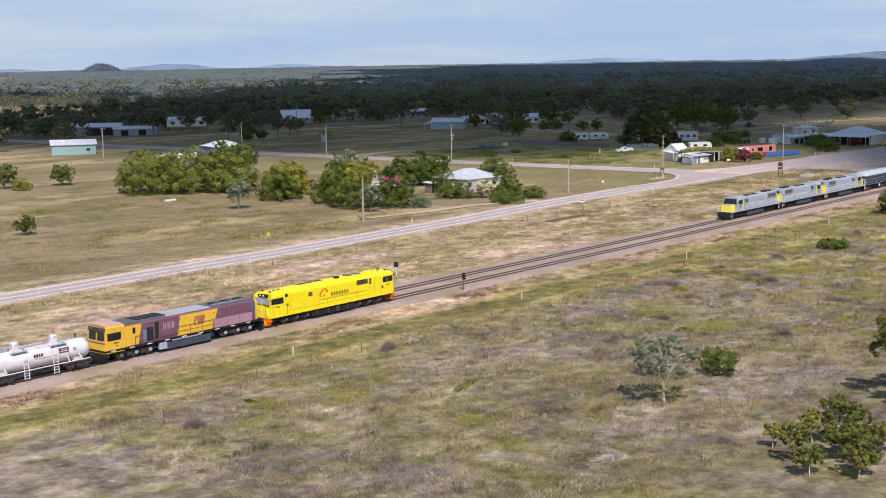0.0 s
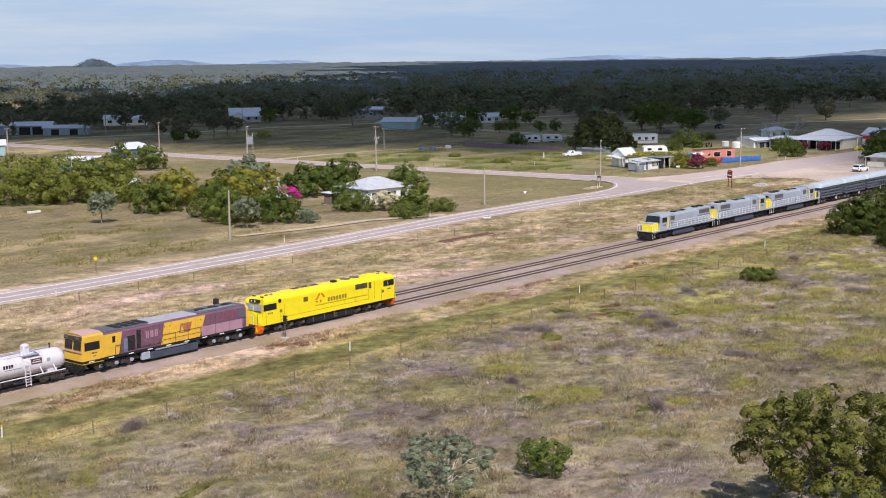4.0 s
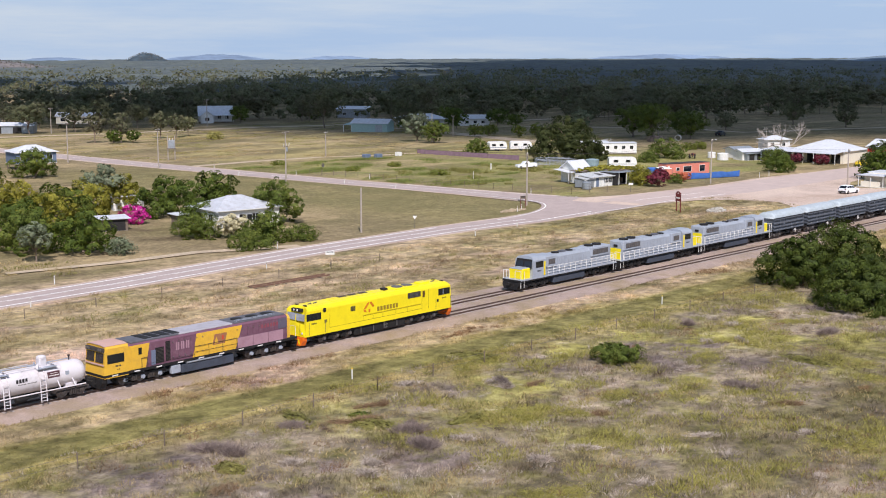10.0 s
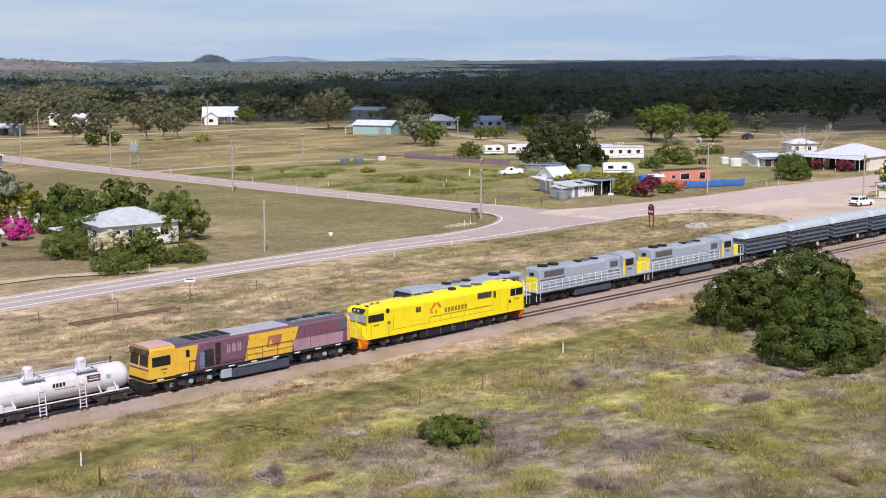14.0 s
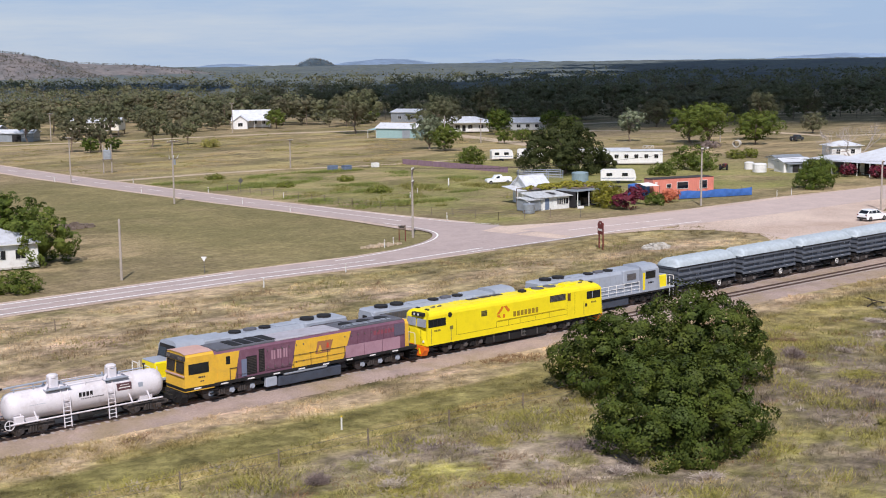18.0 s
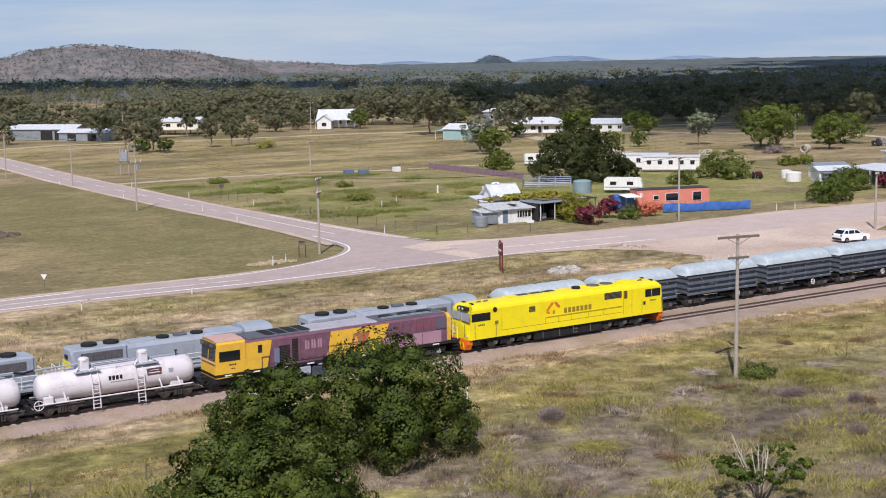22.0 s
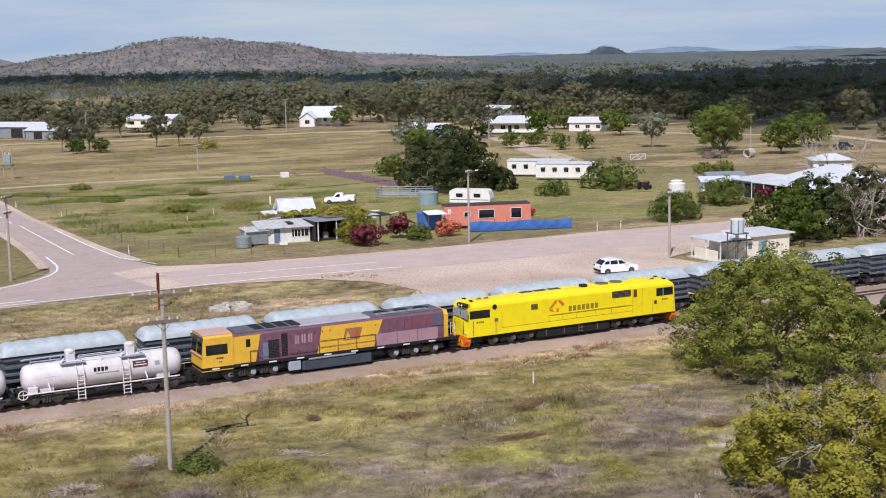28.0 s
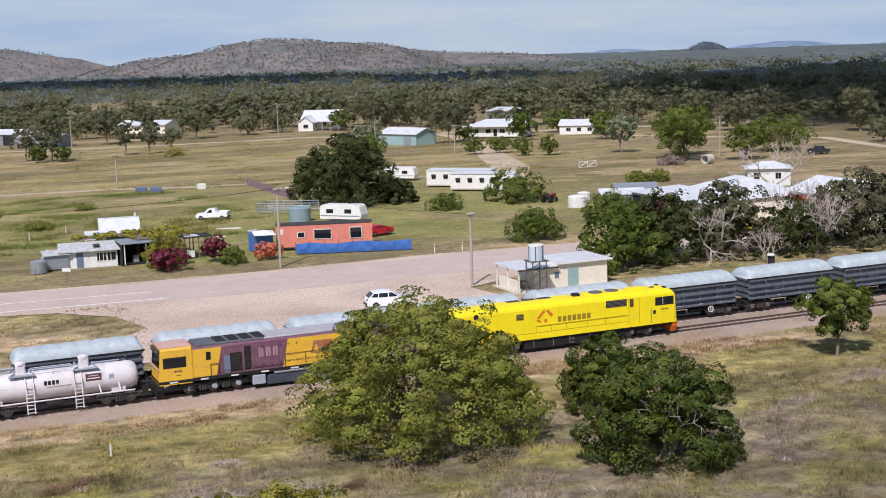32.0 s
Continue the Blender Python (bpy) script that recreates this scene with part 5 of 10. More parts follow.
    b = B().cyl((-9.2, -0.15, zc + R + 0.42), (-12.0, -0.15, zc + R + 0.38), 0.07, 8).cyl((-12.0, -0.15, zc + R + 0.38), (-12.3, -0.15, zc + R + 0.34), 0.07, 8)
    for x in (-10.2, -11.6):
        b.cyl((x, -0.15, zc + R - 0.05), (x, -0.15, zc + R + 0.42), 0.04, 6)
    part("top_pipe", b.cyl((-11.6, 0.3, zc + R + 0.06), (-1.4, 0.3, zc + R + 0.06), 0.05, 8), LGREY, t, "pale pipes along the tank top")
    for s in (-1, 1):
        # lettering and placards follow the curved flank near its middle height
        bars(t, -7.3, -6.2, zc + 0.12, zc + 0.44, R - 0.025, 4, DARK, s)
        bars(t, -7.15, -5.4, zc - 0.06, zc + 0.02, R - 0.012, 14, STEEL, s)
        bars(t, -10.9, -9.6, zc + 0.1, zc + 0.17, R - 0.03, 10, LGREY, s)
        pl = side_box(t, "placard", -4.4, -3.3, zc + 0.06, zc + 0.56, R - 0.2, mat("placard_maroon", lin(92, 62, 66), 0.6), s, 0.2, "maroon hazard placard")
        side_box(pl, "placard_strip", -4.3, -3.4, zc + 0.22, zc + 0.29, R, WHITE, s, 0.006)
        side_box(pl, "placard_strip", -4.2, -3.5, zc + 0.42, zc + 0.46, R, WHITE, s, 0.006)
        side_box(t, "data_panel", -2.75, -2.4, zc + 0.08, zc + 0.4, R - 0.09, LGREY, s, 0.09)
    part("underframe", B().box(-12.6, -0.2, -0.35, 0.35, 0.62, 0.9).box(-12.7, -12.4, -1.2, 1.2, 0.7, 1.0).box(-0.4, -0.1, -1.2, 1.2, 0.7, 1.0), DARK, t, "black centre sill and headstocks")
    for xs in (-11.2, -2.6):
        part("saddle", B().box(xs, xs + 1.0, -0.85, 0.85, 0.85, 1.2), TANKW, t)
    part("valve_box", B().box(-12.1, -11.4, -1.28, -1.0, 1.05, 1.5, 0.04), TANKW, t, "white valve box on the sill")
    part("brake_wheel", ring_wheel(-12.45, -1.25, 1.0, 0.34), TANKW, t, "white hand brake wheel")
    part("brake_cylinder", B().cyl((-7.2, -0.6, 0.55), (-6.2, -0.6, 0.55), 0.2, 10).box(-6.1, -5.0, -0.5, -0.3, 0.45, 0.6), DARK, t)
    for xc in (-10.75, -2.1):
        bogie(t, xc, (-0.85, 0.85), 0.43, True, GRIME, GRIME)
    coupler(t, -12.7, -1)
    coupler(t, -0.1, 1)
    return t


def grey_locomotive():
    """Cab at the -x end."""
    t = thing("grey_locomotive", "light grey diesel locomotive with yellow ends and white handrails", "locomotive", "three grey locomotives of the standing train")
    L, HW = 19.6, 0.98
    part("frame", B().box(0, L, -1.4, 1.4, 1.0, 1.26), DARK, t, "dark sill and walkway")
    part("sill_band", B().box(0.02, L - 0.02, -1.415, 1.415, 1.16, 1.3), LGREY, t)
    nose = part("nose", B().box(0.75, 2.3, -1.05, 1.05, 1.26, 2.5, 0.1), YELLOW, t, "yellow low nose")
    part("nose_top", B().box(0.75, 2.3, -0.95, 0.95, 2.44, 2.54, 0.04), LGREY, nose)

    def lean(z):
        return max(0, (z - 2.3)) * 0.22
    cabp = [(-1.38, 1.26), (1.38, 1.26), (1.38, 3.35), (1.1, 3.72), (0.6, 3.84), (-0.6, 3.84), (-1.1, 3.72), (-1.38, 3.35)]
    cab = part("cab", loft(B(), cabp, 2.2, 4.9, lean), LGREY, t)
    part("cab_face", B().add([(2.2 + lean(2.45) - 0.015, -1.3, 2.45), (2.2 + lean(2.45) - 0.015, 1.3, 2.45), (2.2 + lean(3.5) - 0.015, 1.15, 3.5), (2.2 + lean(3.5) - 0.015, -1.15, 3.5)], [(0, 1, 2, 3)]), DARK, cab, "black cab face round the windscreen")
    for s in (-1, 1):
        window(cab, "cab_window", 2.95, 4.3, 2.5, 3.15, 1.38, s)
        b = B()
        b.add([(2.2 + lean(2.6) - 0.03, s * 0.1, 2.6), (2.2 + lean(2.6) - 0.03, s * 1.2, 2.6), (2.2 + lean(3.25) - 0.03, s * 1.15, 3.25), (2.2 + lean(3.25) - 0.03, s * 0.1, 3.25)], [(0, 1, 2, 3)])
        part("windscreen", b, GLASS, cab)
        side_box(cab, "cab_door", 4.45, 4.75, 1.4, 3.1, 1.38, YELLOW, s, 0.02)
        bars(cab, 3.2, 4.0, 1.95, 2.12, 1.38, 4, DARK, s, "number")
    hoodp = [(-HW, 1.26), (HW, 1.26), (HW, 3.25), (0.78, 3.55), (-0.78, 3.55), (-HW, 3.25)]
    part("hood", loft(B(), hoodp, 4.9, L - 0.9), LGREY, t, "light grey long hood")
    part("radiator_box", B().box(L - 5.2, L - 1.0, -1.12, 1.12, 2.5, 3.66, 0.12), LGREY, t)
    part("equipment_box", B().box(5.0, 7.4, -1.2, 1.2, 2.3, 3.6, 0.1), LGREY, t)
    part("end_panel", B().box(L - 0.92, L - 0.86, -0.8, 0.8, 1.3, 2.7), YELLOW, t, "yellow end panel of the hood")
    part("end_lamp", B().box(L - 0.9, L - 0.8, -0.3, 0.3, 2.9, 3.2, 0.03), DARK, t)
    for s in (-1, 1):
        for x0, x1, z0, z1, yo in ((L - 4.8, L - 1.6, 2.7, 3.35, 1.12), (5.6, 6.9, 2.55, 3.2, 1.2)):
            g = side_box(t, "side_grille", x0, x1, z0, z1, yo, DGREY, s, 0.02)
            for k in range(7):
                side_box(g, "louvre", x0 + (x1 - x0) / 7 * k, x0 + (x1 - x0) / 7 * (k + 0.8), z0 + 0.05, z1 - 0.05, yo + 0.02, STEEL, s, 0.015)
        for k in range(9):
            side_box(t, "hood_door", 7.6 + 0.76 * k, 8.3 + 0.76 * k, 1.45, 3.05, HW, LGREY, s, 0.025)
        posts = [((x, s * 1.38, 1.26), (x, s * 1.38, 2.3)) for x in np.linspace(5.3, L - 1.0, 13)]
        rail_line(t, "handrail", [(5.2, s * 1.38, 2.3), (L - 0.9, s * 1.38, 2.3)], 0.03, WHITE, posts)
        rail_line(t, "handrail", [(5.2, s * 1.38, 1.95), (L - 0.9, s * 1.38, 1.95)], 0.025, WHITE)
        rail_line(t, "handrail", [(5.2, s * 1.38, 1.6), (L - 0.9, s * 1.38, 1.6)], 0.025, WHITE)
        for x in (0.12, L - 0.12):
            rail_line(t, "end_rail", [(x, s * 1.34, 0.3), (x, s * 1.34, 2.35), (x, s * 0.45, 2.35), (x, s * 0.45, 1.26)], 0.035, WHITE)
            rail_line(t, "end_rail", [(x + (0.6 if x < 1 else -0.6), s * 1.38, 0.3), (x + (0.6 if x < 1 else -0.6), s * 1.38, 2.3)], 0.035, WHITE)
            for z in (0.28, 0.55, 0.82):
                part("end_step", B().box(min(x, x + (0.6 if x < 1 else -0.6)), max(x, x + (0.6 if x < 1 else -0.6)), s * 1.3 - 0.12, s * 1.3 + 0.12, z, z + 0.05), DARK, t)
    for x, r in ((L - 4.3, 0.6), (L - 2.6, 0.6)):
        part("radiator_fan", B().cyl((x, 0, 3.62), (x, 0, 3.86), r, 18), DARK, t, "black roof fan")
    for x in (8.4, 11.2):
        part("roof_fan", B().cyl((x, 0, 3.5), (x, 0, 3.7), 0.5, 16), DARK, t)
    part("exhaust", B().box(9.3, 10.3, -0.3, 0.3, 3.5, 3.76, 0.06), DGREY, t)
    part("roof_box", B().box(12.0, 14.0, -0.5, 0.5, 3.5, 3.68, 0.05), LGREY, t)
    part("fuel_tank", B().box(6.6, 13.0, -1.25, 1.25, 0.2, 0.95, 0.12), mat("tank_grey", lin(76, 80, 88)), t, "dark grey fuel tank")
    for xc in (3.7, L - 3.7):
        bogie(t, xc, (-1.75, 0.0, 1.75), 0.48, False, DARK)
    pilot(t, 0.0, -1, DARK, False)
    pilot(t, L, 1, DARK, False)
    coupler(t, 0.0, -1)
    coupler(t, L, 1)
    return t


def ring_wheel(x, y, z, r):
    """A spoked hand wheel facing the side."""
    b = B()
    for k in range(12):
        a, c = math.pi * k / 6, math.pi * (k + 1) / 6
        b.cyl((x + r * math.cos(a), y, z + r * math.sin(a)), (x + r * math.cos(c), y, z + r * math.sin(c)), 0.035, 6)
        if k % 3 == 0:
            b.cyl((x, y, z), (x + r * math.cos(a), y, z + r * math.sin(a)), 0.025, 5)
    return b


def ore_wagon():
    """A steel-sided concentrate wagon under a grey cover, x from 0 to 9.9."""
    t = thing("covered_ore_wagon", "dark grey steel ore wagon under a pale grey cover", "wagon", "covered ore wagons of the standing train")
    L = 9.9
    body = part("body", B().box(0.35, L - 0.35, -1.2, 1.2, 1.2, 3.0), WGREY, t)
    for s in (-1, 1):
        for z in (1.12, 1.62, 2.14, 2.74):
            part("side_rail", B().box(0.32, L - 0.32, min(s * 1.2, s * 1.42), max(s * 1.2, s * 1.42), z, z + 0.2, 0.03), WGREY, body)
        for k in range(6):
            x = 0.4 + k * (L - 0.95) / 5
            part("side_post", B().box(x, x + 0.12, min(s * 1.2, s * 1.3), max(s * 1.2, s * 1.3), 1.2, 2.95), WGREY, body)
        bars(t, 3.3, 4.4, 1.88, 2.1, 1.21, 4, LGREY, s)
        for k in range(4):
            part("reflector_strip", B().box(1.2 + 2.2 * k, 1.6 + 2.2 * k, min(s * 1.4, s * 1.415), max(s * 1.4, s * 1.415), 1.23, 1.31), WHITE, t)
        for x in (2.1, L - 1.6):
            rail_line(t, "cover_latch", [(x, s * 1.4, 2.6), (x, s * 1.36, 3.15), (x, s * 1.1, 3.45)], 0.03, LGREY)
    for x in (0.25, L - 0.33):
        for z in (1.3, 1.75, 2.3, 2.8):
            part("end_rail", B().box(x, x + 0.1, -1.32, 1.32, z, z + 0.13), WGREY, body)
    # cover: rounded, with sags between its hoops
    b = B()
    nx, ny = 41, 11
    vs = []
    for i in range(nx):
        u = i / (nx - 1)
        x = 0.2 + (L - 0.4) * u
        endk = min(1, min(u, 1 - u) * 16)
        sag = 0.1 * (1 - abs(math.sin(u * math.pi * 8)) ** 0.7) * endk
        for j in range(ny):
            a = math.pi * j / (ny - 1)
            h = (0.9 - sag * (0.75 + 0.25 * math.cos(3 * a + i))) * (math.sin(a) ** 0.62) * (0.35 + 0.65 * math.sqrt(endk))
            vs.append((x + (0.12 if i == 0 else -0.12 if i == nx - 1 else 0) * math.sin(a), -1.42 * math.cos(a), 3.0 + h))
    b.add(vs, [(i * ny + j, i * ny + j + 1, (i + 1) * ny + j + 1, (i + 1) * ny + j) for i in range(nx - 1) for j in range(ny - 1)] + [tuple(range(ny)), tuple((nx - 1) * ny + j for j in range(ny))])
    part("cover", b, TARP, t, "pale blue-grey rounded cover", smooth=True)
    part("cover_rim", B().box(0.15, L - 0.15, -1.45, -1.38, 2.94, 3.06).box(0.15, L - 0.15, 1.38, 1.45, 2.94, 3.06), DARK, t)
    part("underframe", B().box(0.1, L - 0.1, -0.3, 0.3, 0.75, 1.02).box(0.05, 0.3, -1.2, 1.2, 0.8, 1.05).box(L - 0.3, L - 0.05, -1.2, 1.2, 0.8, 1.05), DARK, t)
    part("brake_gear", B().cyl((3.6, -0.7, 0.6), (4.6, -0.7, 0.6), 0.18, 8).box(5.0, 6.2, -0.9, -0.5, 0.5, 0.8), DARK, t)
    part("hand_wheel", ring_wheel(6.9, -1.36, 0.72, 0.26), WHITE, t, "white hand brake wheel")
    for xc in (1.75, L - 1.75):
        bogie(t, xc, (-0.85, 0.85), 0.43, False, STEEL, GRIME)
    coupler(t, 0.0, -1)
    coupler(t, L, 1)
    return t


loco_y = yellow_locomotive()
loco_m = maroon_locomotive()
tank_1 = tank_wagon()
tank_2 = tank_wagon(True)
TURNING = list(SPIN)
g1 = grey_locomotive()
g1.matrix_world = pose(-66.2, TRACK_Y[1], Z0)
copy_thing(g1, pose(-26.2, TRACK_Y[1], Z0, 0, 0, 180))
copy_thing(g1, pose(-6.6, TRACK_Y[1], Z0, 0, 0, 180))
w1 = ore_wagon()
w1.matrix_world = pose(-6.3, TRACK_Y[1], Z0)
for k in range(1, 17):
    copy_thing(w1, pose(-6.3 + 10.62 * k, TRACK_Y[1], Z0))


# ---- plants ----
OCT = np.array([(1, 0, 0), (0, 1, 0), (-1, 0, 0), (0, -1, 0), (0, 0, 1), (0, 0, -1)], float)
OCF = np.array([(0, 1, 4), (1, 2, 4), (2, 3, 4), (3, 0, 4), (1, 0, 5), (2, 1, 5), (3, 2, 5), (0, 3, 5)])


def leaf_cloud(centres, radii, n_each, size, rng, up=0.25, squash=0.8, minors=8, lift=0.35):
    """Lobes carry small clumps on their skins, clumps carry leaves that face outwards. Points and quads, 4 points a leaf."""
    nl = len(centres)
    own = np.repeat(np.arange(nl), minors)
    d = rng.normal(size=(nl * minors, 3))
    d[:, 2] += lift
    d /= np.linalg.norm(d, axis=1)[:, None]
    R = radii[own]
    sq = np.array([1, 1, squash])
    C = centres[own] + d * (R * rng.uniform(0.7, 1.0, len(R)))[:, None] * sq
    keep = np.ones(len(C), bool)
    for k in range(nl):
        q = (C - centres[k]) / sq
        keep &= ~((np.linalg.norm(q, axis=1) < radii[k] * 0.66) & (own != k))
    C, R, d = C[keep], R[keep] * rng.uniform(0.3, 0.5, keep.sum()), d[keep]
    n1 = max(4, n_each // minors)
    C, R, D = np.repeat(C, n1, 0), np.repeat(R, n1), np.repeat(d, n1, 0)
    e = rng.normal(size=C.shape) + D * 0.9
    e[:, 2] += up
    e /= np.linalg.norm(e, axis=1)[:, None]
    P = C + e * (R * rng.uniform(0.75, 1.05, len(R)))[:, None] * sq
    P[:, 2] = np.maximum(P[:, 2], 0.05)
    return leaf_quads(P, e * 0.6 + D * 0.8, size, rng, 0.22)


def leaf_quads(P, N, size, rng, loose=0.3):
    nrm = N + rng.normal(size=P.shape) * loose
    nrm /= np.linalg.norm(nrm, axis=1)[:, None] + 1e-9
    a = np.cross(nrm, rng.normal(size=P.shape))
    a /= np.linalg.norm(a, axis=1)[:, None] + 1e-9
    bb = np.cross(nrm, a)
    s = size * rng.uniform(0.6, 1.35, (len(P), 1))
    V = np.stack([P - a * s, P - bb * s * 0.78, P + a * s, P + bb * s * 0.8], 1).reshape(-1, 3)
    return V, np.arange(len(V)).reshape(-1, 4)


def quad_mesh(name, V, F, material):
    me = bpy.data.meshes.new(name)
    me.vertices.add(len(V))
    me.vertices.foreach_set("co", np.ascontiguousarray(V, dtype=np.float32).ravel())
    me.loops.add(F.size)
    me.loops.foreach_set("vertex_index", np.ascontiguousarray(F, dtype=np.int32).ravel())
    me.polygons.add(len(F))
    me.polygons.foreach_set("loop_start", np.arange(0, F.size, F.shape[1], dtype=np.int32))
    me.update(calc_edges=True)
    me.materials.append(material)
    return me


def make_tree(name, label, h, r, trunk, leaf, material, seed, lobes=26, lobe_r=0.36, n_each=130, size=0.2, open_=0.0, squash=0.8, bark=None, category="tree", group="", lean=0.0, cover=1.7, dome=False, core=True):
    """A tree: tapered trunk, limbs to the lobes of the crown, leaves on the lobes."""
    rng = np.random.RandomState(seed)
    t = thing(name, label, category, group)
    mid = trunk + (h - trunk) * 0.5
    C, R = [], []
    for k in range(lobes):
        u = (k + 0.5) / lobes
        el = math.asin(1 - (1.0 if dome else 1.97) * u)
        az = k * 2.39996 + rng.uniform(-0.5, 0.5)
        rr = rng.uniform(0.55, 0.86) if rng.rand() > 0.15 else rng.uniform(0.1, 0.5)
        if dome:
            rr = max(rr, rng.uniform(0.7, 0.88))
        lr = lobe_r * r * rng.uniform(0.7, 1.25)
        if dome:
            C.append((r * rr * math.cos(el) * math.cos(az), r * rr * math.cos(el) * math.sin(az), h * (0.1 + 0.78 * rr * math.sin(el) * 1.12)))
            R.append(lr)
            continue
        C.append((r * rr * math.cos(el) * math.cos(az) + lean * (math.sin(el) + 0.5), r * rr * math.cos(el) * math.sin(az), mid + (h - trunk) * 0.5 * 0.78 * rr * math.sin(el) * 1.15))
        R.append(lr)
    C, R = np.array(C), np.array(R)
    if open_:
        keep = rng.rand(len(C)) > open_
        C, R = C[keep], R[keep]
    b = B()
    tr = 0.035 * h * (0.6 if r < 2 or open_ else 1)
    top = Vector((lean * 0.5, 0, trunk + (h - trunk) * 0.35))
    p0, p1 = Vector((0, 0, -0.05)), Vector((lean * 0.2 + rng.uniform(-0.1, 0.1) * r, rng.uniform(-0.1, 0.1) * r, max(trunk * 0.8, 0.4)))
    b.cyl(p0, p1, tr, 8, tr * 0.75)
    b.cyl(p1, top, tr * 0.75, 7, tr * 0.45)
    for c in C[:: max(1, len(C) // 14)]:
        c = Vector(c)
        q = p1.lerp(top, rng.uniform(0.0, 1.0))
        m = q.lerp(c, 0.5) + Vector((0, 0, 0.12 * r))
        b.cyl(q, m, tr * 0.35, 6, tr * 0.22)
        b.cyl(m, c, tr * 0.22, 5, tr * 0.08)
    part("trunk", b, bark or BARK, t)
    R *= 1.12
    near = size < 0.2
    # leaves enough to cover the crown
    size *= 0.5 if 0.16 < size < 0.2 else 0.6
    n_each = int(cover * 4 * math.pi * r * (r + h - trunk) / 2 / (len(C) * 1.58 * size * size))
    V, F = leaf_cloud(C, R, n_each, size, rng, squash=squash, minors=13 if near else 9, up=0.0 if dome else 0.25, lift=0.1 if dome else 0.35)
    part("crown", quad_mesh("crown", V, F, material), material, t)
    if dome and core:
        # solid lumps for the inner foliage, added to keep the hollows dark
        W, T = [], []
        for c, q in zip(C, R):
            T.append(OCF + 6 * len(W))
            W.append(OCT * q * 0.24 * rng.uniform(0.8, 1.15, (6, 1)) * np.array([1, 1, squash]) + c)
        core = OCT * rng.uniform(0.9, 1.1, (6, 1)) * np.array([r * 0.5, r * 0.5, h * 0.28]) + np.array([0, 0, h * 0.34])
        T.append(OCF + 6 * len(W))
        W.append(core)
        part("inner_foliage", quad_mesh("inner_foliage", np.concatenate(W), np.concatenate(T), material), material, t)
    return t


def plant(t, x, y, rz=0.0, s=1.0):
    """Stand a tree or shrub on the ground."""
    t.matrix_world = Matrix.Translation((x, y, gz(x, y))) @ pose(0, 0, 0, 0, 0, rz) @ Matrix.Scale(s, 4)
    return t


# the trees between the camera and the railway
plant(make_tree("mango_tree", "dense dark green shade tree in the grass", 7.8, 5.4, 0.1, 0, LEAF_T, 11, 52, 0.25, 520, 0.185, dome=True, cover=1.9), -32.0, -19.6)
plant(make_tree("mango_tree", "dense dark green tree merging into another", 6.2, 4.2, 0.1, 0, LEAF_T, 31, 38, 0.27, 440, 0.185, dome=True, cover=1.9), -38.4, -16.4)
plant(make_tree("mango_tree", "dense dark green shade tree with drooping leaves", 5.8, 5.8, 0.1, 0, LEAF_T, 12, 50, 0.25, 500, 0.185, dome=True, cover=1.9), -45.6, -29.0)
plant(make_tree("spreading_tree", "broad mid-green tree with layered feathery foliage", 10.2, 8.1, 0.1, 0, LEAF_V, 13, 110, 0.19, 340, 0.18, squash=0.5, dome=True, core=False, cover=1.35), 49.0, -16.6)
plant(make_tree("dark_tree", "dark green tree with open twiggy crown", 6.0, 2.9, 0.2, 0, LEAF_T, 14, 34, 0.28, 260, 0.15, squash=0.7, dome=True), 62.8, -16.8)
plant(make_tree("dark_tree", "dark green tree with bare grey twigs", 7.6, 4.6, 0.2, 0, LEAF_T, 34, 48, 0.24, 260, 0.15, squash=0.7, dome=True), 60.2, -28.6)
plant(make_tree("yellow_tree", "yellow-green tree with bare grey twigs on top", 6.7, 5.9, 0.4, 0, LEAF_X, 15, 64, 0.19, 300, 0.15, squash=0.7, dome=True, cover=1.6, core=False), 32.3, -40.4)
plant(make_tree("small_tree", "small green tree with a slim trunk near the track", 6.6, 2.7, 1.4, 0, LEAF_M, 16, 26, 0.32, 190, 0.15, open_=0.15), 86.3, -12.2)
plant(make_tree("grey_tree", "grey-green wattle with a bare lower trunk", 6.8, 3.6, 1.6, 0, LEAF_G, 17, 110, 0.11, 170, 0.08, open_=0.4, squash=0.7, cover=0.5, bark=PALEBARK), -183.5, -51.5)
plant(make_tree("shrub", "round green shrub in dry grass", 2.4, 1.8, 0.3, 0, LEAF_M, 18, 16, 0.4, 120, 0.13, category="shrub"), -171.2, -50.3)
plant(make_tree("gum_tree", "tall open gum tree with clumped olive leaves", 10.6, 7.0, 1.0, 0, LEAF_E, 19, 130, 0.115, 320, 0.165, open_=0.45, cover=0.75), -168.8, -70.6)
plant(make_tree("gum_tree", "low olive gum with dry branches", 6.5, 4.4, 0.6, 0, LEAF_E, 20, 34, 0.24, 260, 0.14, open_=0.2, cover=1.5), -162.0, -74.5)
plant(make_tree("shrub", "dark green shrub beside the track", 2.6, 2.0, 0.2, 0, LEAF_D, 22, 16, 0.4, 110, 0.13, category="shrub"), 100.5, -16.0)
plant(make_tree("shrub", "round olive shrub in the grass", 3.4, 2.6, 0.3, 0, LEAF_M, 23, 18, 0.36, 120, 0.13, category="shrub"), 92.0, -24.0)
plant(make_tree("shrub", "spreading dark green shrub in rough grass", 1.3, 2.6, 0.1, 0, LEAF_M, 24, 26, 0.24, 150, 0.1, category="shrub"), -86.9, -24.5)

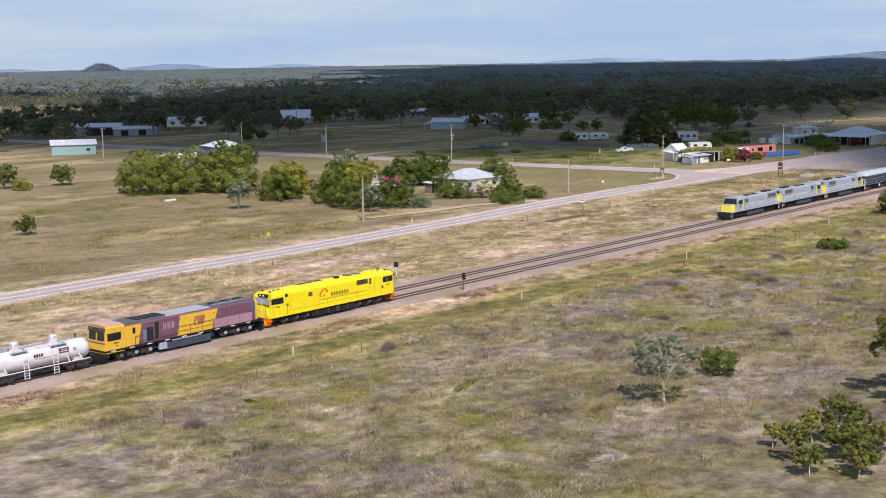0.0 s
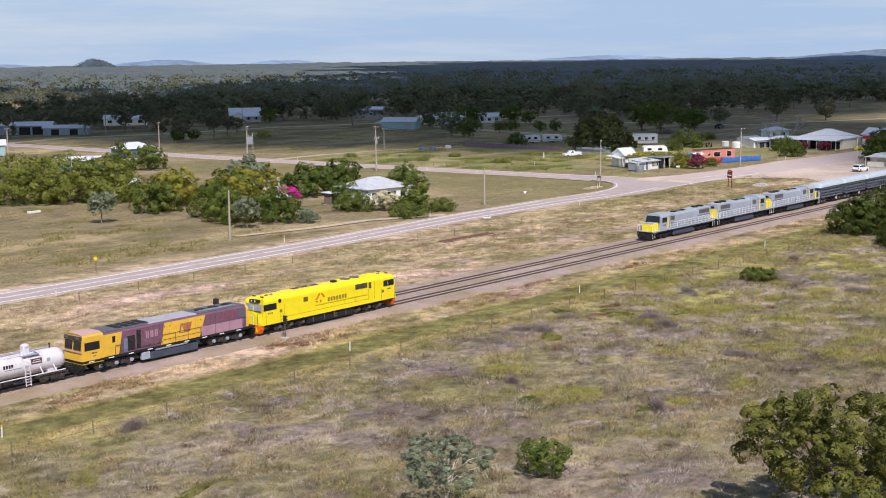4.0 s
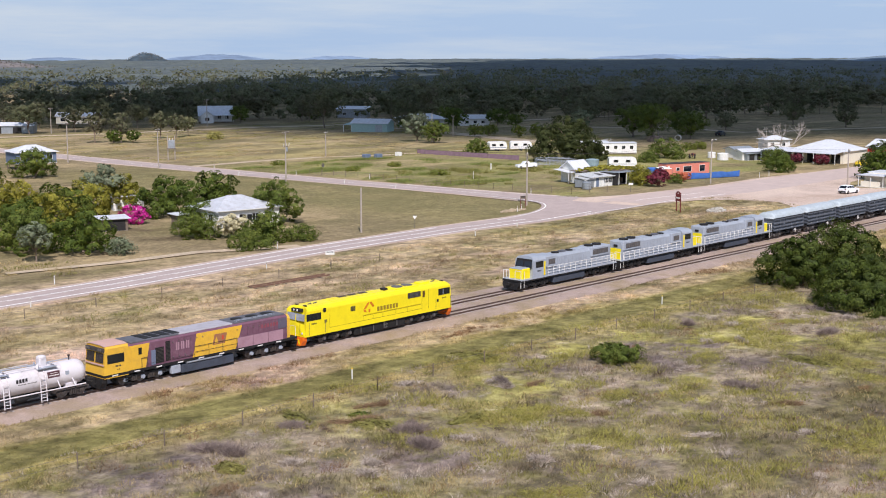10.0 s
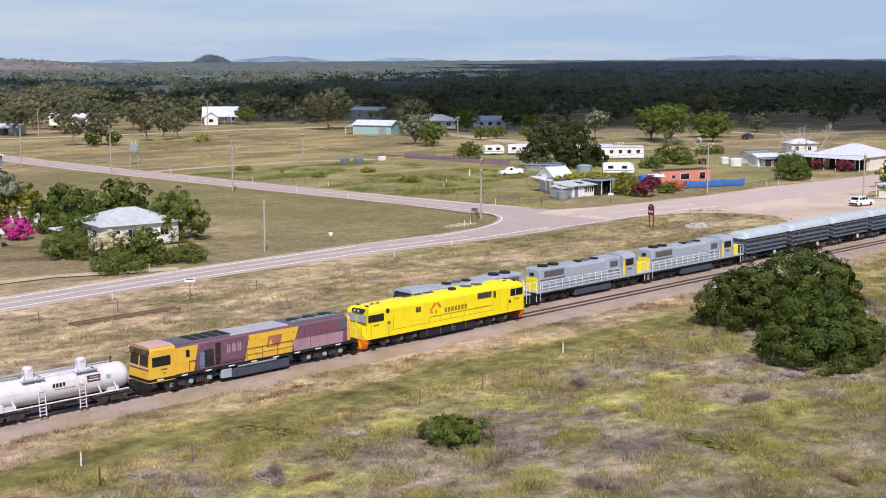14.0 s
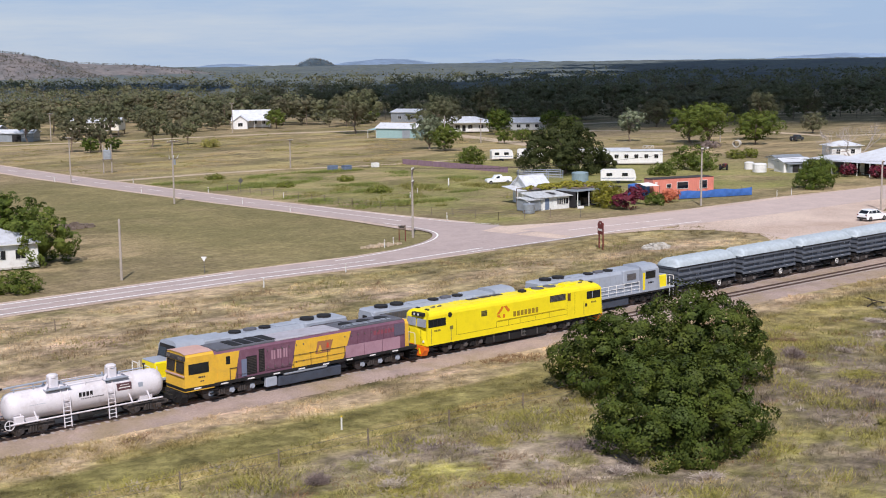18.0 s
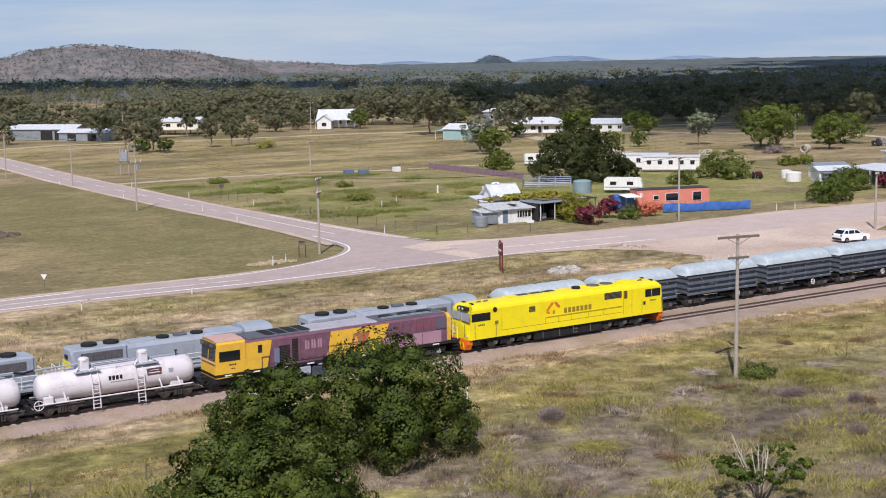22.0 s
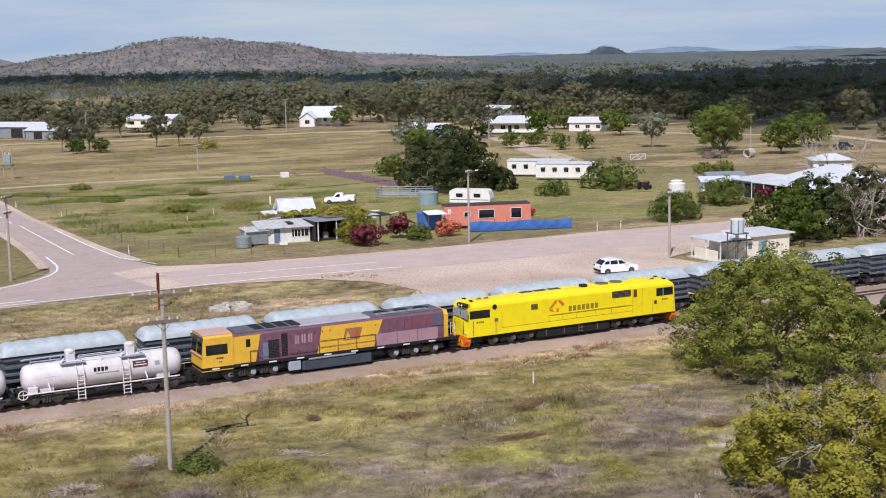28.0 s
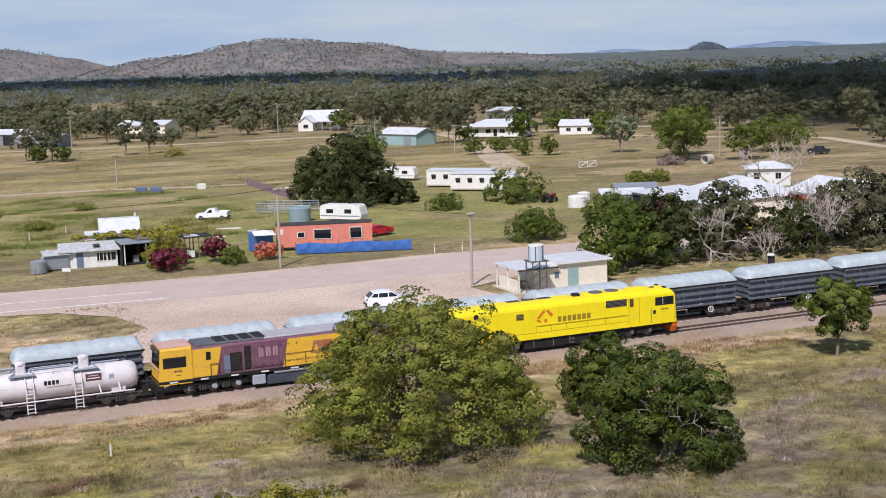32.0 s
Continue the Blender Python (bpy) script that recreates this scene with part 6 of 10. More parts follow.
# a thicket of young gums on pale stems
for k, (x, y, h, r, lf) in enumerate(((-186.5, -69.2, 4.4, 1.7, LEAF_E), (-187.2, -67.4, 2.9, 1.2, LEAF_Y), (-193.1, -68.7, 3.3, 1.3, LEAF_E), (-190.4, -72.2, 3.0, 1.9, LEAF_E), (-190.6, -65.6, 2.2, 1.1, LEAF_Y), (-189.2, -70.4, 2.6, 1.7, LEAF_E), (-183.4, -69.0, 2.7, 1.8, LEAF_D), (-186.4, -72.0, 2.4, 2.0, LEAF_E), (-195.4, -71.0, 2.3, 1.5, LEAF_E), (-193.6, -74.0, 2.6, 1.8, LEAF_E))):
    plant(make_tree("young_gum", "young olive gum with pale thin stems in a thicket", h, r, h * 0.3, 0, lf, 60 + k, 34, 0.2, 200, 0.1, open_=0.3, cover=1.0, bark=PALEBARK, group="thicket of young gums"), x, y, k * 50)

# town trees: kind, label, x, y, height, radius, material
NEAR_VILLAGE = [
    ("fig_tree", "very large dark green fig tree behind the shack", 89.4, 116.0, 12.0, 8.6, LEAF_K),
    ("fig_tree", "dark spreading tree below the large fig", 96.5, 112.0, 4.2, 3.6, LEAF_K),
    ("mango_tree", "rounded green mango tree beside the white house", -42.8, 75.5, 7.6, 4.4, LEAF_M),
    ("garden_tree", "bushy green tree at the house corner", -58.6, 59.5, 4.4, 3.6, LEAF_M),
    ("garden_bush", "bright green low bush by the highway", -64.4, 56.0, 2.3, 3.2, LEAF_M),
    ("garden_bush", "bright green bush at the garden edge", -53.8, 57.0, 2.2, 2.6, LEAF_M),
    ("garden_bush", "clipped dark green bush beside the house", -62.0, 71.5, 3.6, 3.6, LEAF_M),
    ("garden_tree", "dark green tree behind the white house", -54.5, 80.5, 4.6, 3.4, LEAF_D),
    ("mango_tree", "broad dark green tree behind the house", -47.5, 98.0, 7.2, 5.4, LEAF_D),
    ("mango_tree", "broad green tree beside another", -37.5, 98.5, 7.0, 4.8, LEAF_D),
    ("garden_tree", "olive green tree behind the white shed", -47.2, 112.0, 6.4, 4.2, LEAF_Y),
    ("gum_tree", "grey-green gum with pale limbs", -50.5, 113.5, 8.6, 4.6, LEAF_G),
    ("garden_tree", "yellow-olive spreading tree in the garden", -61.0, 104.0, 6.5, 5.2, LEAF_Y),
    ("garden_tree", "tall leafy olive tree beside garden trees", -68.0, 99.0, 7.0, 5.0, LEAF_M),
    ("garden_tree", "rounded olive tree beside garden trees", -75.0, 92.0, 6.6, 5.0, LEAF_Y),
]
VILLAGE = [
    ("garden_tree", "dark green tree beside garden trees", -83.0, 86.5, 6.4, 4.6, LEAF_D),
    ("garden_tree", "olive green tree near the pole", -87.0, 78.0, 6.0, 4.6, LEAF_M),
    ("garden_tree", "dark green tree near the pole", -82.5, 71.0, 6.0, 4.4, LEAF_D),
    ("wattle_tree", "thin grey-green tree with a bare stem", -91.5, 68.5, 5.6, 2.8, LEAF_G),
    ("garden_bush", "pale flowering bush on the lawn", -80.0, 65.5, 2.4, 2.0, LEAF_G),
    ("garden_tree", "olive green tree in the garden", -76.0, 108.0, 6.8, 5.4, LEAF_Y),
    ("garden_tree", "leafy yellow-green tree in the garden", -66.0, 118.0, 6.4, 5.0, LEAF_X),
    ("garden_tree", "green tree by the back fence", -84.0, 102.0, 6.2, 4.6, LEAF_M),
    ("rain_tree", "huge dense green tree clump at the paddock", -88.5, 139.0, 10.4, 7.6, LEAF_O),
    ("rain_tree", "huge dense olive tree clump", -82.5, 133.0, 10.4, 7.6, LEAF_O),
    ("rain_tree", "dense olive tree at the clump's end", -77.0, 126.5, 9.4, 7.0, LEAF_O),
    ("wattle_tree", "small grey-green tree on the lawn", -101.0, 96.0, 6.4, 2.8, LEAF_G),
    ("garden_tree", "tall green tree by the far house", -42.0, 168.2, 9.8, 3.4, LEAF_M),
    ("garden_tree", "green tree by the far house", -22.5, 182.0, 7.4, 4.8, LEAF_M),
    ("shrub", "round green bush in the paddock", -86.1, 176.4, 5.3, 3.6, LEAF_M),
]
ROADSIDE = [
    ("shrub", "round green bush in the paddock", -99.8, 181.0, 6.4, 3.6, LEAF_M),
    ("shrub", "small dark bush in the rough grass", -149.5, 98.0, 3.6, 2.0, LEAF_D),
    ("shrub", "low yellow-green bush on grass", -100.3, 172.9, 2.4, 2.6, LEAF_Y),
    ("hedge_bush", "clipped round dark green bush by the road", 95.2, 59.0, 3.9, 3.4, LEAF_D),
    ("hedge_bush", "round green bush by the sheds", 112.2, 70.0, 3.9, 3.6, LEAF_M),
    ("hedge_bush", "broad green bush beside the white cabins", 112.8, 101.0, 4.4, 5.0, LEAF_M),
    ("hedge_bush", "low green bush on the lawn", 99.5, 98.0, 2.4, 2.8, LEAF_M),
    ("hedge_bush", "green vine bush over the shack", 49.2, 66.0, 4.2, 2.6, LEAF_Y),
    ("hedge_bush", "green shrub by the container", 56.5, 62.3, 2.0, 1.6, LEAF_M),
    ("roadside_tree", "dark roadside tree beside the track", 93.5, 33.5, 7.6, 4.6, LEAF_D),
    ("roadside_tree", "dark grey-green roadside tree", 100.5, 36.0, 8.6, 5.0, LEAF_K),
    ("roadside_tree", "brownish olive roadside tree", 108.0, 34.5, 9.0, 4.8, LEAF_Q),
    ("roadside_tree", "dark green roadside tree", 114.5, 31.5, 6.6, 4.2, LEAF_K),
    ("roadside_tree", "dark green roadside tree", 124.5, 33.0, 9.6, 5.6, LEAF_Q),
    ("roadside_tree", "dark green roadside tree", 133.5, 31.5, 9.0, 5.4, LEAF_K),
]
TOWN_EDGE = [
    ("roadside_tree", "dark tangled roadside tree", 143.5, 29.0, 8.6, 5.2, LEAF_K),
    ("town_tree", "tall rounded bright green tree", 173.0, 146.5, 12.2, 6.4, LEAF_M),
    ("town_tree", "dense green tree behind another", 180.0, 158.0, 11.0, 6.0, LEAF_M),
    ("town_tree", "broad olive green tree by the yard", 200.0, 150.5, 8.0, 6.6, LEAF_M),
    ("town_tree", "leafy green tree by the yard", 183.0, 138.5, 7.6, 4.6, LEAF_M),
    ("gum_tree", "pale grey-green gum tree on the lawn", 175.0, 175.0, 9.5, 4.2, LEAF_G),
    ("town_tree", "tall dark gum on open ground", 252.8, 188.7, 12.0, 5.6, LEAF_F),
    ("town_tree", "dark rounded tree at the paddock edge", 263.0, 279.0, 9.6, 6.6, LEAF_F),
    ("town_tree", "dark olive tree at the paddock edge", 236.0, 219.0, 9.4, 6.0, LEAF_F),
    ("gum_tree", "tall half-bare gum in the clearing", 224.0, 287.0, 14.0, 6.0, LEAF_F),
    ("town_tree", "dark rounded tree by the far house", 178.0, 233.0, 8.0, 4.6, LEAF_D),
    ("town_tree", "green tree beside the homestead", 201.2, 257.0, 7.2, 4.5, LEAF_M),
    ("town_tree", "olive tree in the homestead garden", 195.7, 219.4, 5.6, 3.6, LEAF_M),
    ("town_tree", "dark green garden tree by the far house", 205.0, 236.0, 6.2, 4.6, LEAF_D),
    ("town_tree", "small tree in a row on the verge", 149.0, 198.5, 4.2, 2.8, LEAF_M),
]
PADDOCK = [
    ("town_tree", "small tree in a row on the verge", 155.0, 197.5, 4.0, 2.8, LEAF_M),
    ("town_tree", "small tree in a row on the verge", 155.0, 185.0, 4.2, 2.4, LEAF_M),
    ("town_tree", "small tree in a row on the verge", 160.0, 182.0, 4.6, 2.4, LEAF_M),
    ("town_tree", "green tree beside the aqua shed", 119.5, 189.0, 7.0, 4.4, LEAF_M),
    ("town_tree", "grey-green tree beside the pole", 122.0, 199.0, 9.6, 4.4, LEAF_G),
    ("gum_tree", "large spreading olive gum in the paddock", 157.0, 278.5, 15.0, 9.0, LEAF_F),
    ("gum_tree", "olive gum beside the aqua shed", 160.7, 240.0, 12.0, 6.4, LEAF_F),
    ("town_tree", "round green bush by the homestead", 168.2, 248.0, 3.7, 3.0, LEAF_M),
    ("town_tree", "bright green bush below the gums", 202.0, 332.0, 5.4, 5.2, LEAF_M),
    ("town_tree", "green tree before the white house", 160.5, 331.0, 7.6, 4.2, LEAF_M),
    ("gum_tree", "slender dark gum at the road corner", 61.4, 269.0, 10.3, 4.2, LEAF_F),
    ("gum_tree", "slender olive gum at the road corner", 56.0, 275.0, 9.6, 4.0, LEAF_F),
    ("town_tree", "dark bush below the gums", 58.0, 268.0, 4.2, 3.0, LEAF_D),
    ("town_tree", "dark bush below the gums", 64.0, 266.0, 4.0, 2.4, LEAF_D),
    ("gum_tree", "young gum beside the road", 81.4, 276.0, 10.3, 3.8, LEAF_F),
]
FAR_FARMS = [
    ("gum_tree", "young gum beside the road", 88.0, 276.0, 8.6, 3.4, LEAF_F),
    ("gum_tree", "young gum beside the road", 94.5, 278.0, 7.0, 3.2, LEAF_F),
    ("gum_tree", "brownish gum before the farm sheds", 69.0, 334.0, 11.3, 5.8, LEAF_F),
    ("gum_tree", "olive gum by the farmhouse", 86.0, 332.0, 10.5, 5.4, LEAF_F),
    ("gum_tree", "olive gum by the farmhouse", 99.0, 336.0, 11.5, 5.2, LEAF_F),
    ("gum_tree", "olive gum by the farmhouse", 114.0, 334.0, 10.0, 5.4, LEAF_F),
    ("town_tree", "rounded tree by the farm lane", 131.0, 338.0, 6.2, 4.6, LEAF_F),
    ("town_tree", "rounded tree by the farm lane", 142.0, 342.0, 6.8, 4.4, LEAF_F),
    ("garden_bush", "round green bush behind the fig tree", 94.0, 150.0, 4.3, 3.4, LEAF_M),
    ("garden_bush", "low olive bush in the rough grass", 142.4, 113.3, 1.8, 2.4, LEAF_O),
    ("garden_bush", "low olive bush in the rough grass", 146.0, 112.0, 2.2, 2.0, LEAF_O),
    ("garden_bush", "small yellow-green bush in the paddock", 91.1, 259.9, 2.2, 2.8, LEAF_B),
    ("garden_bush", "low dark bush on the green common", 35.2, 137.6, 0.9, 1.8, LEAF_O),
    ("garden_bush", "low dark bush on the green common", 40.3, 114.2, 1.0, 2.2, LEAF_O),
    ("garden_bush", "low dark bush on the green common", 50.5, 138.9, 0.8, 1.8, LEAF_O),
]
COMMON = [
    ("garden_bush", "low green bush beside the side road", 35.7, 164.9, 0.8, 2.0, LEAF_O),
    ("garden_bush", "low reddish bush below the green tree", 166.0, 140.0, 1.8, 2.6, LEAF_P),
    ("town_tree", "dense dark green bush by the sheds", 43.7, 372.0, 7.0, 5.4, LEAF_D),
    ("gum_tree", "olive gum beside the side road", 34.0, 345.0, 10.0, 5.0, LEAF_F),
    ("gum_tree", "olive gum behind the raised house", 2.0, 300.0, 10.0, 5.0, LEAF_F),
    ("gum_tree", "olive gum behind the garage", -22.0, 305.0, 11.0, 5.6, LEAF_F),
    ("gum_tree", "olive gum behind the white house", 176.0, 350.0, 11.0, 6.0, LEAF_F),
    ("gum_tree", "olive gum beside the dirt road", 185.0, 322.0, 10.0, 5.4, LEAF_F),
    ("town_tree", "lone dark olive tree on the far paddock", 276.0, 153.0, 8.6, 5.0, LEAF_F),
    ("town_tree", "lone dark olive tree on the far paddock", 270.0, 129.0, 9.4, 4.6, LEAF_F),
    ("town_tree", "lone grey-green tree on the far paddock", 232.0, 155.0, 6.2, 3.8, LEAF_F),
    ("gum_tree", "tall dark gum on the far paddock", 291.0, 199.0, 11.0, 5.2, LEAF_F),
    ("gum_tree", "tall dark gum on the far paddock", 320.0, 176.0, 12.0, 5.6, LEAF_F),
    ("gum_tree", "olive gum beside the dirt road", 214.0, 300.0, 10.0, 5.4, LEAF_F),
]
TOWN = NEAR_VILLAGE + VILLAGE + ROADSIDE + TOWN_EDGE + PADDOCK + FAR_FARMS + COMMON
for k, (nm, lab, x, y, h, r, mt) in enumerate(TOWN):
    far, big, gum = y > 90, r > 6, nm in ("gum_tree", "wattle_tree")
    low = 0.05 if nm == "fig_tree" or h < r * 1.25 else h * (0.2 if gum else 0.08)
    n1 = 40 if gum else 22 if far else 30
    if big:
        n1 += 62 if nm in ("fig_tree", "rain_tree") else 12
    t = make_tree(nm, lab, h, r, low, 0, mt, 100 + k, n1, (0.22 if nm == "fig_tree" else 0.27) if nm in ("fig_tree", "rain_tree") else 0.22 if gum else 0.3, 72 if far else 120, (0.19 if h < 2.5 else 0.42 if y > 200 else 0.27) if far else 0.27 if nm == "roadside_tree" else 0.17 if nm in ("hedge_bush", "garden_bush") else 0.22, 0.3 if gum else 0.0, 0.8, category="shrub" if "bush" in lab or nm == "shrub" else "tree", cover=0.85 if gum else 1.7 if nm in ("rain_tree", "fig_tree") else 1.2 if x < 0 and y < 140 else 1.0 if far else 1.3, dome=nm in ("fig_tree", "hedge_bush", "rain_tree", "garden_bush", "garden_tree", "mango_tree", "roadside_tree"))
    plant(t, x, y)

MAGENTA = mat("bougainvillea_magenta", lin(190, 36, 136), 0.6, var=0.2, island=0.5)
CRIMSON = mat("bougainvillea_crimson", lin(96, 22, 40), 0.6, var=0.3, island=0.5)
CORAL = mat("coral_flowers", lin(180, 96, 66), 0.6, var=0.3, island=0.5)
for nm, lab, x, y, h, r, mt, sd in (("bougainvillea", "bright magenta bougainvillea bush", -58.4, 92.5, 2.8, 2.1, MAGENTA, 1), ("bougainvillea", "deep crimson bougainvillea bush", 48.8, 61.6, 2.3, 2.3, CRIMSON, 2), ("bougainvillea", "dark crimson leafed shrub", 55.2, 65.2, 3.2, 1.6, CRIMSON, 3), ("flowering_shrub", "coral flowering shrub against the container", 61.2, 63.2, 1.7, 1.7, CORAL, 4), ("bougainvillea", "crimson bush before the verandah", 118.2, 67.2, 2.4, 1.6, CRIMSON, 5), ("bougainvillea", "crimson bush before the verandah", 118.6, 60.6, 2.2, 2.0, CRIMSON, 6), ("flowering_shrub", "cream flowering frangipani by the house", -58.8, 66.5, 3.6, 2.4, mat("cream_flowers", lin(186, 176, 138), 0.6, var=0.3, island=0.5), 7)):
    plant(make_tree(nm, lab, h, r, 0.2, 0, mt, 300 + sd, 20, 0.36, 110, 0.22, category="shrub"), x, y)


def bare_tree(name, label, x, y, h, r, seed, flat=0.55):
    """A leafless grey tree of forking branches."""
    rng = np.random.RandomState(seed)
    t = thing(name, label, "tree")
    tw = B()

    def grow(p, d, L, w, depth):
        q = p + d * L
        tw.cyl(p, q, w, 5, w * 0.6, False)
        if depth == 0:
            return
        for _ in range(3):
            e = (d + Vector(rng.normal(size=3)) * 0.5 + Vector((0, 0, 0.12))).normalized()
            grow(q, e, L * rng.uniform(0.6, 0.8), w * 0.6, depth - 1)
    for k in range(4):
        a = 2 * math.pi * k / 4 + rng.uniform(0, 1)
        grow(Vector((0, 0, -0.05)), Vector((math.cos(a) * flat, math.sin(a) * flat, 1)).normalized(), h * (0.3 if flat < 1 else 0.36), h * (0.011 if name == "bare_shrub" else 0.018), 4)
    part("branch", tw, mat("bare_twigs", lin(178, 166, 156), 0.9, var=0.2), t)
    plant(t, x, y)


bare_tree("bare_tree", "leafless grey tree with fine twigs", 121.0, 38.5, 9.5, 5, 5)
bare_tree("bare_tree", "leafless grey poinciana by the store", 155.0, 91.0, 10.0, 6, 6, 1.5)
bare_tree("bare_shrub", "leafless grey shrub at the trackside", 108.0, 27.0, 5.0, 3, 8)
bare_tree("bare_tree", "bare grey twigs among the roadside trees", 103.5, 31.5, 8.6, 4, 15)
bare_tree("bare_tree", "bare grey twigs among the roadside trees", 116.5, 29.5, 9.4, 4, 16)
bare_tree("bare_shrub", "bleached bare twigs rising from the yellow tree", 32.0, -40.8, 8.3, 3, 9)
bare_tree("bare_shrub", "bare grey twigs in the dark tree", 60.4, -28.8, 7.6, 3, 12)


def half_dead_shrub(x, y, h, r, seed):
    """Stems spreading like a bowl, leaves on the rim and bare bleached branches in the middle."""
    rng = np.random.RandomState(seed)
    t = thing("half_dead_shrub", "half-dead green shrub with bare white branches in the field", "shrub")
    a = np.arange(26) * 2.39996
    q = r * np.sqrt(rng.uniform(0.12, 1.0, 26))
    C = np.stack([q * np.cos(a), q * np.sin(a), h * (0.32 + 0.36 * q / r)], 1)
    V, F = leaf_cloud(C, rng.uniform(0.35, 0.6, 26), 170, 0.085, rng, squash=0.6, minors=8)
    part("foliage", quad_mesh("foliage", V, F, LEAF_D), LEAF_D, t)
    stem, twig = B(), B()
    for c in C[::2]:
        m = Vector((c[0] * 0.3, c[1] * 0.3, c[2] * 0.55))
        stem.cyl((c[0] * 0.05, c[1] * 0.05, -0.05), m, 0.06, 6, 0.045)
        stem.cyl(m, c, 0.045, 5, 0.02)
    for k in range(12):
        w = Vector((rng.normal() * 0.55 * r * 0.5, rng.normal() * 0.55 * r * 0.5, h * rng.uniform(0.62, 1.0)))
        m = w * 0.6 + Vector((0, 0, 0.1))
        twig.cyl(w * 0.25, m, 0.03, 5, 0.024)
        twig.cyl(m, w, 0.024, 5, 0.012)
        for _ in range(3):
            twig.cyl(m.lerp(w, rng.uniform(0.2, 0.8)), w + Vector(rng.normal(size=3)) * 0.3, 0.014, 4, 0.006)
    part("stem", stem, BARK, t)
    part("bare_branch", twig, PALEBARK, t, "bleached bare branches")
    plant(t, x, y)


half_dead_shrub(-20.2, -40.6, 4.0, 3.0, 41)




def woods():
    """The woodland: thousands of trees, each a trunk and a lobed crown of leaf clumps."""
    rng = np.random.RandomState(3)

    def template(lobes, minors, leaves, lift, inner):
        u = rng.uniform(0, 1, lobes)
        a = rng.uniform(0, 6.283, lobes)
        rr = np.sqrt(rng.uniform(0.02, 1, lobes)) * 0.36
        low = rng.choice([0.27, 0.1])
        C = np.stack([rr * np.cos(a), rr * np.sin(a), low + (0.88 - low) * np.sqrt(u) * (1 - rr * 0.6)], 1)
        R = rng.uniform(0.1, 0.2, lobes)
        own = np.repeat(np.arange(lobes), minors)
        d = rng.normal(size=(len(own), 3))
        d[:, 2] += 0.4
        d /= np.linalg.norm(d, axis=1)[:, None]
        K = C[own] + d * R[own][:, None] * 0.75
        KR = R[own] * 0.45
        o2 = np.repeat(np.arange(len(K)), leaves)
        e = rng.normal(size=(len(o2), 3)) + d[o2] * 0.9
        e /= np.linalg.norm(e, axis=1)[:, None]
        P = K[o2] + e * KR[o2][:, None]
        lump = (OCT[None] * (R[:, None, None] * inner) * rng.uniform(0.8, 1.2, (lobes, 6, 1)) * np.array([1, 1, 0.85]) + C[:, None]).reshape(-1, 3)
        Nn = e * 0.7 + d[o2] * 0.5 + np.array([0, 0, lift])
        return P, Nn, lump
    belts = ((290, 450, 8.8, (16, 5, 7), 0.026), (450, 700, 10.6, (13, 4, 4), 0.036), (700, 1100, 14.0, (10, 3, 2), 0.055), (1100, 1800, 26.0, (7, 2, 2), 0.08), (1800, 4200, 90.0, (6, 1, 2), 0.08))
    V, TV, LV, LF = [], [], [], []
    lo = 0
    for r0, r1, sp, shape, leaf in belts:
        temps = [template(*shape, 0.2 if r0 < 400 else 0.3 if r0 < 1000 else 0.8, 0.6 if r0 < 400 else 0.68) for _ in range(7)]
        a0, a1 = radians(12), radians(104)
        n = int(0.5 * (a1 - a0) * (r1 ** 2 - r0 ** 2) / sp ** 2)
        rr = np.sqrt(rng.uniform(r0 ** 2, r1 ** 2, n))
        aa = rng.uniform(a0, a1, n)
        X, Y = -60 + rr * np.cos(aa), -95 + rr * np.sin(aa)
        w = np.array([noise.noise((x * 0.012, y * 0.012, 1.7)) for x, y in zip(X, Y)])
        edge = np.where(X < 40, 350, np.where(X < 150, 342, np.where(X < 250, 338 - (X - 150) * 1.15, 223 - (X - 250) * 0.45)))
        ok = (Y > edge + w * 34) & (w > -0.36)
        ok &= ~((np.abs(X - 21.5) < 8) & (Y < 520))
        ok &= ~((np.hypot(X - 156, Y - 338) < 17) | (np.hypot(X - 100, Y - 348) < 14) | (np.hypot(X - 60, Y - 354) < 19) | (np.hypot(X - 218, Y - 327) < 14))
        X, Y = X[ok], Y[ok]
        big = 1.0 if sp < 20 else 1.25 if sp < 30 else 1.6
        for x, y in zip(X, Y):
            h = rng.uniform(5.5, 10.5) if rng.rand() < 0.8 else rng.uniform(10.0, 13.5)
            if sp < 12 and rng.rand() < 0.32:
                h *= 0.45
            wd = h * rng.uniform(1.0, 1.7) * big
            P, Nn, lump = temps[rng.randint(7)]
            a = rng.uniform(0, 6.28)
            rot = np.array([[math.cos(a), -math.sin(a), 0], [math.sin(a), math.cos(a), 0], [0, 0, 1]])
            Q = (P @ rot.T) * np.array([wd, wd, h]) + np.array([x, y, gz(x, y)])
            v, _ = leaf_quads(Q, Nn @ rot.T, leaf * h * big, rng)
            V.append(v)
            if sp < 12:
                w = (lump @ rot.T) * np.array([wd, wd, h]) + np.array([x, y, gz(x, y)])
                LV.append(w)
                LF.append((np.arange(len(w) // 6)[:, None, None] * 6 + OCF[None]).reshape(-1, 3) + lo)
                lo += len(w)
            if sp < 20:
                z0 = gz(x, y)
                q = 0.016 * h
                TV.append(np.array([(x - q, y, z0 - 0.2), (x + q, y, z0 - 0.2), (x + q * 0.5, y, z0 + h * 0.7), (x - q * 0.5, y, z0 + h * 0.7), (x, y - q, z0 - 0.2), (x, y + q, z0 - 0.2), (x, y + q * 0.5, z0 + h * 0.7), (x, y - q * 0.5, z0 + h * 0.7)]))
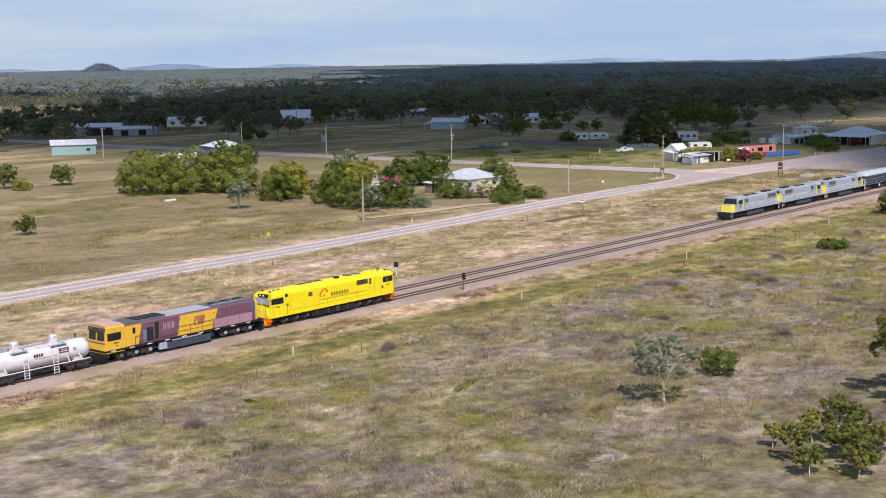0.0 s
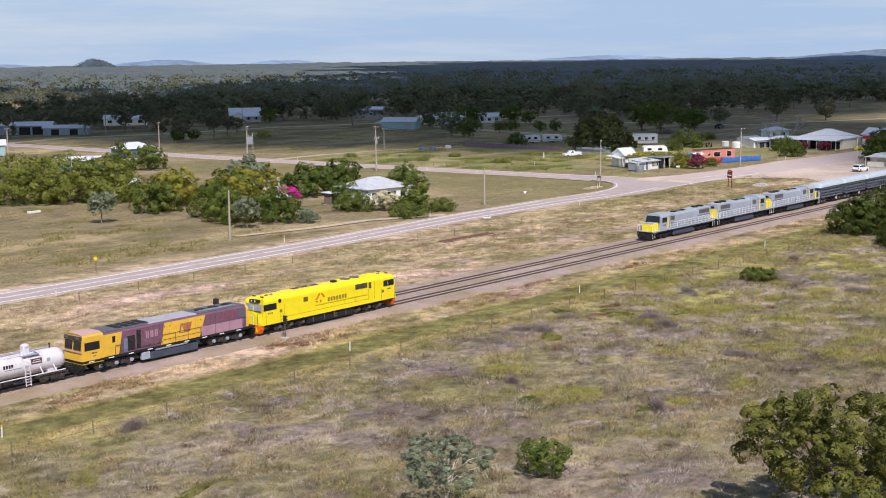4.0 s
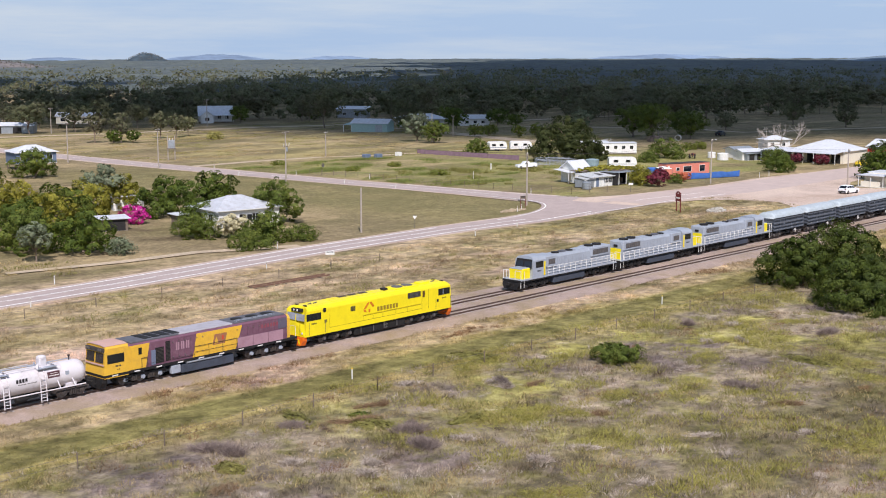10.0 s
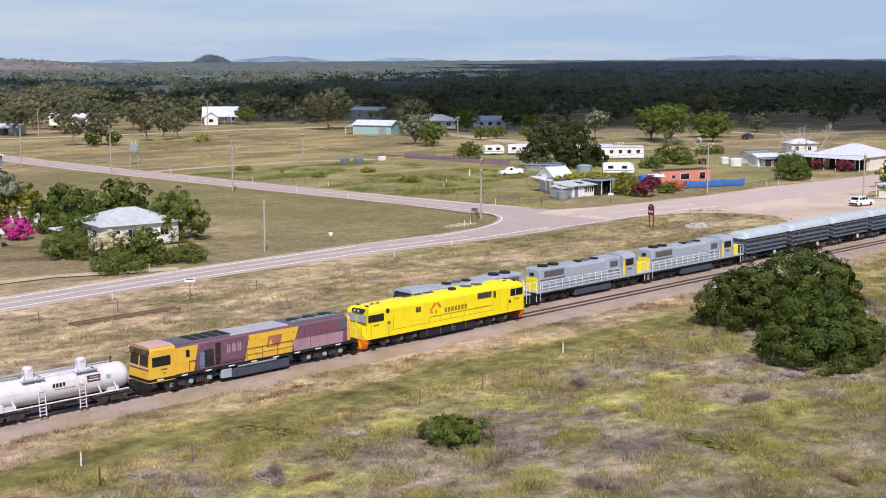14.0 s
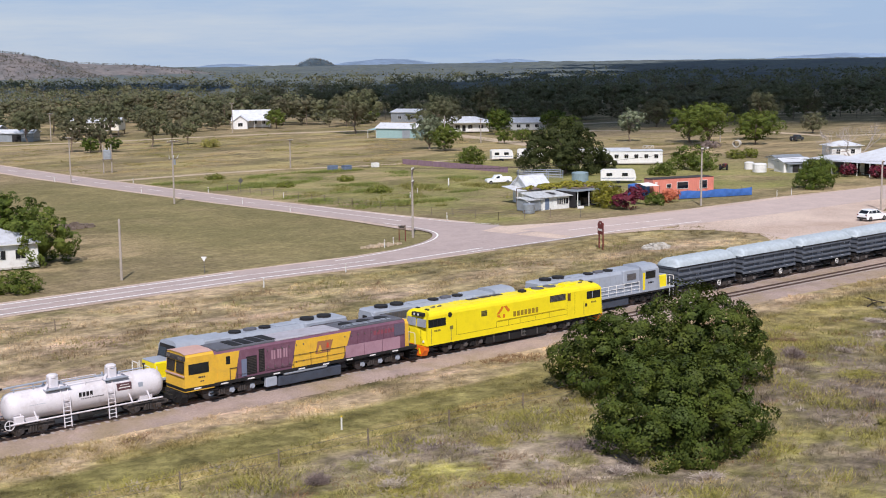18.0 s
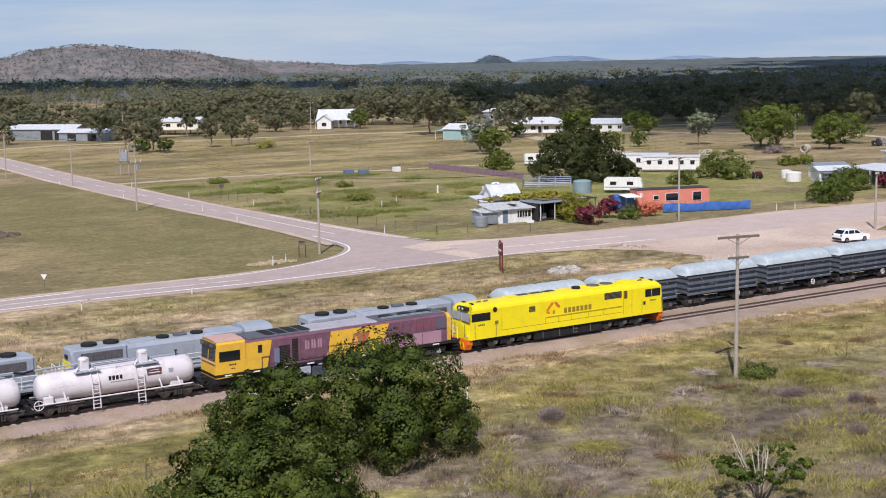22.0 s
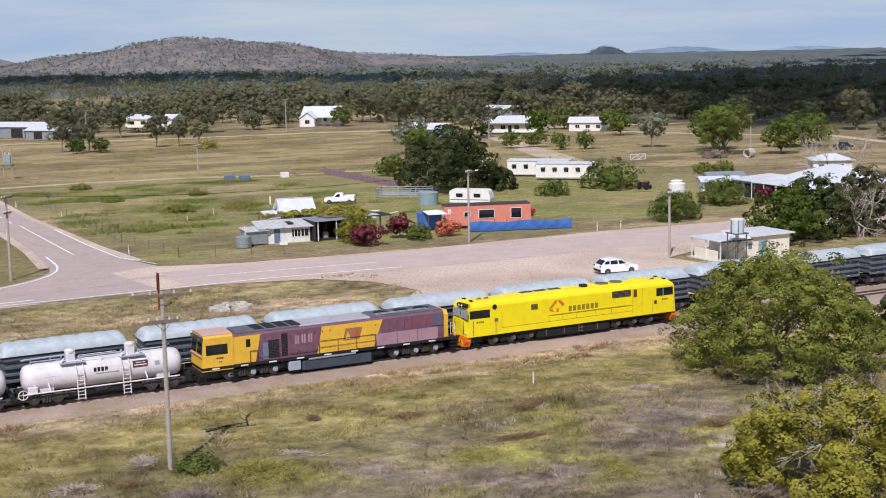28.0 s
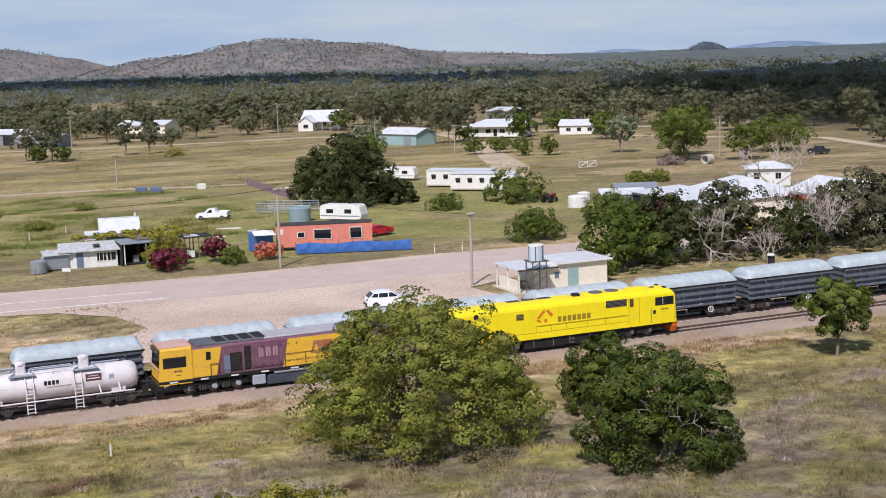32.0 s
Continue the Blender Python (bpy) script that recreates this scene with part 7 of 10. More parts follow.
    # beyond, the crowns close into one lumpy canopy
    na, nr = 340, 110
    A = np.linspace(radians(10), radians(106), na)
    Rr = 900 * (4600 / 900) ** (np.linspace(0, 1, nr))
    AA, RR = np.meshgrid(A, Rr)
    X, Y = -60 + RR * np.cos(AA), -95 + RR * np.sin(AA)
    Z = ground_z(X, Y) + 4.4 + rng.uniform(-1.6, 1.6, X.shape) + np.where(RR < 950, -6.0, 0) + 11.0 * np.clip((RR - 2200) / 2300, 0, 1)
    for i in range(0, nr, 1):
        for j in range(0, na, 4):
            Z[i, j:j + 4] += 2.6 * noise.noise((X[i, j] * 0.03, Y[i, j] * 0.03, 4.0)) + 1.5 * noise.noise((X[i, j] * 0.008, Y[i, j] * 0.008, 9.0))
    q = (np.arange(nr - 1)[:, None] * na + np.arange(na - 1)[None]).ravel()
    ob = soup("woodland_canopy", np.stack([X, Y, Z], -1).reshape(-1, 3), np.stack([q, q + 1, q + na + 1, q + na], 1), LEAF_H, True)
    tagged(ob, "closed eucalypt canopy of the far plain, grey-blue with painted haze", "woodland", kind="stuff")
    V = np.concatenate(V)
    ob = soup("woodland_foliage", V, np.arange(len(V)).reshape(-1, 4), LEAF_F)
    tagged(ob, "olive and grey-green eucalypt woodland canopy", "woodland", kind="stuff")
    # added lumps fill the crowns and stop light passing through
    ob = soup("woodland_inner_crowns", np.concatenate(LV), np.concatenate(LF), LEAF_F)
    tagged(ob, "solid lumps inside the woodland crowns, added to block light", "woodland", kind="stuff")
    TV = np.concatenate(TV)
    ob = soup("woodland_trunks", TV, np.arange(len(TV)).reshape(-1, 4), BARK)
    tagged(ob, "grey-brown trunks of the eucalypt woodland", "woodland", kind="stuff")


woods()


def hill(name, label, x, y, rx, ry, h, seed, base_mat, trees=0):
    """A rocky wooded hill as a smooth mound with ridges."""
    n, m = 72, 16
    V = []
    z0 = gz(x, y) - 6
    for j in range(m + 1):
        u = j / m
        for i in range(n):
            a = 2 * math.pi * i / n
            k = 1 + 0.16 * noise.noise((math.cos(a) * 2 + seed, math.sin(a) * 2, 0))
            px, py = x + rx * u * k * math.cos(a), y + ry * u * k * math.sin(a)
            pz = h * (1 - u * u) ** 1.35 * (1 + 0.22 * noise.noise((px * 0.006 + seed, py * 0.006, 2)) + 0.09 * noise.noise((px * 0.025, py * 0.025, seed)))
            V.append((px, py, z0 + pz))
    b = B()
    b.add(V, [(j * n + i, j * n + (i + 1) % n, (j + 1) * n + (i + 1) % n, (j + 1) * n + i) for j in range(m) for i in range(n)])
    ob = part(name, b, base_mat, smooth=True)
    tagged(ob, label, "hill", kind="structure")
    if trees:
        rng = np.random.RandomState(seed)
        u, a = np.sqrt(rng.uniform(0, 0.9, trees)), rng.uniform(0, 6.283, trees)
        Q = np.stack([x + rx * u * np.cos(a), y + ry * u * np.sin(a)], 1)
        hz = np.array([h * max(0, 1 - (w * 1.0) ** 2) ** 1.35 * (1 + 0.22 * noise.noise((q[0] * 0.006 + seed, q[1] * 0.006, 2)) + 0.09 * noise.noise((q[0] * 0.025, q[1] * 0.025, seed))) for q, w in zip(Q, u)]) + z0
        ce = np.stack([Q[:, 0], Q[:, 1], hz + 1.8], 1)
        e = rng.normal(size=(trees * 7, 3)) + np.array([0, 0, 0.4])
        e /= np.linalg.norm(e, axis=1)[:, None]
        VV, _ = leaf_quads(np.repeat(ce, 7, 0) + e * rng.uniform(0.8, 1.9, (trees * 7, 1)), e, 0.8, rng)
        tagged(soup(name + "_trees", VV, np.arange(len(VV)).reshape(-1, 4), LEAF_S), "sparse scrub on the hill, greyed by painted haze", "woodland", kind="stuff")


# rock colours greyed to hold the haze before the hills
ROCKY = patches("hazed_rocky_hillside", [lin(122, 115, 113), lin(108, 107, 107), lin(130, 121, 117), lin(98, 100, 100)], [0, 0.012, 0.03, 0.02], fine=0.06, bump=0.3)
# blue-grey of the distance haze is painted into these three colours
HAZE1 = patches("hazed_hillside", [lin(72, 84, 92), lin(60, 72, 80)], [0, 0.004], fine=0.03, bump=0)
HAZE2 = patches("hazed_range", [lin(128, 146, 168), lin(120, 138, 160)], [0, 0.001], fine=0.004, bump=0)
HAZE3 = patches("hazed_wooded_range", [lin(112, 126, 138), lin(98, 113, 126)], [0, 0.004], fine=0.03, bump=0)


def at_az(az, d):
    """A place d metres off in a direction, seen from the end of the path."""
    return 17 + d * math.cos(radians(az)), -99 + d * math.sin(radians(az))


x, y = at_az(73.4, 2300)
hill("hill_rocky", "rocky pinkish-brown hill with sparse scrub, greyed by painted haze", x, y, 340, 260, 57, 3, ROCKY, 4200)
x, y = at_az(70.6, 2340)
hill("hill_rocky_east", "rocky pinkish-brown shoulder of the hill, greyed by painted haze", x, y, 210, 200, 50, 21, ROCKY, 1800)
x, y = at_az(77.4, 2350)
hill("hill_rocky_west", "rocky pinkish-brown hill with sparse scrub, greyed by painted haze", x, y, 250, 220, 42, 5, ROCKY, 2400)
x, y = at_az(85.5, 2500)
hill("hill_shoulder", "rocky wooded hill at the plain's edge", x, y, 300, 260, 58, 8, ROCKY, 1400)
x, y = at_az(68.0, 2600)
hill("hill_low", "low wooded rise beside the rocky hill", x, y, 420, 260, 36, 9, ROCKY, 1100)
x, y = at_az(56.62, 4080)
hill("hill_cone", "small dark jagged wooded hill in painted blue haze", x, y, 96, 84, 40, 11, HAZE1, 520)
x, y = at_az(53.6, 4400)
hill("range_blue", "distant flat-topped range, blue with painted haze", x, y, 330, 200, 37, 13, HAZE2)
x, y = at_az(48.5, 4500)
hill("range_blue_low", "distant low range, blue with painted haze", x, y, 300, 200, 30, 14, HAZE2)
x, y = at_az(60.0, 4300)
hill("range_blue_west", "distant low range, blue with painted haze", x, y, 200, 200, 31, 17, HAZE2)
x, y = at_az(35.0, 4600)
hill("range_east", "distant low wooded rise, blue with painted haze", x, y, 620, 300, 36, 15, HAZE2)
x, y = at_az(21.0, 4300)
hill("range_far_east", "long distant wooded rise, blue-grey with painted haze", x, y, 1300, 500, 46, 16, HAZE3)


# ---- grass ----
def tufts(name, x0, x1, y0, y1, dens, h0, h1, blades, seed, label, clump=0.35, thick=0.026):
    """Fine bent grass blades in tufts, thicker and taller in clumps."""
    rng = np.random.RandomState(seed)
    n = int((x1 - x0) * (y1 - y0) * dens)
    X, Y = rng.uniform(x0, x1, n), rng.uniform(y0, y1, n)
    # cheap lattice noise for clumps
    cell = 1.7
    gx, gy = int((x1 - x0) / cell) + 3, int((y1 - y0) / cell) + 3
    g = rng.rand(gx, gy)
    fx, fy = (X - x0) / cell, (Y - y0) / cell
    ix, iy = fx.astype(int), fy.astype(int)
    tx, ty = fx - ix, fy - iy
    w = g[ix, iy] * (1 - tx) * (1 - ty) + g[ix + 1, iy] * tx * (1 - ty) + g[ix, iy + 1] * (1 - tx) * ty + g[ix + 1, iy + 1] * tx * ty
    ok = (rng.rand(n) < (w - clump) * 2.2 + 0.3) & ~((Y > -2.0) & (Y < 10.0))
    X, Y, w = X[ok], Y[ok], w[ok]
    n = len(X)
    mown = np.where((Y > -12.0) & (Y < -8.3) & (X < -35), 0.45, 1.0)
    hh = mown * (h0 + (h1 - h0) * np.clip((w - 0.3) * 2.0, 0, 1)) * rng.uniform(0.6, 1.3, n)
    V = np.zeros((n, blades, 3, 3))
    for k in range(blades):
        a = rng.uniform(0, 6.283, n)
        sp = hh * rng.uniform(0.1, 0.9, n)
        wd = thick * rng.uniform(0.6, 1.5, n)
        b2 = rng.uniform(0, 6.283, n)
        bx, by = X + rng.normal(size=n) * 0.12, Y + rng.normal(size=n) * 0.12
        V[:, k, 0] = np.stack([bx - wd * np.sin(b2), by + wd * np.cos(b2), np.full(n, -0.02)], 1)
        V[:, k, 1] = np.stack([bx + wd * np.sin(b2), by - wd * np.cos(b2), np.full(n, -0.02)], 1)
        V[:, k, 2] = np.stack([bx + sp * np.cos(a), by + sp * np.sin(a), hh * rng.uniform(0.7, 1.1, n)], 1)
    V = V.reshape(-1, 3)
    V[:, 2] += ground_z(V[:, 0], V[:, 1])
    ob = soup(name, V, np.arange(len(V)).reshape(-1, 3), BLADE)
    return tagged(ob, label, "grass", kind="stuff")


tufts("tussock_grass", -225, 95, -64, -14, 4.2, 0.1, 0.55, 5, 1, "dry straw, mauve and green tussock grass", 0.3)
tufts("verge_grass", -225, 120, -14, -1.6, 7.6, 0.08, 0.34, 5, 2, "short green and straw grass beside the track", 0.3)
tufts("straw_grass", -200, 24, 10, 41, 4.5, 0.1, 0.36, 5, 3, "straw-coloured grass between track and highway", 0.36)
tufts("tongue_grass", -10, 40, 20, 42, 5.0, 0.1, 0.3, 5, 5, "short green and straw grass island", 0.4)


def mounds(name, label, material, x0, x1, y0, y1, count, size, height, seed, cell=6.0, blades=40, thick=0.021):
    """Mounds of one kind of grass or weed, gathered in patches of their own."""
    rng = np.random.RandomState(seed)
    X, Y = rng.uniform(x0, x1, count * 5), rng.uniform(y0, y1, count * 5)
    w = np.array([noise.noise((x / cell, y / cell * 1.5, seed * 3.7)) + 0.5 * noise.noise((x / cell * 2.3, y / cell * 3, seed * 1.7)) for x, y in zip(X, Y)])
    pick = np.argsort(-(w + rng.uniform(0, 0.06, len(w))))[:count]
    pick = pick[(Y[pick] < -12.2) | (Y[pick] > -8.2) | (X[pick] > -40)]
    X, Y = X[pick], Y[pick]
    n = len(X)
    R, H = rng.uniform(*size, n), rng.uniform(*height, n)
    a, q = rng.uniform(0, 6.283, (n, blades)), np.sqrt(rng.rand(n, blades))
    bx, by = X[:, None] + R[:, None] * q * np.cos(a) * 1.25, Y[:, None] + R[:, None] * q * np.sin(a) * 0.85
    hh = H[:, None] * (1.0 - 0.7 * q * q) * rng.uniform(0.6, 1.15, (n, blades))
    lean, b2 = hh * rng.uniform(0.3, 1.3, (n, blades)), a + rng.normal(size=(n, blades)) * 0.7
    wd, b3 = thick * rng.uniform(0.6, 1.5, (n, blades)), rng.uniform(0, 6.283, (n, blades))
    z = np.full_like(bx, -0.02)
    V = np.stack([np.stack([bx - wd * np.sin(b3), by + wd * np.cos(b3), z], -1), np.stack([bx + wd * np.sin(b3), by - wd * np.cos(b3), z], -1), np.stack([bx + lean * np.cos(b2), by + lean * np.sin(b2), hh], -1)], 2).reshape(-1, 3)
    V[:, 2] += ground_z(V[:, 0], V[:, 1])
    ob = soup(name, V, np.arange(len(V)).reshape(-1, 3), material)
    return tagged(ob, label, "grass", kind="stuff")


FIELD = (-222, 96, -64, -12)
mounds("yellow_grass", "yellow-green grass mounds in the rough field", LEAF_B, -120, 6, -60, -12, 1700, (0.6, 1.8), (0.3, 0.7), 21, blades=34, thick=0.03)
mounds("straw_mounds", "straw-coloured tall grass mounds in the rough field", LEAF_A, *FIELD, 1000, (0.5, 1.6), (0.3, 0.6), 22)
mounds("russet_weeds", "russet-brown dry weeds in the rough field", LEAF_R, *FIELD, 1000, (0.5, 1.5), (0.2, 0.5), 23)
mounds("mauve_weeds", "mauve-grey dead weeds in the rough field", LEAF_P, *FIELD, 1500, (0.6, 1.8), (0.2, 0.5), 24)
mounds("olive_weeds", "olive green weeds in the rough field", LEAF_U, *FIELD, 1600, (0.5, 1.6), (0.25, 0.6), 25)
mounds("pale_weeds", "bleached pale weed stalks in the rough field", LEAF_W, *FIELD, 420, (0.3, 0.9), (0.25, 0.6), 26, 3.0)
mounds("western_straw", "pale straw and dead stalks on the dry field", LEAF_A, -222, -95, -66, -14, 900, (0.5, 1.6), (0.2, 0.5), 33)
mounds("western_weeds", "bleached grey weeds on the dry field", LEAF_W, -222, -105, -66, -14, 520, (0.5, 1.5), (0.25, 0.6), 34)
mounds("western_yellow", "scattered yellow-green grass on the dry field", LEAF_B, -222, -130, -66, -14, 130, (0.5, 1.4), (0.25, 0.5), 35, 4.0)
mounds("paddock_weeds", "olive weed mounds in the western paddock", LEAF_U, -200, -92, 55, 135, 420, (0.9, 2.8), (0.3, 0.8), 36, 12.0, 40, 0.045)
mounds("paddock_straw", "straw grass in the western paddock", LEAF_A, -200, -92, 53, 150, 520, (0.8, 2.4), (0.2, 0.45), 37, 12.0, 36, 0.045)
mounds("edge_grass", "reddish straw grass along the ballast", LEAF_R, -222, 118, -6.2, -2.2, 520, (0.3, 0.9), (0.2, 0.45), 27, 14.0)
mounds("edge_straw", "straw grass along the ballast", LEAF_A, -222, 118, -7.2, -2.0, 620, (0.3, 1.0), (0.2, 0.5), 28, 14.0)
mounds("far_verge_straw", "straw-coloured grass between track and highway", LEAF_A, -200, 22, 10.5, 40, 620, (0.5, 1.5), (0.2, 0.5), 29, 8.0, blades=26, thick=0.028)
mounds("far_verge_weeds", "olive weeds between track and highway", LEAF_U, -200, 22, 11, 39, 420, (0.4, 1.5), (0.25, 0.7), 30, 8.0, blades=26, thick=0.028)
mounds("far_verge_brown", "brown dry weeds between track and highway", LEAF_N, -200, 22, 11, 39, 260, (0.4, 1.5), (0.25, 0.8), 31, 8.0, blades=26, thick=0.028)


mounds("common_straw", "pale straw grass patches on the common", LEAF_A, 24, 150, 162, 300, 900, (0.8, 2.6), (0.15, 0.4), 41, 16.0, 34, 0.05)
mounds("common_olive", "olive weeds on the common", LEAF_U, 20, 190, 150, 320, 900, (0.8, 2.6), (0.2, 0.5), 42, 14.0, 30, 0.05)
mounds("rank_grass", "lush green rank grass in the wet corner", LEAF_L, 21, 72, 90, 164, 700, (0.8, 2.4), (0.25, 0.7), 43, 14.0, 40, 0.045)
mounds("rank_weeds", "olive tall weeds in the wet corner", LEAF_U, 26, 66, 88, 130, 130, (0.8, 2.4), (0.4, 1.1), 44, 7.0, 60, 0.04)


def low_bush(name, label, material, r, h, seed, n=520, spiky=False, spread=0.3):
    """A low mound of fine leaves or dry stems."""
    rng = np.random.RandomState(seed)
    t = thing(name, label, "grass" if name == "grass_clump" else "bush")
    if spiky:
        u = rng.normal(size=(n, 3)) * np.array([1, 1, 0.35])
        u[:, 2] = np.abs(u[:, 2]) + 0.35
        u /= np.linalg.norm(u, axis=1)[:, None]
        L = rng.uniform(0.7, 1.15, (n, 1))
        base = rng.normal(size=(n, 3)) * np.array([r * spread * 0.55, r * spread * 0.55, 0]) * (1.8 if spread < 0.5 else 1.0)
        tip = base + u * L * (np.array([r * 0.75, r * 0.75, h]) if spread < 0.5 else np.array([0.5, 0.5, h]) * np.exp(-(np.hypot(base[:, :1], base[:, 1:2]) / r) ** 2))
        sd = np.cross(u, rng.normal(size=(n, 3)))
        sd /= np.linalg.norm(sd, axis=1)[:, None]
        V = np.stack([base - sd * 0.02, base + sd * 0.02, tip + sd * 0.008, tip - sd * 0.008], 1).reshape(-1, 3)
        F = np.arange(len(V)).reshape(-1, 4)
    else:
        # leaves over a lumpy dome
        u = rng.normal(size=(n, 3))
        u[:, 2] = np.abs(u[:, 2])
        u /= np.linalg.norm(u, axis=1)[:, None]
        lump = 0.8 + 0.22 * np.sin(u[:, 0] * 7 + seed) * np.sin(u[:, 1] * 6 + 1.3 * seed) + 0.12 * np.sin(u[:, 2] * 9 + u[:, 0] * 5)
        P = u * np.array([r, r * 0.85, h]) * (lump * rng.uniform(0.8, 1.06, n))[:, None]
        V, F = leaf_quads(P, u + np.array([0, 0, 0.3]), 0.08, rng)
    part("foliage", quad_mesh("foliage", V, F, material), material, t)
    b = B()
    for k in range(4):
        a = k * 1.6 + 0.3
        b.cyl((0, 0, -0.03), (r * 0.4 * math.cos(a), r * 0.4 * math.sin(a), h * 0.5), 0.025, 5, 0.012)
    part("stem", b, BARK, t)
    return t


CLUMPS = (low_bush("grass_clump", "tall yellow-green grass clump in the field", LEAF_B, 2.4, 0.62, 1, 1300, True, 0.8), [(-108.7, -29.8), (-147.2, -28.1), (-125.1, -42.6), (-124.8, -47.1), (-120.8, -50.3), (-151.7, -39.6), (-149.1, -38.1), (-97.3, -31.8), (-107.1, -29.2), (-104.5, -31.5), (-116.0, -29.0), (-59.0, -27.3), (-64.0, -24.0), (-80.3, -29.9), (-77.0, -44.8), (-97.2, -51.7), (-71.1, -32.6), (-94.4, -15.5), (-121.1, -44.2), (-54.0, -20.5), (-10.4, -24.6), (4.6, -21.0), (-20.5, -26.4)])
DEAD = (low_bush("dead_bush", "grey-mauve dead bush of dry stems", LEAF_P, 1.5, 1.5, 2, 1700, True), [(-130.5, -21.0), (-119.8, -29.8), (-122.8, -19.0), (-191.8, -62.0), (-117.5, -26.5), (-131.0, -19.1), (-116.7, -26.0), (-119.2, -30.1), (-101.0, -22.0), (-18.6, -18.9), (-4.4, -33.8), (-127.9, -43.2), (-62.0, -33.0), (-88.0, -38.0), (-150.0, -47.0), (2.0, -28.0), (-68.0, -20.0)])
PALE = (low_bush("pale_bush", "bleached pale dry bush in the grass", LEAF_W, 0.8, 0.75, 3, 520, True), [(-129.1, -25.9), (-125.2, -30.0), (-101.7, -22.9), (-106.6, -16.0), (-116.2, -30.8), (-101.0, -21.0), (-127.1, -31.5), (-106.3, -55.0), (-97.0, -49.0), (-85.0, -31.0), (-74.0, -26.0), (-112.0, -39.0), (-140.0, -33.0), (-14.0, -20.5), (-6.0, -19.0), (-1.0, -15.5), (-24.0, -22.0), (-158.0, -45.0), (8.0, -19.0), (-53.0, -31.0)])
BROWN = (low_bush("brown_bush", "low brown dry bush beside the track", LEAF_N, 1.5, 0.6, 4, 900, True), [(-117.4, -21.6), (-113.0, -19.2), (-114.4, -18.7), (-119.0, -21.0), (-103.2, -34.2), (-14.4, -14.6), (18.0, -14.5), (26.5, -16.5), (22.0, -23.0), (-90.0, -44.0), (-136.0, -27.0), (35.0, -27.0), (12.0, -11.5)])
OLIVE = (low_bush("low_shrub", "low olive green shrub in the tussock grass", LEAF_U, 1.3, 1.0, 6, 1300), [(-118.4, -23.6), (-121.0, -17.5), (-95.1, -13.6), (-133.0, -24.0), (-112.0, -27.5)])
GREEN = (low_bush("green_shrub", "small fresh green shrub in the tussock grass", LEAF_M, 0.9, 0.6, 7, 800), [(-116.8, -20.4), (-151.3, -46.7)])
BUSHES = [CLUMPS, DEAD, PALE, BROWN, OLIVE, GREEN]
brng = np.random.RandomState(77)
for (first, spots), more in zip(BUSHES, (24, 8, 30, 10, 6, 6)):
    spots += [(brng.uniform(-215, 45), brng.uniform(-62, -15)) for _ in range(more)]
    for k, (x, y) in enumerate(spots):
        m = pose(x, y, gz(x, y), 0, 0, brng.uniform(0, 360)) @ Matrix.Diagonal((brng.uniform(0.6, 1.7), brng.uniform(0.5, 1.3), brng.uniform(0.6, 0.95), 1))
        if k == 0:
            first.matrix_world = m
        else:
            copy_thing(first, m)

plant(low_bush("green_shrub", "fresh green shrub at the foot of the power pole", LEAF_M, 1.9, 1.2, 51, 1500), 1.5, -18.6)
plant(low_bush("grass_clump", "tall straw-yellow grass clump by the pole", LEAF_B, 1.3, 0.8, 52, 700, True), 4.5, -20.5)


def fallen_branch(x, y, rz):
    t = thing("fallen_branch", "dark fallen branch lying in the grass", "branch")
    part("limb", B().cyl((-1.6, 0, 0.08), (0.2, 0.15, 0.1), 0.07, 7, 0.06).cyl((0.2, 0.15, 0.1), (1.7, -0.2, 0.12), 0.06, 6, 0.03), mat("charred_wood", lin(62, 54, 48), 0.9, var=0.3), t)
    part("twig", B().cyl((-0.6, 0.1, 0.1), (-0.1, 0.7, 0.3), 0.03, 5, 0.012).cyl((0.6, 0.1, 0.1), (1.2, 0.7, 0.35), 0.03, 5, 0.012).cyl((0.9, 0, 0.1), (1.5, -0.7, 0.25), 0.025, 5, 0.01), mat("charred_wood", lin(62, 54, 48)), t)
    t.matrix_world = pose(x, y, gz(x, y), 0, 0, rz)


fallen_branch(6.0, -10.6, 15)
fallen_branch(8.0, -9.4, 70)


# ---- town ----
FRAME = mat("window_frame_white", lin(220, 218, 212), 0.6, var=0.06)
BLUEGREY = mat("blue_grey_wall", lin(104, 118, 140), 0.7, var=0.1, dirt=lin(84, 92, 104), dirt_amt=0.4)
IRON = mat("galvanised_iron", lin(160, 166, 172), 0.45, 0.4, var=0.14, dirt=lin(124, 116, 108), dirt_amt=0.5)
RUSTY = mat("rusty_iron", lin(130, 100, 84), 0.8, 0.2, var=0.25, dirt=lin(96, 66, 50), dirt_amt=0.6)
TIMBER = mat("weathered_timber", lin(118, 104, 92), 0.9, var=0.25, fine=10, bump=0.3)
TYRE = mat("tyre_rubber", lin(34, 34, 36), 0.8, var=0.2)
MESHF = mat("maroon_mesh", lin(138, 112, 124), 0.8, var=0.25)
# near-black: paints the shade inside open bays; also plain black parts
SHADE = mat("painted_shade_and_black", lin(44, 42, 42), 0.9, var=0.3)


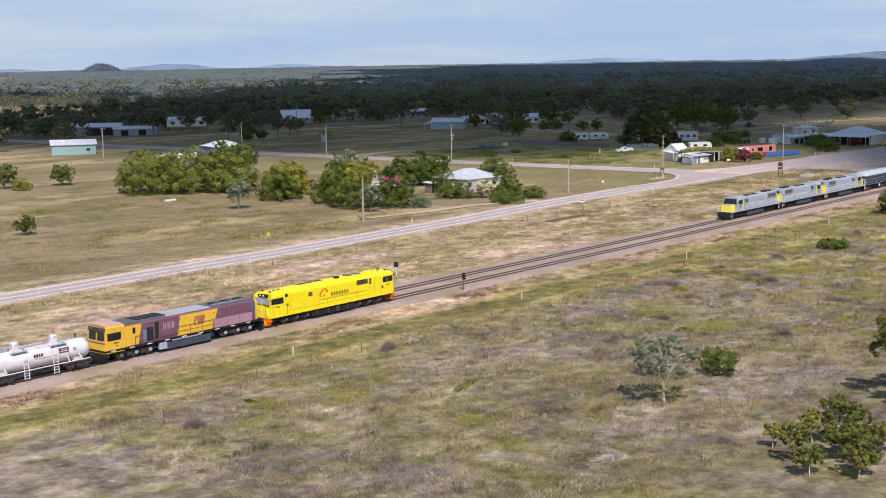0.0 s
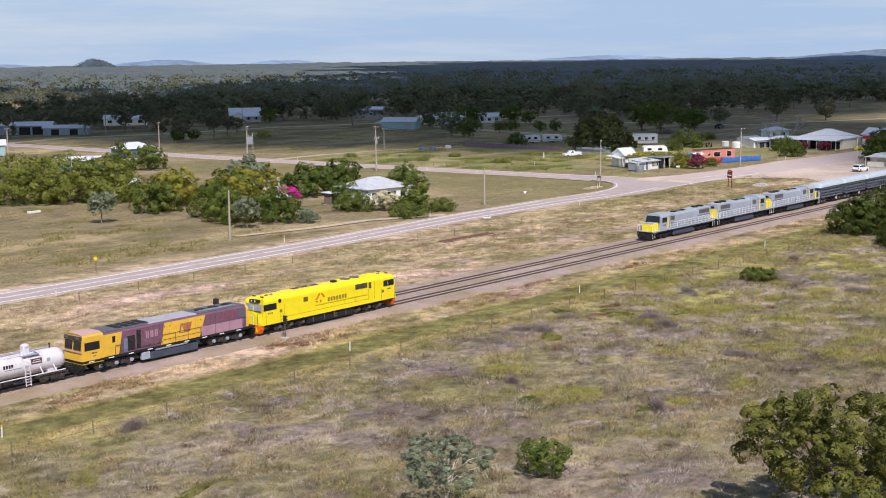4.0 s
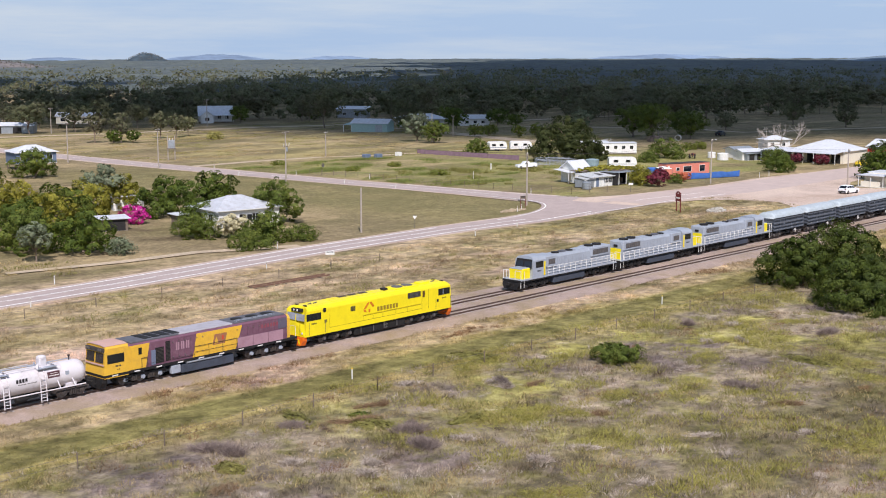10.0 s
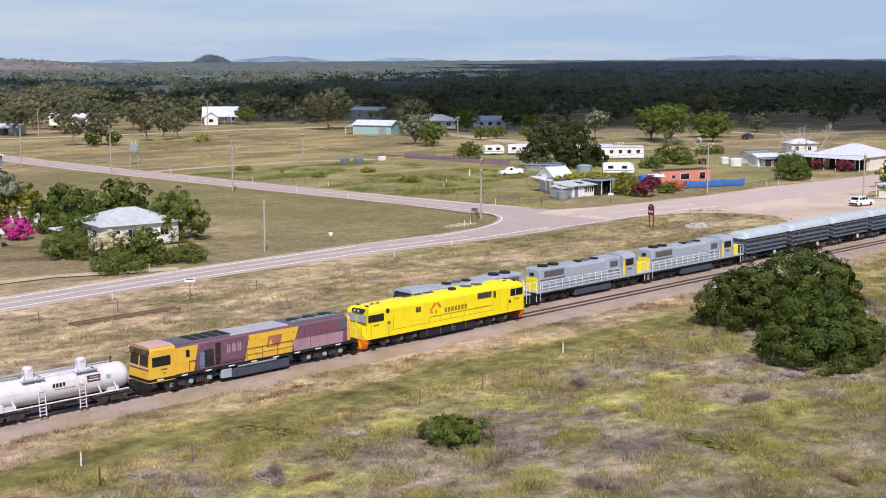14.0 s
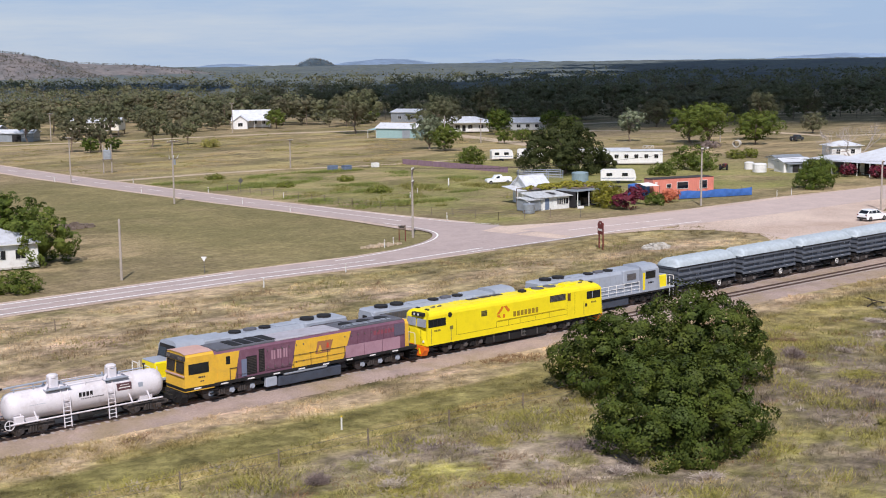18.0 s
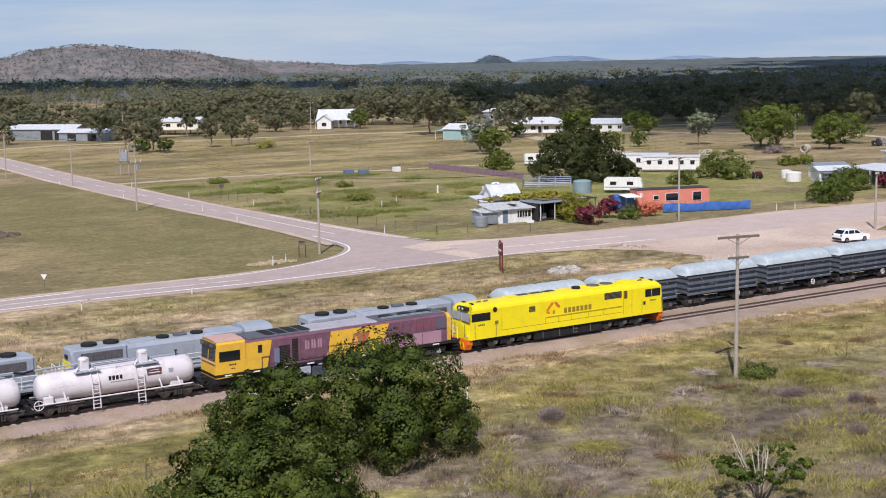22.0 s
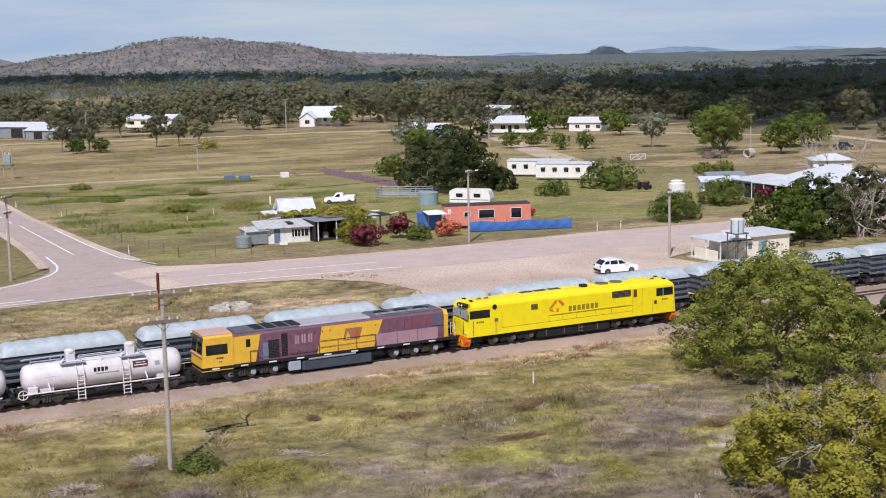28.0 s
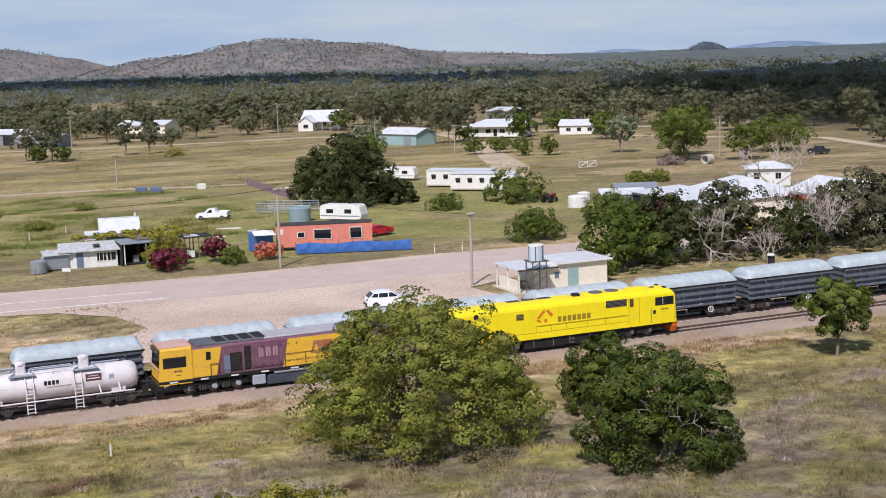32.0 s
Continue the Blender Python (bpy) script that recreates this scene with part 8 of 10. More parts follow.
def wall_window(parent, side, u, z0, w, h, L, W, frame=None):
    """A window on a wall: side 0 front (-y), 1 right (+x), 2 back (+y), 3 left (-x); u along the wall."""
    f = B()
    g = B()

    def bx(b, a0, a1, d0, d1, c0, c1):
        if side == 0:
            b.box(a0, a1, -W / 2 - d1, -W / 2 - d0, c0, c1)
        elif side == 2:
            b.box(a0, a1, W / 2 + d0, W / 2 + d1, c0, c1)
        elif side == 1:
            b.box(L / 2 + d0, L / 2 + d1, a0, a1, c0, c1)
        else:
            b.box(-L / 2 - d1, -L / 2 - d0, a0, a1, c0, c1)
    bx(f, u - w / 2 - 0.07, u + w / 2 + 0.07, 0, 0.05, z0 - 0.07, z0)
    bx(f, u - w / 2 - 0.07, u + w / 2 + 0.07, 0, 0.05, z0 + h, z0 + h + 0.07)
    bx(f, u - w / 2 - 0.07, u - w / 2, 0, 0.05, z0, z0 + h)
    bx(f, u + w / 2, u + w / 2 + 0.07, 0, 0.05, z0, z0 + h)
    bx(f, u - 0.02, u + 0.02, 0, 0.04, z0, z0 + h)
    fr = part("window_frame", f, frame or FRAME, parent)
    bx(g, u - w / 2, u + w / 2, 0.005, 0.02, z0, z0 + h)
    part("pane", g, GLASS, fr)


def building(name, label, x, y, rz, L, W, hw, hr, roof="gable", wall=None, top=None, wins=(), openings=(), floor=0.0, over=0.45, ribs=True, category="house"):
    """A house or shed on its footing. Walls, roof, windows and doors are parts."""
    t = thing(name, label, category)
    wall, top = wall or WHITE, top or ROOFW
    z0, z1 = floor, floor + hw
    th = 0.12
    sides = [B().box(-L / 2, L / 2, -W / 2, -W / 2 + th, z0, z1), B().box(L / 2 - th, L / 2, -W / 2 + th, W / 2 - th, z0, z1), B().box(-L / 2, L / 2, W / 2 - th, W / 2, z0, z1), B().box(-L / 2, -L / 2 + th, -W / 2 + th, W / 2 - th, z0, z1)]
    ws = [part("wall", b, wall, t) for b in sides]
    if roof == "gable":
        for s in (-1, 1):
            xx = s * (L / 2 - 0.06)
            part("gable", B().add([(xx - 0.05, -W / 2, z1), (xx - 0.05, W / 2, z1), (xx - 0.05, 0, z1 + hr), (xx + 0.05, -W / 2, z1), (xx + 0.05, W / 2, z1), (xx + 0.05, 0, z1 + hr)], [(0, 1, 2), (5, 4, 3), (0, 2, 5, 3), (1, 4, 5, 2), (0, 3, 4, 1)]), wall, t)
    part("floor_slab", B().box(-L / 2 - 0.05, L / 2 + 0.05, -W / 2 - 0.05, W / 2 + 0.05, max(z0 - 0.2, -0.15), z0 + 0.02), CONC, t)
    if floor > 0.4:
        for px in np.linspace(-L / 2 + 0.3, L / 2 - 0.3, 4):
            for py in (-W / 2 + 0.3, W / 2 - 0.3):
                part("stump", B().box(px - 0.12, px + 0.12, py - 0.12, py + 0.12, -0.1, z0), TIMBER, t)
    o = over
    if roof == "gable":
        for s in (-1, 1):
            e = z1 - hr * o / (W / 2)
            b = B().add([(-L / 2 - o, s * (W / 2 + o), e), (L / 2 + o, s * (W / 2 + o), e), (L / 2 + o, 0, z1 + hr), (-L / 2 - o, 0, z1 + hr), (-L / 2 - o, s * (W / 2 + o), e + 0.09), (L / 2 + o, s * (W / 2 + o), e + 0.09), (L / 2 + o, 0, z1 + hr + 0.09), (-L / 2 - o, 0, z1 + hr + 0.09)], [(0, 1, 2, 3), (7, 6, 5, 4), (0, 4, 5, 1), (1, 5, 6, 2), (2, 6, 7, 3), (3, 7, 4, 0)])
            r = part("roof", b, top, t)
            if ribs:
                rb = B()
                n = int(L / 0.9)
                for k in range(n + 1):
                    xx = -L / 2 - o + 0.05 + k * (L + 2 * o - 0.1) / n
                    rb.add([(xx - 0.03, s * (W / 2 + o), e + 0.09), (xx + 0.03, s * (W / 2 + o), e + 0.09), (xx + 0.03, 0, z1 + hr + 0.09), (xx - 0.03, 0, z1 + hr + 0.09), (xx, s * (W / 2 + o), e + 0.13), (xx, 0, z1 + hr + 0.13)], [(0, 4, 5, 3), (1, 2, 5, 4)])
                part("roof_ribs", rb, top, r)
        part("ridge_cap", B().box(-L / 2 - o, L / 2 + o, -0.15, 0.15, z1 + hr + 0.05, z1 + hr + 0.13), top, t)
    elif roof == "hip":
        e = z1 - 0.05
        k = min(L, W) / 2 * 0.95
        b = B().add([(-L / 2 - o, -W / 2 - o, e), (L / 2 + o, -W / 2 - o, e), (L / 2 + o, W / 2 + o, e), (-L / 2 - o, W / 2 + o, e), (-L / 2 + k, 0, z1 + hr), (L / 2 - k, 0, z1 + hr)], [(0, 1, 5, 4), (1, 2, 5), (2, 3, 4, 5), (3, 0, 4), (3, 2, 1, 0)])
        part("roof", b, top, t)
        for y0 in (-W / 2 - o - 0.08, W / 2 + o):
            part("gutter", B().box(-L / 2 - o - 0.08, L / 2 + o + 0.08, y0, y0 + 0.08, e - 0.08, e + 0.04), FRAME, t)
        part("ridge_cap", B().box(-L / 2 + k, L / 2 - k, -0.12, 0.12, z1 + hr - 0.03, z1 + hr + 0.05), top, t)
    else:
        b = B().add([(-L / 2 - o, -W / 2 - o, z1), (L / 2 + o, -W / 2 - o, z1), (L / 2 + o, W / 2 + o, z1 + hr), (-L / 2 - o, W / 2 + o, z1 + hr), (-L / 2 - o, -W / 2 - o, z1 + 0.1), (L / 2 + o, -W / 2 - o, z1 + 0.1), (L / 2 + o, W / 2 + o, z1 + hr + 0.1), (-L / 2 - o, W / 2 + o, z1 + hr + 0.1)], [(3, 2, 1, 0), (4, 5, 6, 7), (0, 1, 5, 4), (1, 2, 6, 5), (2, 3, 7, 6), (3, 0, 4, 7)])
        part("roof", b, top, t)
    for side, u, zz, ww, hh in wins:
        wall_window(ws[side], side, u, z0 + zz, ww, hh, L, W)
    # the near-black ones paint the shade of open bays and doorways
    for side, u, ww, hh, m in openings:
        d = B()
        if side in (0, 2):
            s = -1 if side == 0 else 1
            d.box(u - ww / 2, u + ww / 2, min(s * W / 2, s * (W / 2 + 0.05)), max(s * W / 2, s * (W / 2 + 0.05)), z0, z0 + hh)
        else:
            s = 1 if side == 1 else -1
            d.box(min(s * L / 2, s * (L / 2 + 0.05)), max(s * L / 2, s * (L / 2 + 0.05)), u - ww / 2, u + ww / 2, z0, z0 + hh)
        part("door", d, m, t)
    t.matrix_world = pose(x, y, gz(x, y), 0, 0, rz)
    return t


def awning(t, x0, x1, y0, y1, z0, z1, nposts, top=None, post=None):
    """A lean-to roof from y0 (outer, z0) to y1 (inner, z1) with posts at the outer edge."""
    b = B().add([(x0, y0, z0), (x1, y0, z0), (x1, y1, z1), (x0, y1, z1), (x0, y0, z0 + 0.08), (x1, y0, z0 + 0.08), (x1, y1, z1 + 0.08), (x0, y1, z1 + 0.08)], [(3, 2, 1, 0), (4, 5, 6, 7), (0, 1, 5, 4), (1, 2, 6, 5), (2, 3, 7, 6), (3, 0, 4, 7)])
    part("awning", b, top or ROOFW, t)
    for x in np.linspace(x0 + 0.1, x1 - 0.1, nposts):
        part("post", B().box(x - 0.06, x + 0.06, y0 + 0.02, y0 + 0.14, -0.05, z0), post or FRAME, t)


W4 = [(0, u, 1.0, 1.2, 1.1) for u in (-3.6, -1.2, 1.2, 3.6)]
cot = building("cottage", "white weatherboard cottage with a pale iron hip roof", -49.3, 78.0, -8, 11.5, 9.0, 2.9, 1.75, "hip", WHITE, OLDROOF, W4 + [(3, u, 1.0, 1.2, 1.1) for u in (-2.4, 0.6)] + [(1, 0, 1.0, 1.4, 1.1)], [(0, 0.1, 0.9, 2.0, GLASS)], 0.35)
building("garden_shed", "small white corrugated garden shed", -46.6, 111.5, -25, 5.4, 3.2, 2.5, 0.3, "skillion", WHITE, ROOFW, (), [(0, 1.2, 1.4, 2.0, FRAME)], category="shed")
cp = building("open_carport", "low open-fronted shed, its dark inside a painted panel", -65.2, 89.0, -20, 4.2, 3.0, 1.9, 0.2, "skillion", TIMBER, ROOFW, (), [(0, 0, 3.4, 1.7, SHADE)], category="shed")
building("outhouse", "small grey timber outhouse with flat roof", -57.0, 82.5, 0, 1.8, 1.6, 2.2, 0.15, "skillion", TIMBER, ROOFW, (), [(0, 0, 0.7, 1.8, SHADE)], category="shed")
building("raised_house", "blue-grey raised house with a white roof", -9.0, 205.0, -12, 10.0, 7.5, 2.7, 1.5, "hip", BLUEGREY, ROOFW, [(0, u, 0.9, 1.3, 1.1) for u in (-3.3, 0, 3.3)] + [(1, u, 0.9, 1.2, 1.1) for u in (-2, 1.5)], (), 1.6)
building("long_house", "low white-roofed house with a teal wall", -29.0, 202.5, -30, 11.0, 6.5, 2.4, 0.8, "gable", mat("teal_wall", lin(70, 128, 132), 0.7, var=0.12), ROOFW, [(0, u, 0.9, 1.3, 1.0) for u in (-5, -1.5, 2, 5.5)])
building("aqua_garage", "pale aqua iron garage on the grass", -14.5, 272.0, -33, 14.0, 8.0, 3.4, 1.3, "gable", AQUA, ROOFW, [(0, 4.5, 1.2, 1.2, 0.9)], [(3, 0, 3.0, 2.6, IRON)], category="shed")
ls = building("long_shed", "long grey iron shed with open bays painted dark", 61.5, 365.0, -45, 24.0, 9.0, 3.6, 1.2, "gable", IRON, ROOFW, (), [(0, 2.0, 4.2, 3.0, SHADE), (0, 7.0, 4.2, 3.0, SHADE)], category="shed")
awning(ls, 9.5, 16.0, -6.5, -2.0, 2.7, 3.4, 3, IRON)
building("low_shed", "low grey iron shed with a lean-to", 68.5, 345.5, -45, 17.0, 6.0, 2.8, 0.9, "gable", IRON, ROOFW, (), [(0, -4, 3, 2.2, SHADE), (0, 3, 3, 2.2, SHADE)], category="shed")
building("raised_farmhouse", "pale raised farmhouse with a long roof", 103.0, 354.0, -43, 17.0, 8.5, 2.7, 1.2, "gable", CREAM, ROOFW, [(0, u, 0.9, 1.6, 1.1) for u in (-6, -2, 2, 6)], (), 1.9)
ch = building("white_house", "white gabled house in a clearing", 160.0, 346.0, -37, 13.0, 8.5, 3.2, 2.7, "gable", WHITE, ROOFW, [(0, u, 1.0, 1.2, 1.3) for u in (-4.5, -1.5, 1.5, 4.5)] + [(3, u, 1.0, 1.1, 1.3) for u in (-2, 2)], (), 0.5)
awning(ch, -7.0, 7.0, -6.6, -4.25, 2.9, 3.5, 6)
building("porch_wing", "white gabled wing of the house in the clearing", 153.5, 343.0, 53, 6.0, 5.0, 3.0, 1.8, "gable", WHITE, ROOFW, [(0, 0, 1.0, 1.2, 1.2), (3, 0, 1.0, 1.6, 1.2)])
aq = building("aqua_shed", "pale aqua iron shed with white roof", 151.5, 248.0, -63, 13.0, 8.0, 3.1, 1.3, "gable", AQUA, ROOFW, (), [(0, 3.5, 2.6, 2.5, IRON), (3, 0, 2.6, 2.4, SHADE)], category="shed")
awning(aq, -9.5, -6.5, -4.0, 4.0, 2.4, 2.9, 2, AQUA)
building("white_homestead", "white low homestead under a broad iron roof", 180.5, 252.0, -40, 16.0, 9.0, 2.8, 1.7, "hip", WHITE, ROOFW, [(0, u, 0.9, 1.4, 1.1) for u in (-5.5, -2, 2, 5.5)], [(0, 0, 1, 2, SHADE)], 0.6, 1.4)
building("grey_shed", "grey-white iron shed behind the homestead", 219.5, 328.0, -58, 13.0, 7.0, 3.6, 1.0, "skillion", IRON, ROOFW, [(0, u, 1.2, 1.2, 1.0) for u in (-3, 2)], category="shed")
building("small_white_house", "small white house among trees", 203.0, 246.0, -40, 11.0, 6.5, 2.6, 1.3, "gable", WHITE, ROOFW, [(0, u, 0.9, 1.2, 1.0) for u in (-3, 0, 3)])


def cabin(x, y, L, rz, label):
    t = building("portable_cabin", label, x, y, rz, L, 3.1, 2.5, 0.12, "skillion", WHITE, ROOFW, [(0, u, 1.0, 0.75, 0.85) for u in np.linspace(-L / 2 + 1.4, L / 2 - 1.4, 5)], [(3, 0, 0.8, 2.0, FRAME)], 0.5, 0.12, category="cabin")
    for u in np.linspace(-L / 2 + 1.4, L / 2 - 1.4, 5):
        b = B().add([(u - 0.45, -1.56, 2.3), (u + 0.45, -1.56, 2.3), (u + 0.45, -1.9, 2.0), (u - 0.45, -1.9, 2.0)], [(0, 1, 2, 3)])
        part("window_hood", b, SHADE, t)


cabin(116.0, 120.0, 11.5, -42, "white portable cabin with five hooded windows")
cabin(115.6, 129.5, 12.0, -43, "long white portable cabin with a flat roof")


def caravan(x, y, rz, L, label):
    t = thing("caravan", label, "caravan")
    prof = [(-L / 2, 0.55), (L / 2, 0.55), (L / 2 + 0.2, 1.2), (L / 2 - 0.1, 2.35), (L / 2 - 0.5, 2.6), (-L / 2 + 0.4, 2.6), (-L / 2, 2.3)]
    part("body", B().prism(prof, -1.15, 1.15), WHITE, t)
    for s in (-1, 1):
        for u in (-L / 4, L / 5):
            part("window", B().box(u - 0.55, u + 0.55, min(s * 1.15, s * 1.17), max(s * 1.15, s * 1.17), 1.4, 2.0), GLASS, t)
        part("wheel", B().cyl((0.1, s * 0.9, 0.33), (0.1, s * 1.12, 0.33), 0.33, 14), TYRE, t)
        part("stripe", B().box(-L / 2 + 0.1, L / 2 - 0.1, min(s * 1.15, s * 1.16), max(s * 1.15, s * 1.16), 0.95, 1.08), BLUEGREY, t)
    part("drawbar", B().box(L / 2, L / 2 + 1.3, -0.05, 0.05, 0.4, 0.5).cyl((L / 2 + 1.1, 0, -0.02), (L / 2 + 1.1, 0, 0.45), 0.05, 8), STEEL, t)
    t.matrix_world = pose(x, y, gz(x, y), 0, 0, rz)


caravan(111.5, 149.0, -40, 6.0, "white caravan parked beside the cabins")
caravan(106.0, 153.0, -30, 5.0, "small white caravan on the lawn")
caravan(81.0, 93.0, -45, 6.5, "white caravan parked behind the container")


# the shack by the road
WORNW = mat("peeling_white_boards", lin(222, 222, 218), 0.8, var=0.16, scale=1.5, fine=9, dirt=lin(140, 140, 130), dirt_amt=0.5)
WORNR = mat("stained_iron_roof", lin(200, 202, 202), 0.6, 0.1, var=0.16, scale=0.8, dirt=lin(132, 124, 112), dirt_amt=0.75)
sh = building("shack", "small white weatherboard shack with stained iron roof", 41.4, 71.9, -8, 6.4, 3.6, 2.0, 0.5, "skillion", WORNW, WORNR, [(0, 1.9, 0.75, 2.2, 0.95)], [(0, -1.2, 0.8, 1.85, BLUEGREY)], 0.0, 0.55)
for k in range(4):
    part("louvre_bar", B().box(1.05 + 0.45 * k, 1.12 + 0.45 * k, -1.92, -1.86, 0.75, 1.7), FRAME, sh)
part("roof_patch", B().box(0.4, 1.2, -1.2, 0.9, 2.44, 2.47), GRIME, sh, "rusted sheet let into the roof")
ls = thing("lean_to", "low lean-to of pale corrugated iron sheets", "shed")
for x0, x1, y0, y1 in ((35.9, 38.6, 70.2, 70.28), (35.9, 35.98, 70.28, 73.0), (38.52, 38.6, 70.28, 73.0), (35.98, 38.52, 72.92, 73.0)):
    part("wall", B().box(x0, x1, y0, y1, -0.03, 1.65), IRON, ls)
for k in range(8):
    part("corrugation", B().box(36.0 + 0.32 * k, 36.1 + 0.32 * k, 70.17, 70.2, 0, 1.62), IRON, ls)
part("roof", B().add([(35.7, 69.9, 1.66), (38.8, 69.9, 1.66), (38.8, 73.1, 1.9), (35.7, 73.1, 1.9), (35.7, 69.9, 1.72), (38.8, 69.9, 1.72), (38.8, 73.1, 1.96), (35.7, 73.1, 1.96)], [(3, 2, 1, 0), (4, 5, 6, 7), (0, 1, 5, 4), (1, 2, 6, 5), (2, 3, 7, 6), (3, 0, 4, 7)]), WORNR, ls)
dp = thing("down_pipe", "white gutter pipe leading to the tank", "pipe")
part("pipe", B().cyl((36.6, 73.3, 2.0), (35.4, 69.6, 1.45), 0.06, 8), WHITE, dp)
part("bracket", B().box(35.35, 35.45, 69.55, 69.65, -0.02, 1.45), WHITE, dp)
vr = thing("verandah", "open dark verandah with a sagging flat roof and posts", "verandah")
part("roof", B().box(44.6, 50.4, 68.2, 73.2, 2.5, 2.6), IRON, vr)
for x in (45.0, 47.6, 50.2):
    part("post", B().box(x - 0.06, x + 0.06, 68.4, 68.52, -0.02, 2.5), WORNW, vr)
    part("back_post", B().box(x - 0.06, x + 0.06, 72.8, 72.92, -0.02, 2.5), TIMBER, vr)
# walls and floor coloured near-black for the shade under the roof
part("back_wall", B().box(44.8, 50.3, 72.95, 73.05, -0.05, 2.48), SHADE, vr, "back wall painted near-black for shade")
for x0, y0 in ((44.62, 68.6), (50.3, 70.4)):
    part("side_wall", B().box(x0, x0 + 0.14, y0, 73.0, -0.05, 2.48), SHADE, vr, "side wall painted near-black for shade")
part("floor_boards", B().box(44.8, 50.3, 69.2, 72.9, -0.1, 0.06), SHADE, vr)
pg = thing("pergola", "small open shelter with a dark sagging roof", "shelter")
part("roof", B().box(52.3, 56.0, 69.0, 72.6, 2.5, 2.58), SHADE, pg)
for x in (52.5, 54.2, 55.8):
    for y in (69.2, 72.4):
        part("post", B().box(x - 0.06, x + 0.06, y - 0.06, y + 0.06, -0.02, 2.5), TIMBER, pg)
part("roof_sheet", B().box(52.6, 54.4, 69.6, 71.4, 2.6, 2.66), WORNR, pg, "loose iron sheet")
for x, y, w, h, m in ((46.2, 69.6, 0.7, 0.9, IRON), (48.5, 70.5, 0.9, 1.1, TIMBER), (53.0, 69.8, 0.8, 0.8, WHITE)):
    tagged(part("crate", B().box(x, x + w, y, y + w, 0.1 if x < 51 else 0, h, 0.03), m), "old box standing under the verandah roof", "box")
bk = building("back_house", "white iron roof of a low house behind the shack", 46.6, 81.0, -8, 4.2, 4.4, 2.9, 1.6, "gable", WORNW, ROOFW, [(0, 1.0, 0.9, 1.2, 1.0)], (), 0, 0.5)
awning(bk, -4.4, -2.2, -2.4, 2.2, 2.2, 2.7, 3, ROOFW)


def creeper(x0, x1, y0, y1, z, seed):
    """A vine trellis: a flat roof on posts under a mat of leaves, with trailing edges."""
    rng = np.random.RandomState(seed)
    t = thing("vine_trellis", "flat trellis roof overgrown with yellow-green creeper", "trellis")
    part("roof", B().box(x0, x1, y0, y1, z - 0.06, z), TIMBER, t)
    for x in (x0 + 0.1, (x0 + x1) / 2, x1 - 0.1):
        for y in (y0 + 0.1, y1 - 0.1):
            part("post", B().box(x - 0.05, x + 0.05, y - 0.05, y + 0.05, -0.02, z - 0.06), TIMBER, t)
    k = int((x1 - x0) * (y1 - y0) * 0.9)
    C = np.stack([rng.uniform(x0 - 0.2, x1 + 0.2, k), rng.uniform(y0 - 0.25, y1, k), np.full(k, z + 0.1)], 1)
    V, F = leaf_cloud(C, rng.uniform(0.4, 0.75, k), 110, 0.13, rng, squash=0.5, minors=8)
    part("creeper", quad_mesh("creeper", V, F, LEAF_X), LEAF_X, t, "yellow-green creeper")


creeper(40.0, 46.6, 74.4, 77.6, 2.75, 401)
creeper(46.8, 53.4, 70.2, 78.4, 2.75, 402)


def tank(x, y, r, h, m, label, z0=0.0, ribs=6):
    t = thing("water_tank", label, "tank")
    part("shell", B().cyl((0, 0, z0), (0, 0, z0 + h), r, 20), m, t)
    for k in range(ribs):
        z = z0 + h * (k + 0.5) / ribs
        part("rib", B().cyl((0, 0, z - 0.03), (0, 0, z + 0.03), r + 0.025, 20), m, t)
    part("lid", B().dome((0, 0, z0 + h), r + 0.03, r * 0.18, 20, 3), m, t)
    t.matrix_world = pose(x, y, gz(x, y))
    return t


tank(35.0, 69.3, 0.95, 1.35, IRON, "small galvanised water tank by the shack")
tank(62.6, 71.8, 1.4, 2.2, BLUE, "blue water tank beside the container")
tank(75.9, 98.0, 1.6, 2.0, mat("tank_slate", lin(134, 152, 158), 0.5, var=0.12), "pale blue-grey poly water tank")
tank(116.2, 86.6, 1.4, 1.6, WHITE, "white poly water tank near the sheds")
tank(120.5, 92.5, 1.0, 1.4, WHITE, "small white tank near the sheds")

# container
ct = thing("container_home", "salmon-red container home with windows", "container")
part("body", B().box(-6.05, 6.05, -1.4, 1.4, 0.25, 3.0), RUST, ct)
for k in range(30):
    x = -5.9 + k * 0.405
    part("rib", B().box(x, x + 0.2, -1.44, -1.4, 0.35, 2.9), RUST, ct)
part("base_rail", B().box(-6.05, 6.05, -1.4, 1.4, 0.02, 0.25), SHADE, ct)
part("roof", B().box(-6.1, 6.1, -1.46, 1.6, 3.0, 3.06), GRIME, ct, "flat dark roof sheet")
for x0, x1 in ((-6.08, -5.93), (5.93, 6.08)):
    part("corner_post", B().box(x0, x1, -1.47, -1.4, 0.25, 3.0), RUST, ct)
for u, w, h, z in ((-2.9, 0.8, 0.6, 1.5), (-0.2, 2.1, 1.1, 1.25), (4.0, 1.4, 1.3, 1.15)):
    fr = part("window_frame", B().box(u - w / 2 - 0.08, u + w / 2 + 0.08, -1.5, -1.44, z - 0.08, z + h + 0.08), FRAME, ct)
    part("pane", B().box(u - w / 2, u + w / 2, -1.515, -1.5, z, z + h), GLASS, fr)
part("door", B().box(-6.1, -6.05, -0.5, 0.4, 0.3, 2.4), FRAME, ct)
bars(ct, -5.6, -5.1, 1.9, 2.6, 1.44, 2, WHITE, -1, "faded_mark")
ct.matrix_world = pose(70.3, 68.9, 0, 0, 0, -17.5)
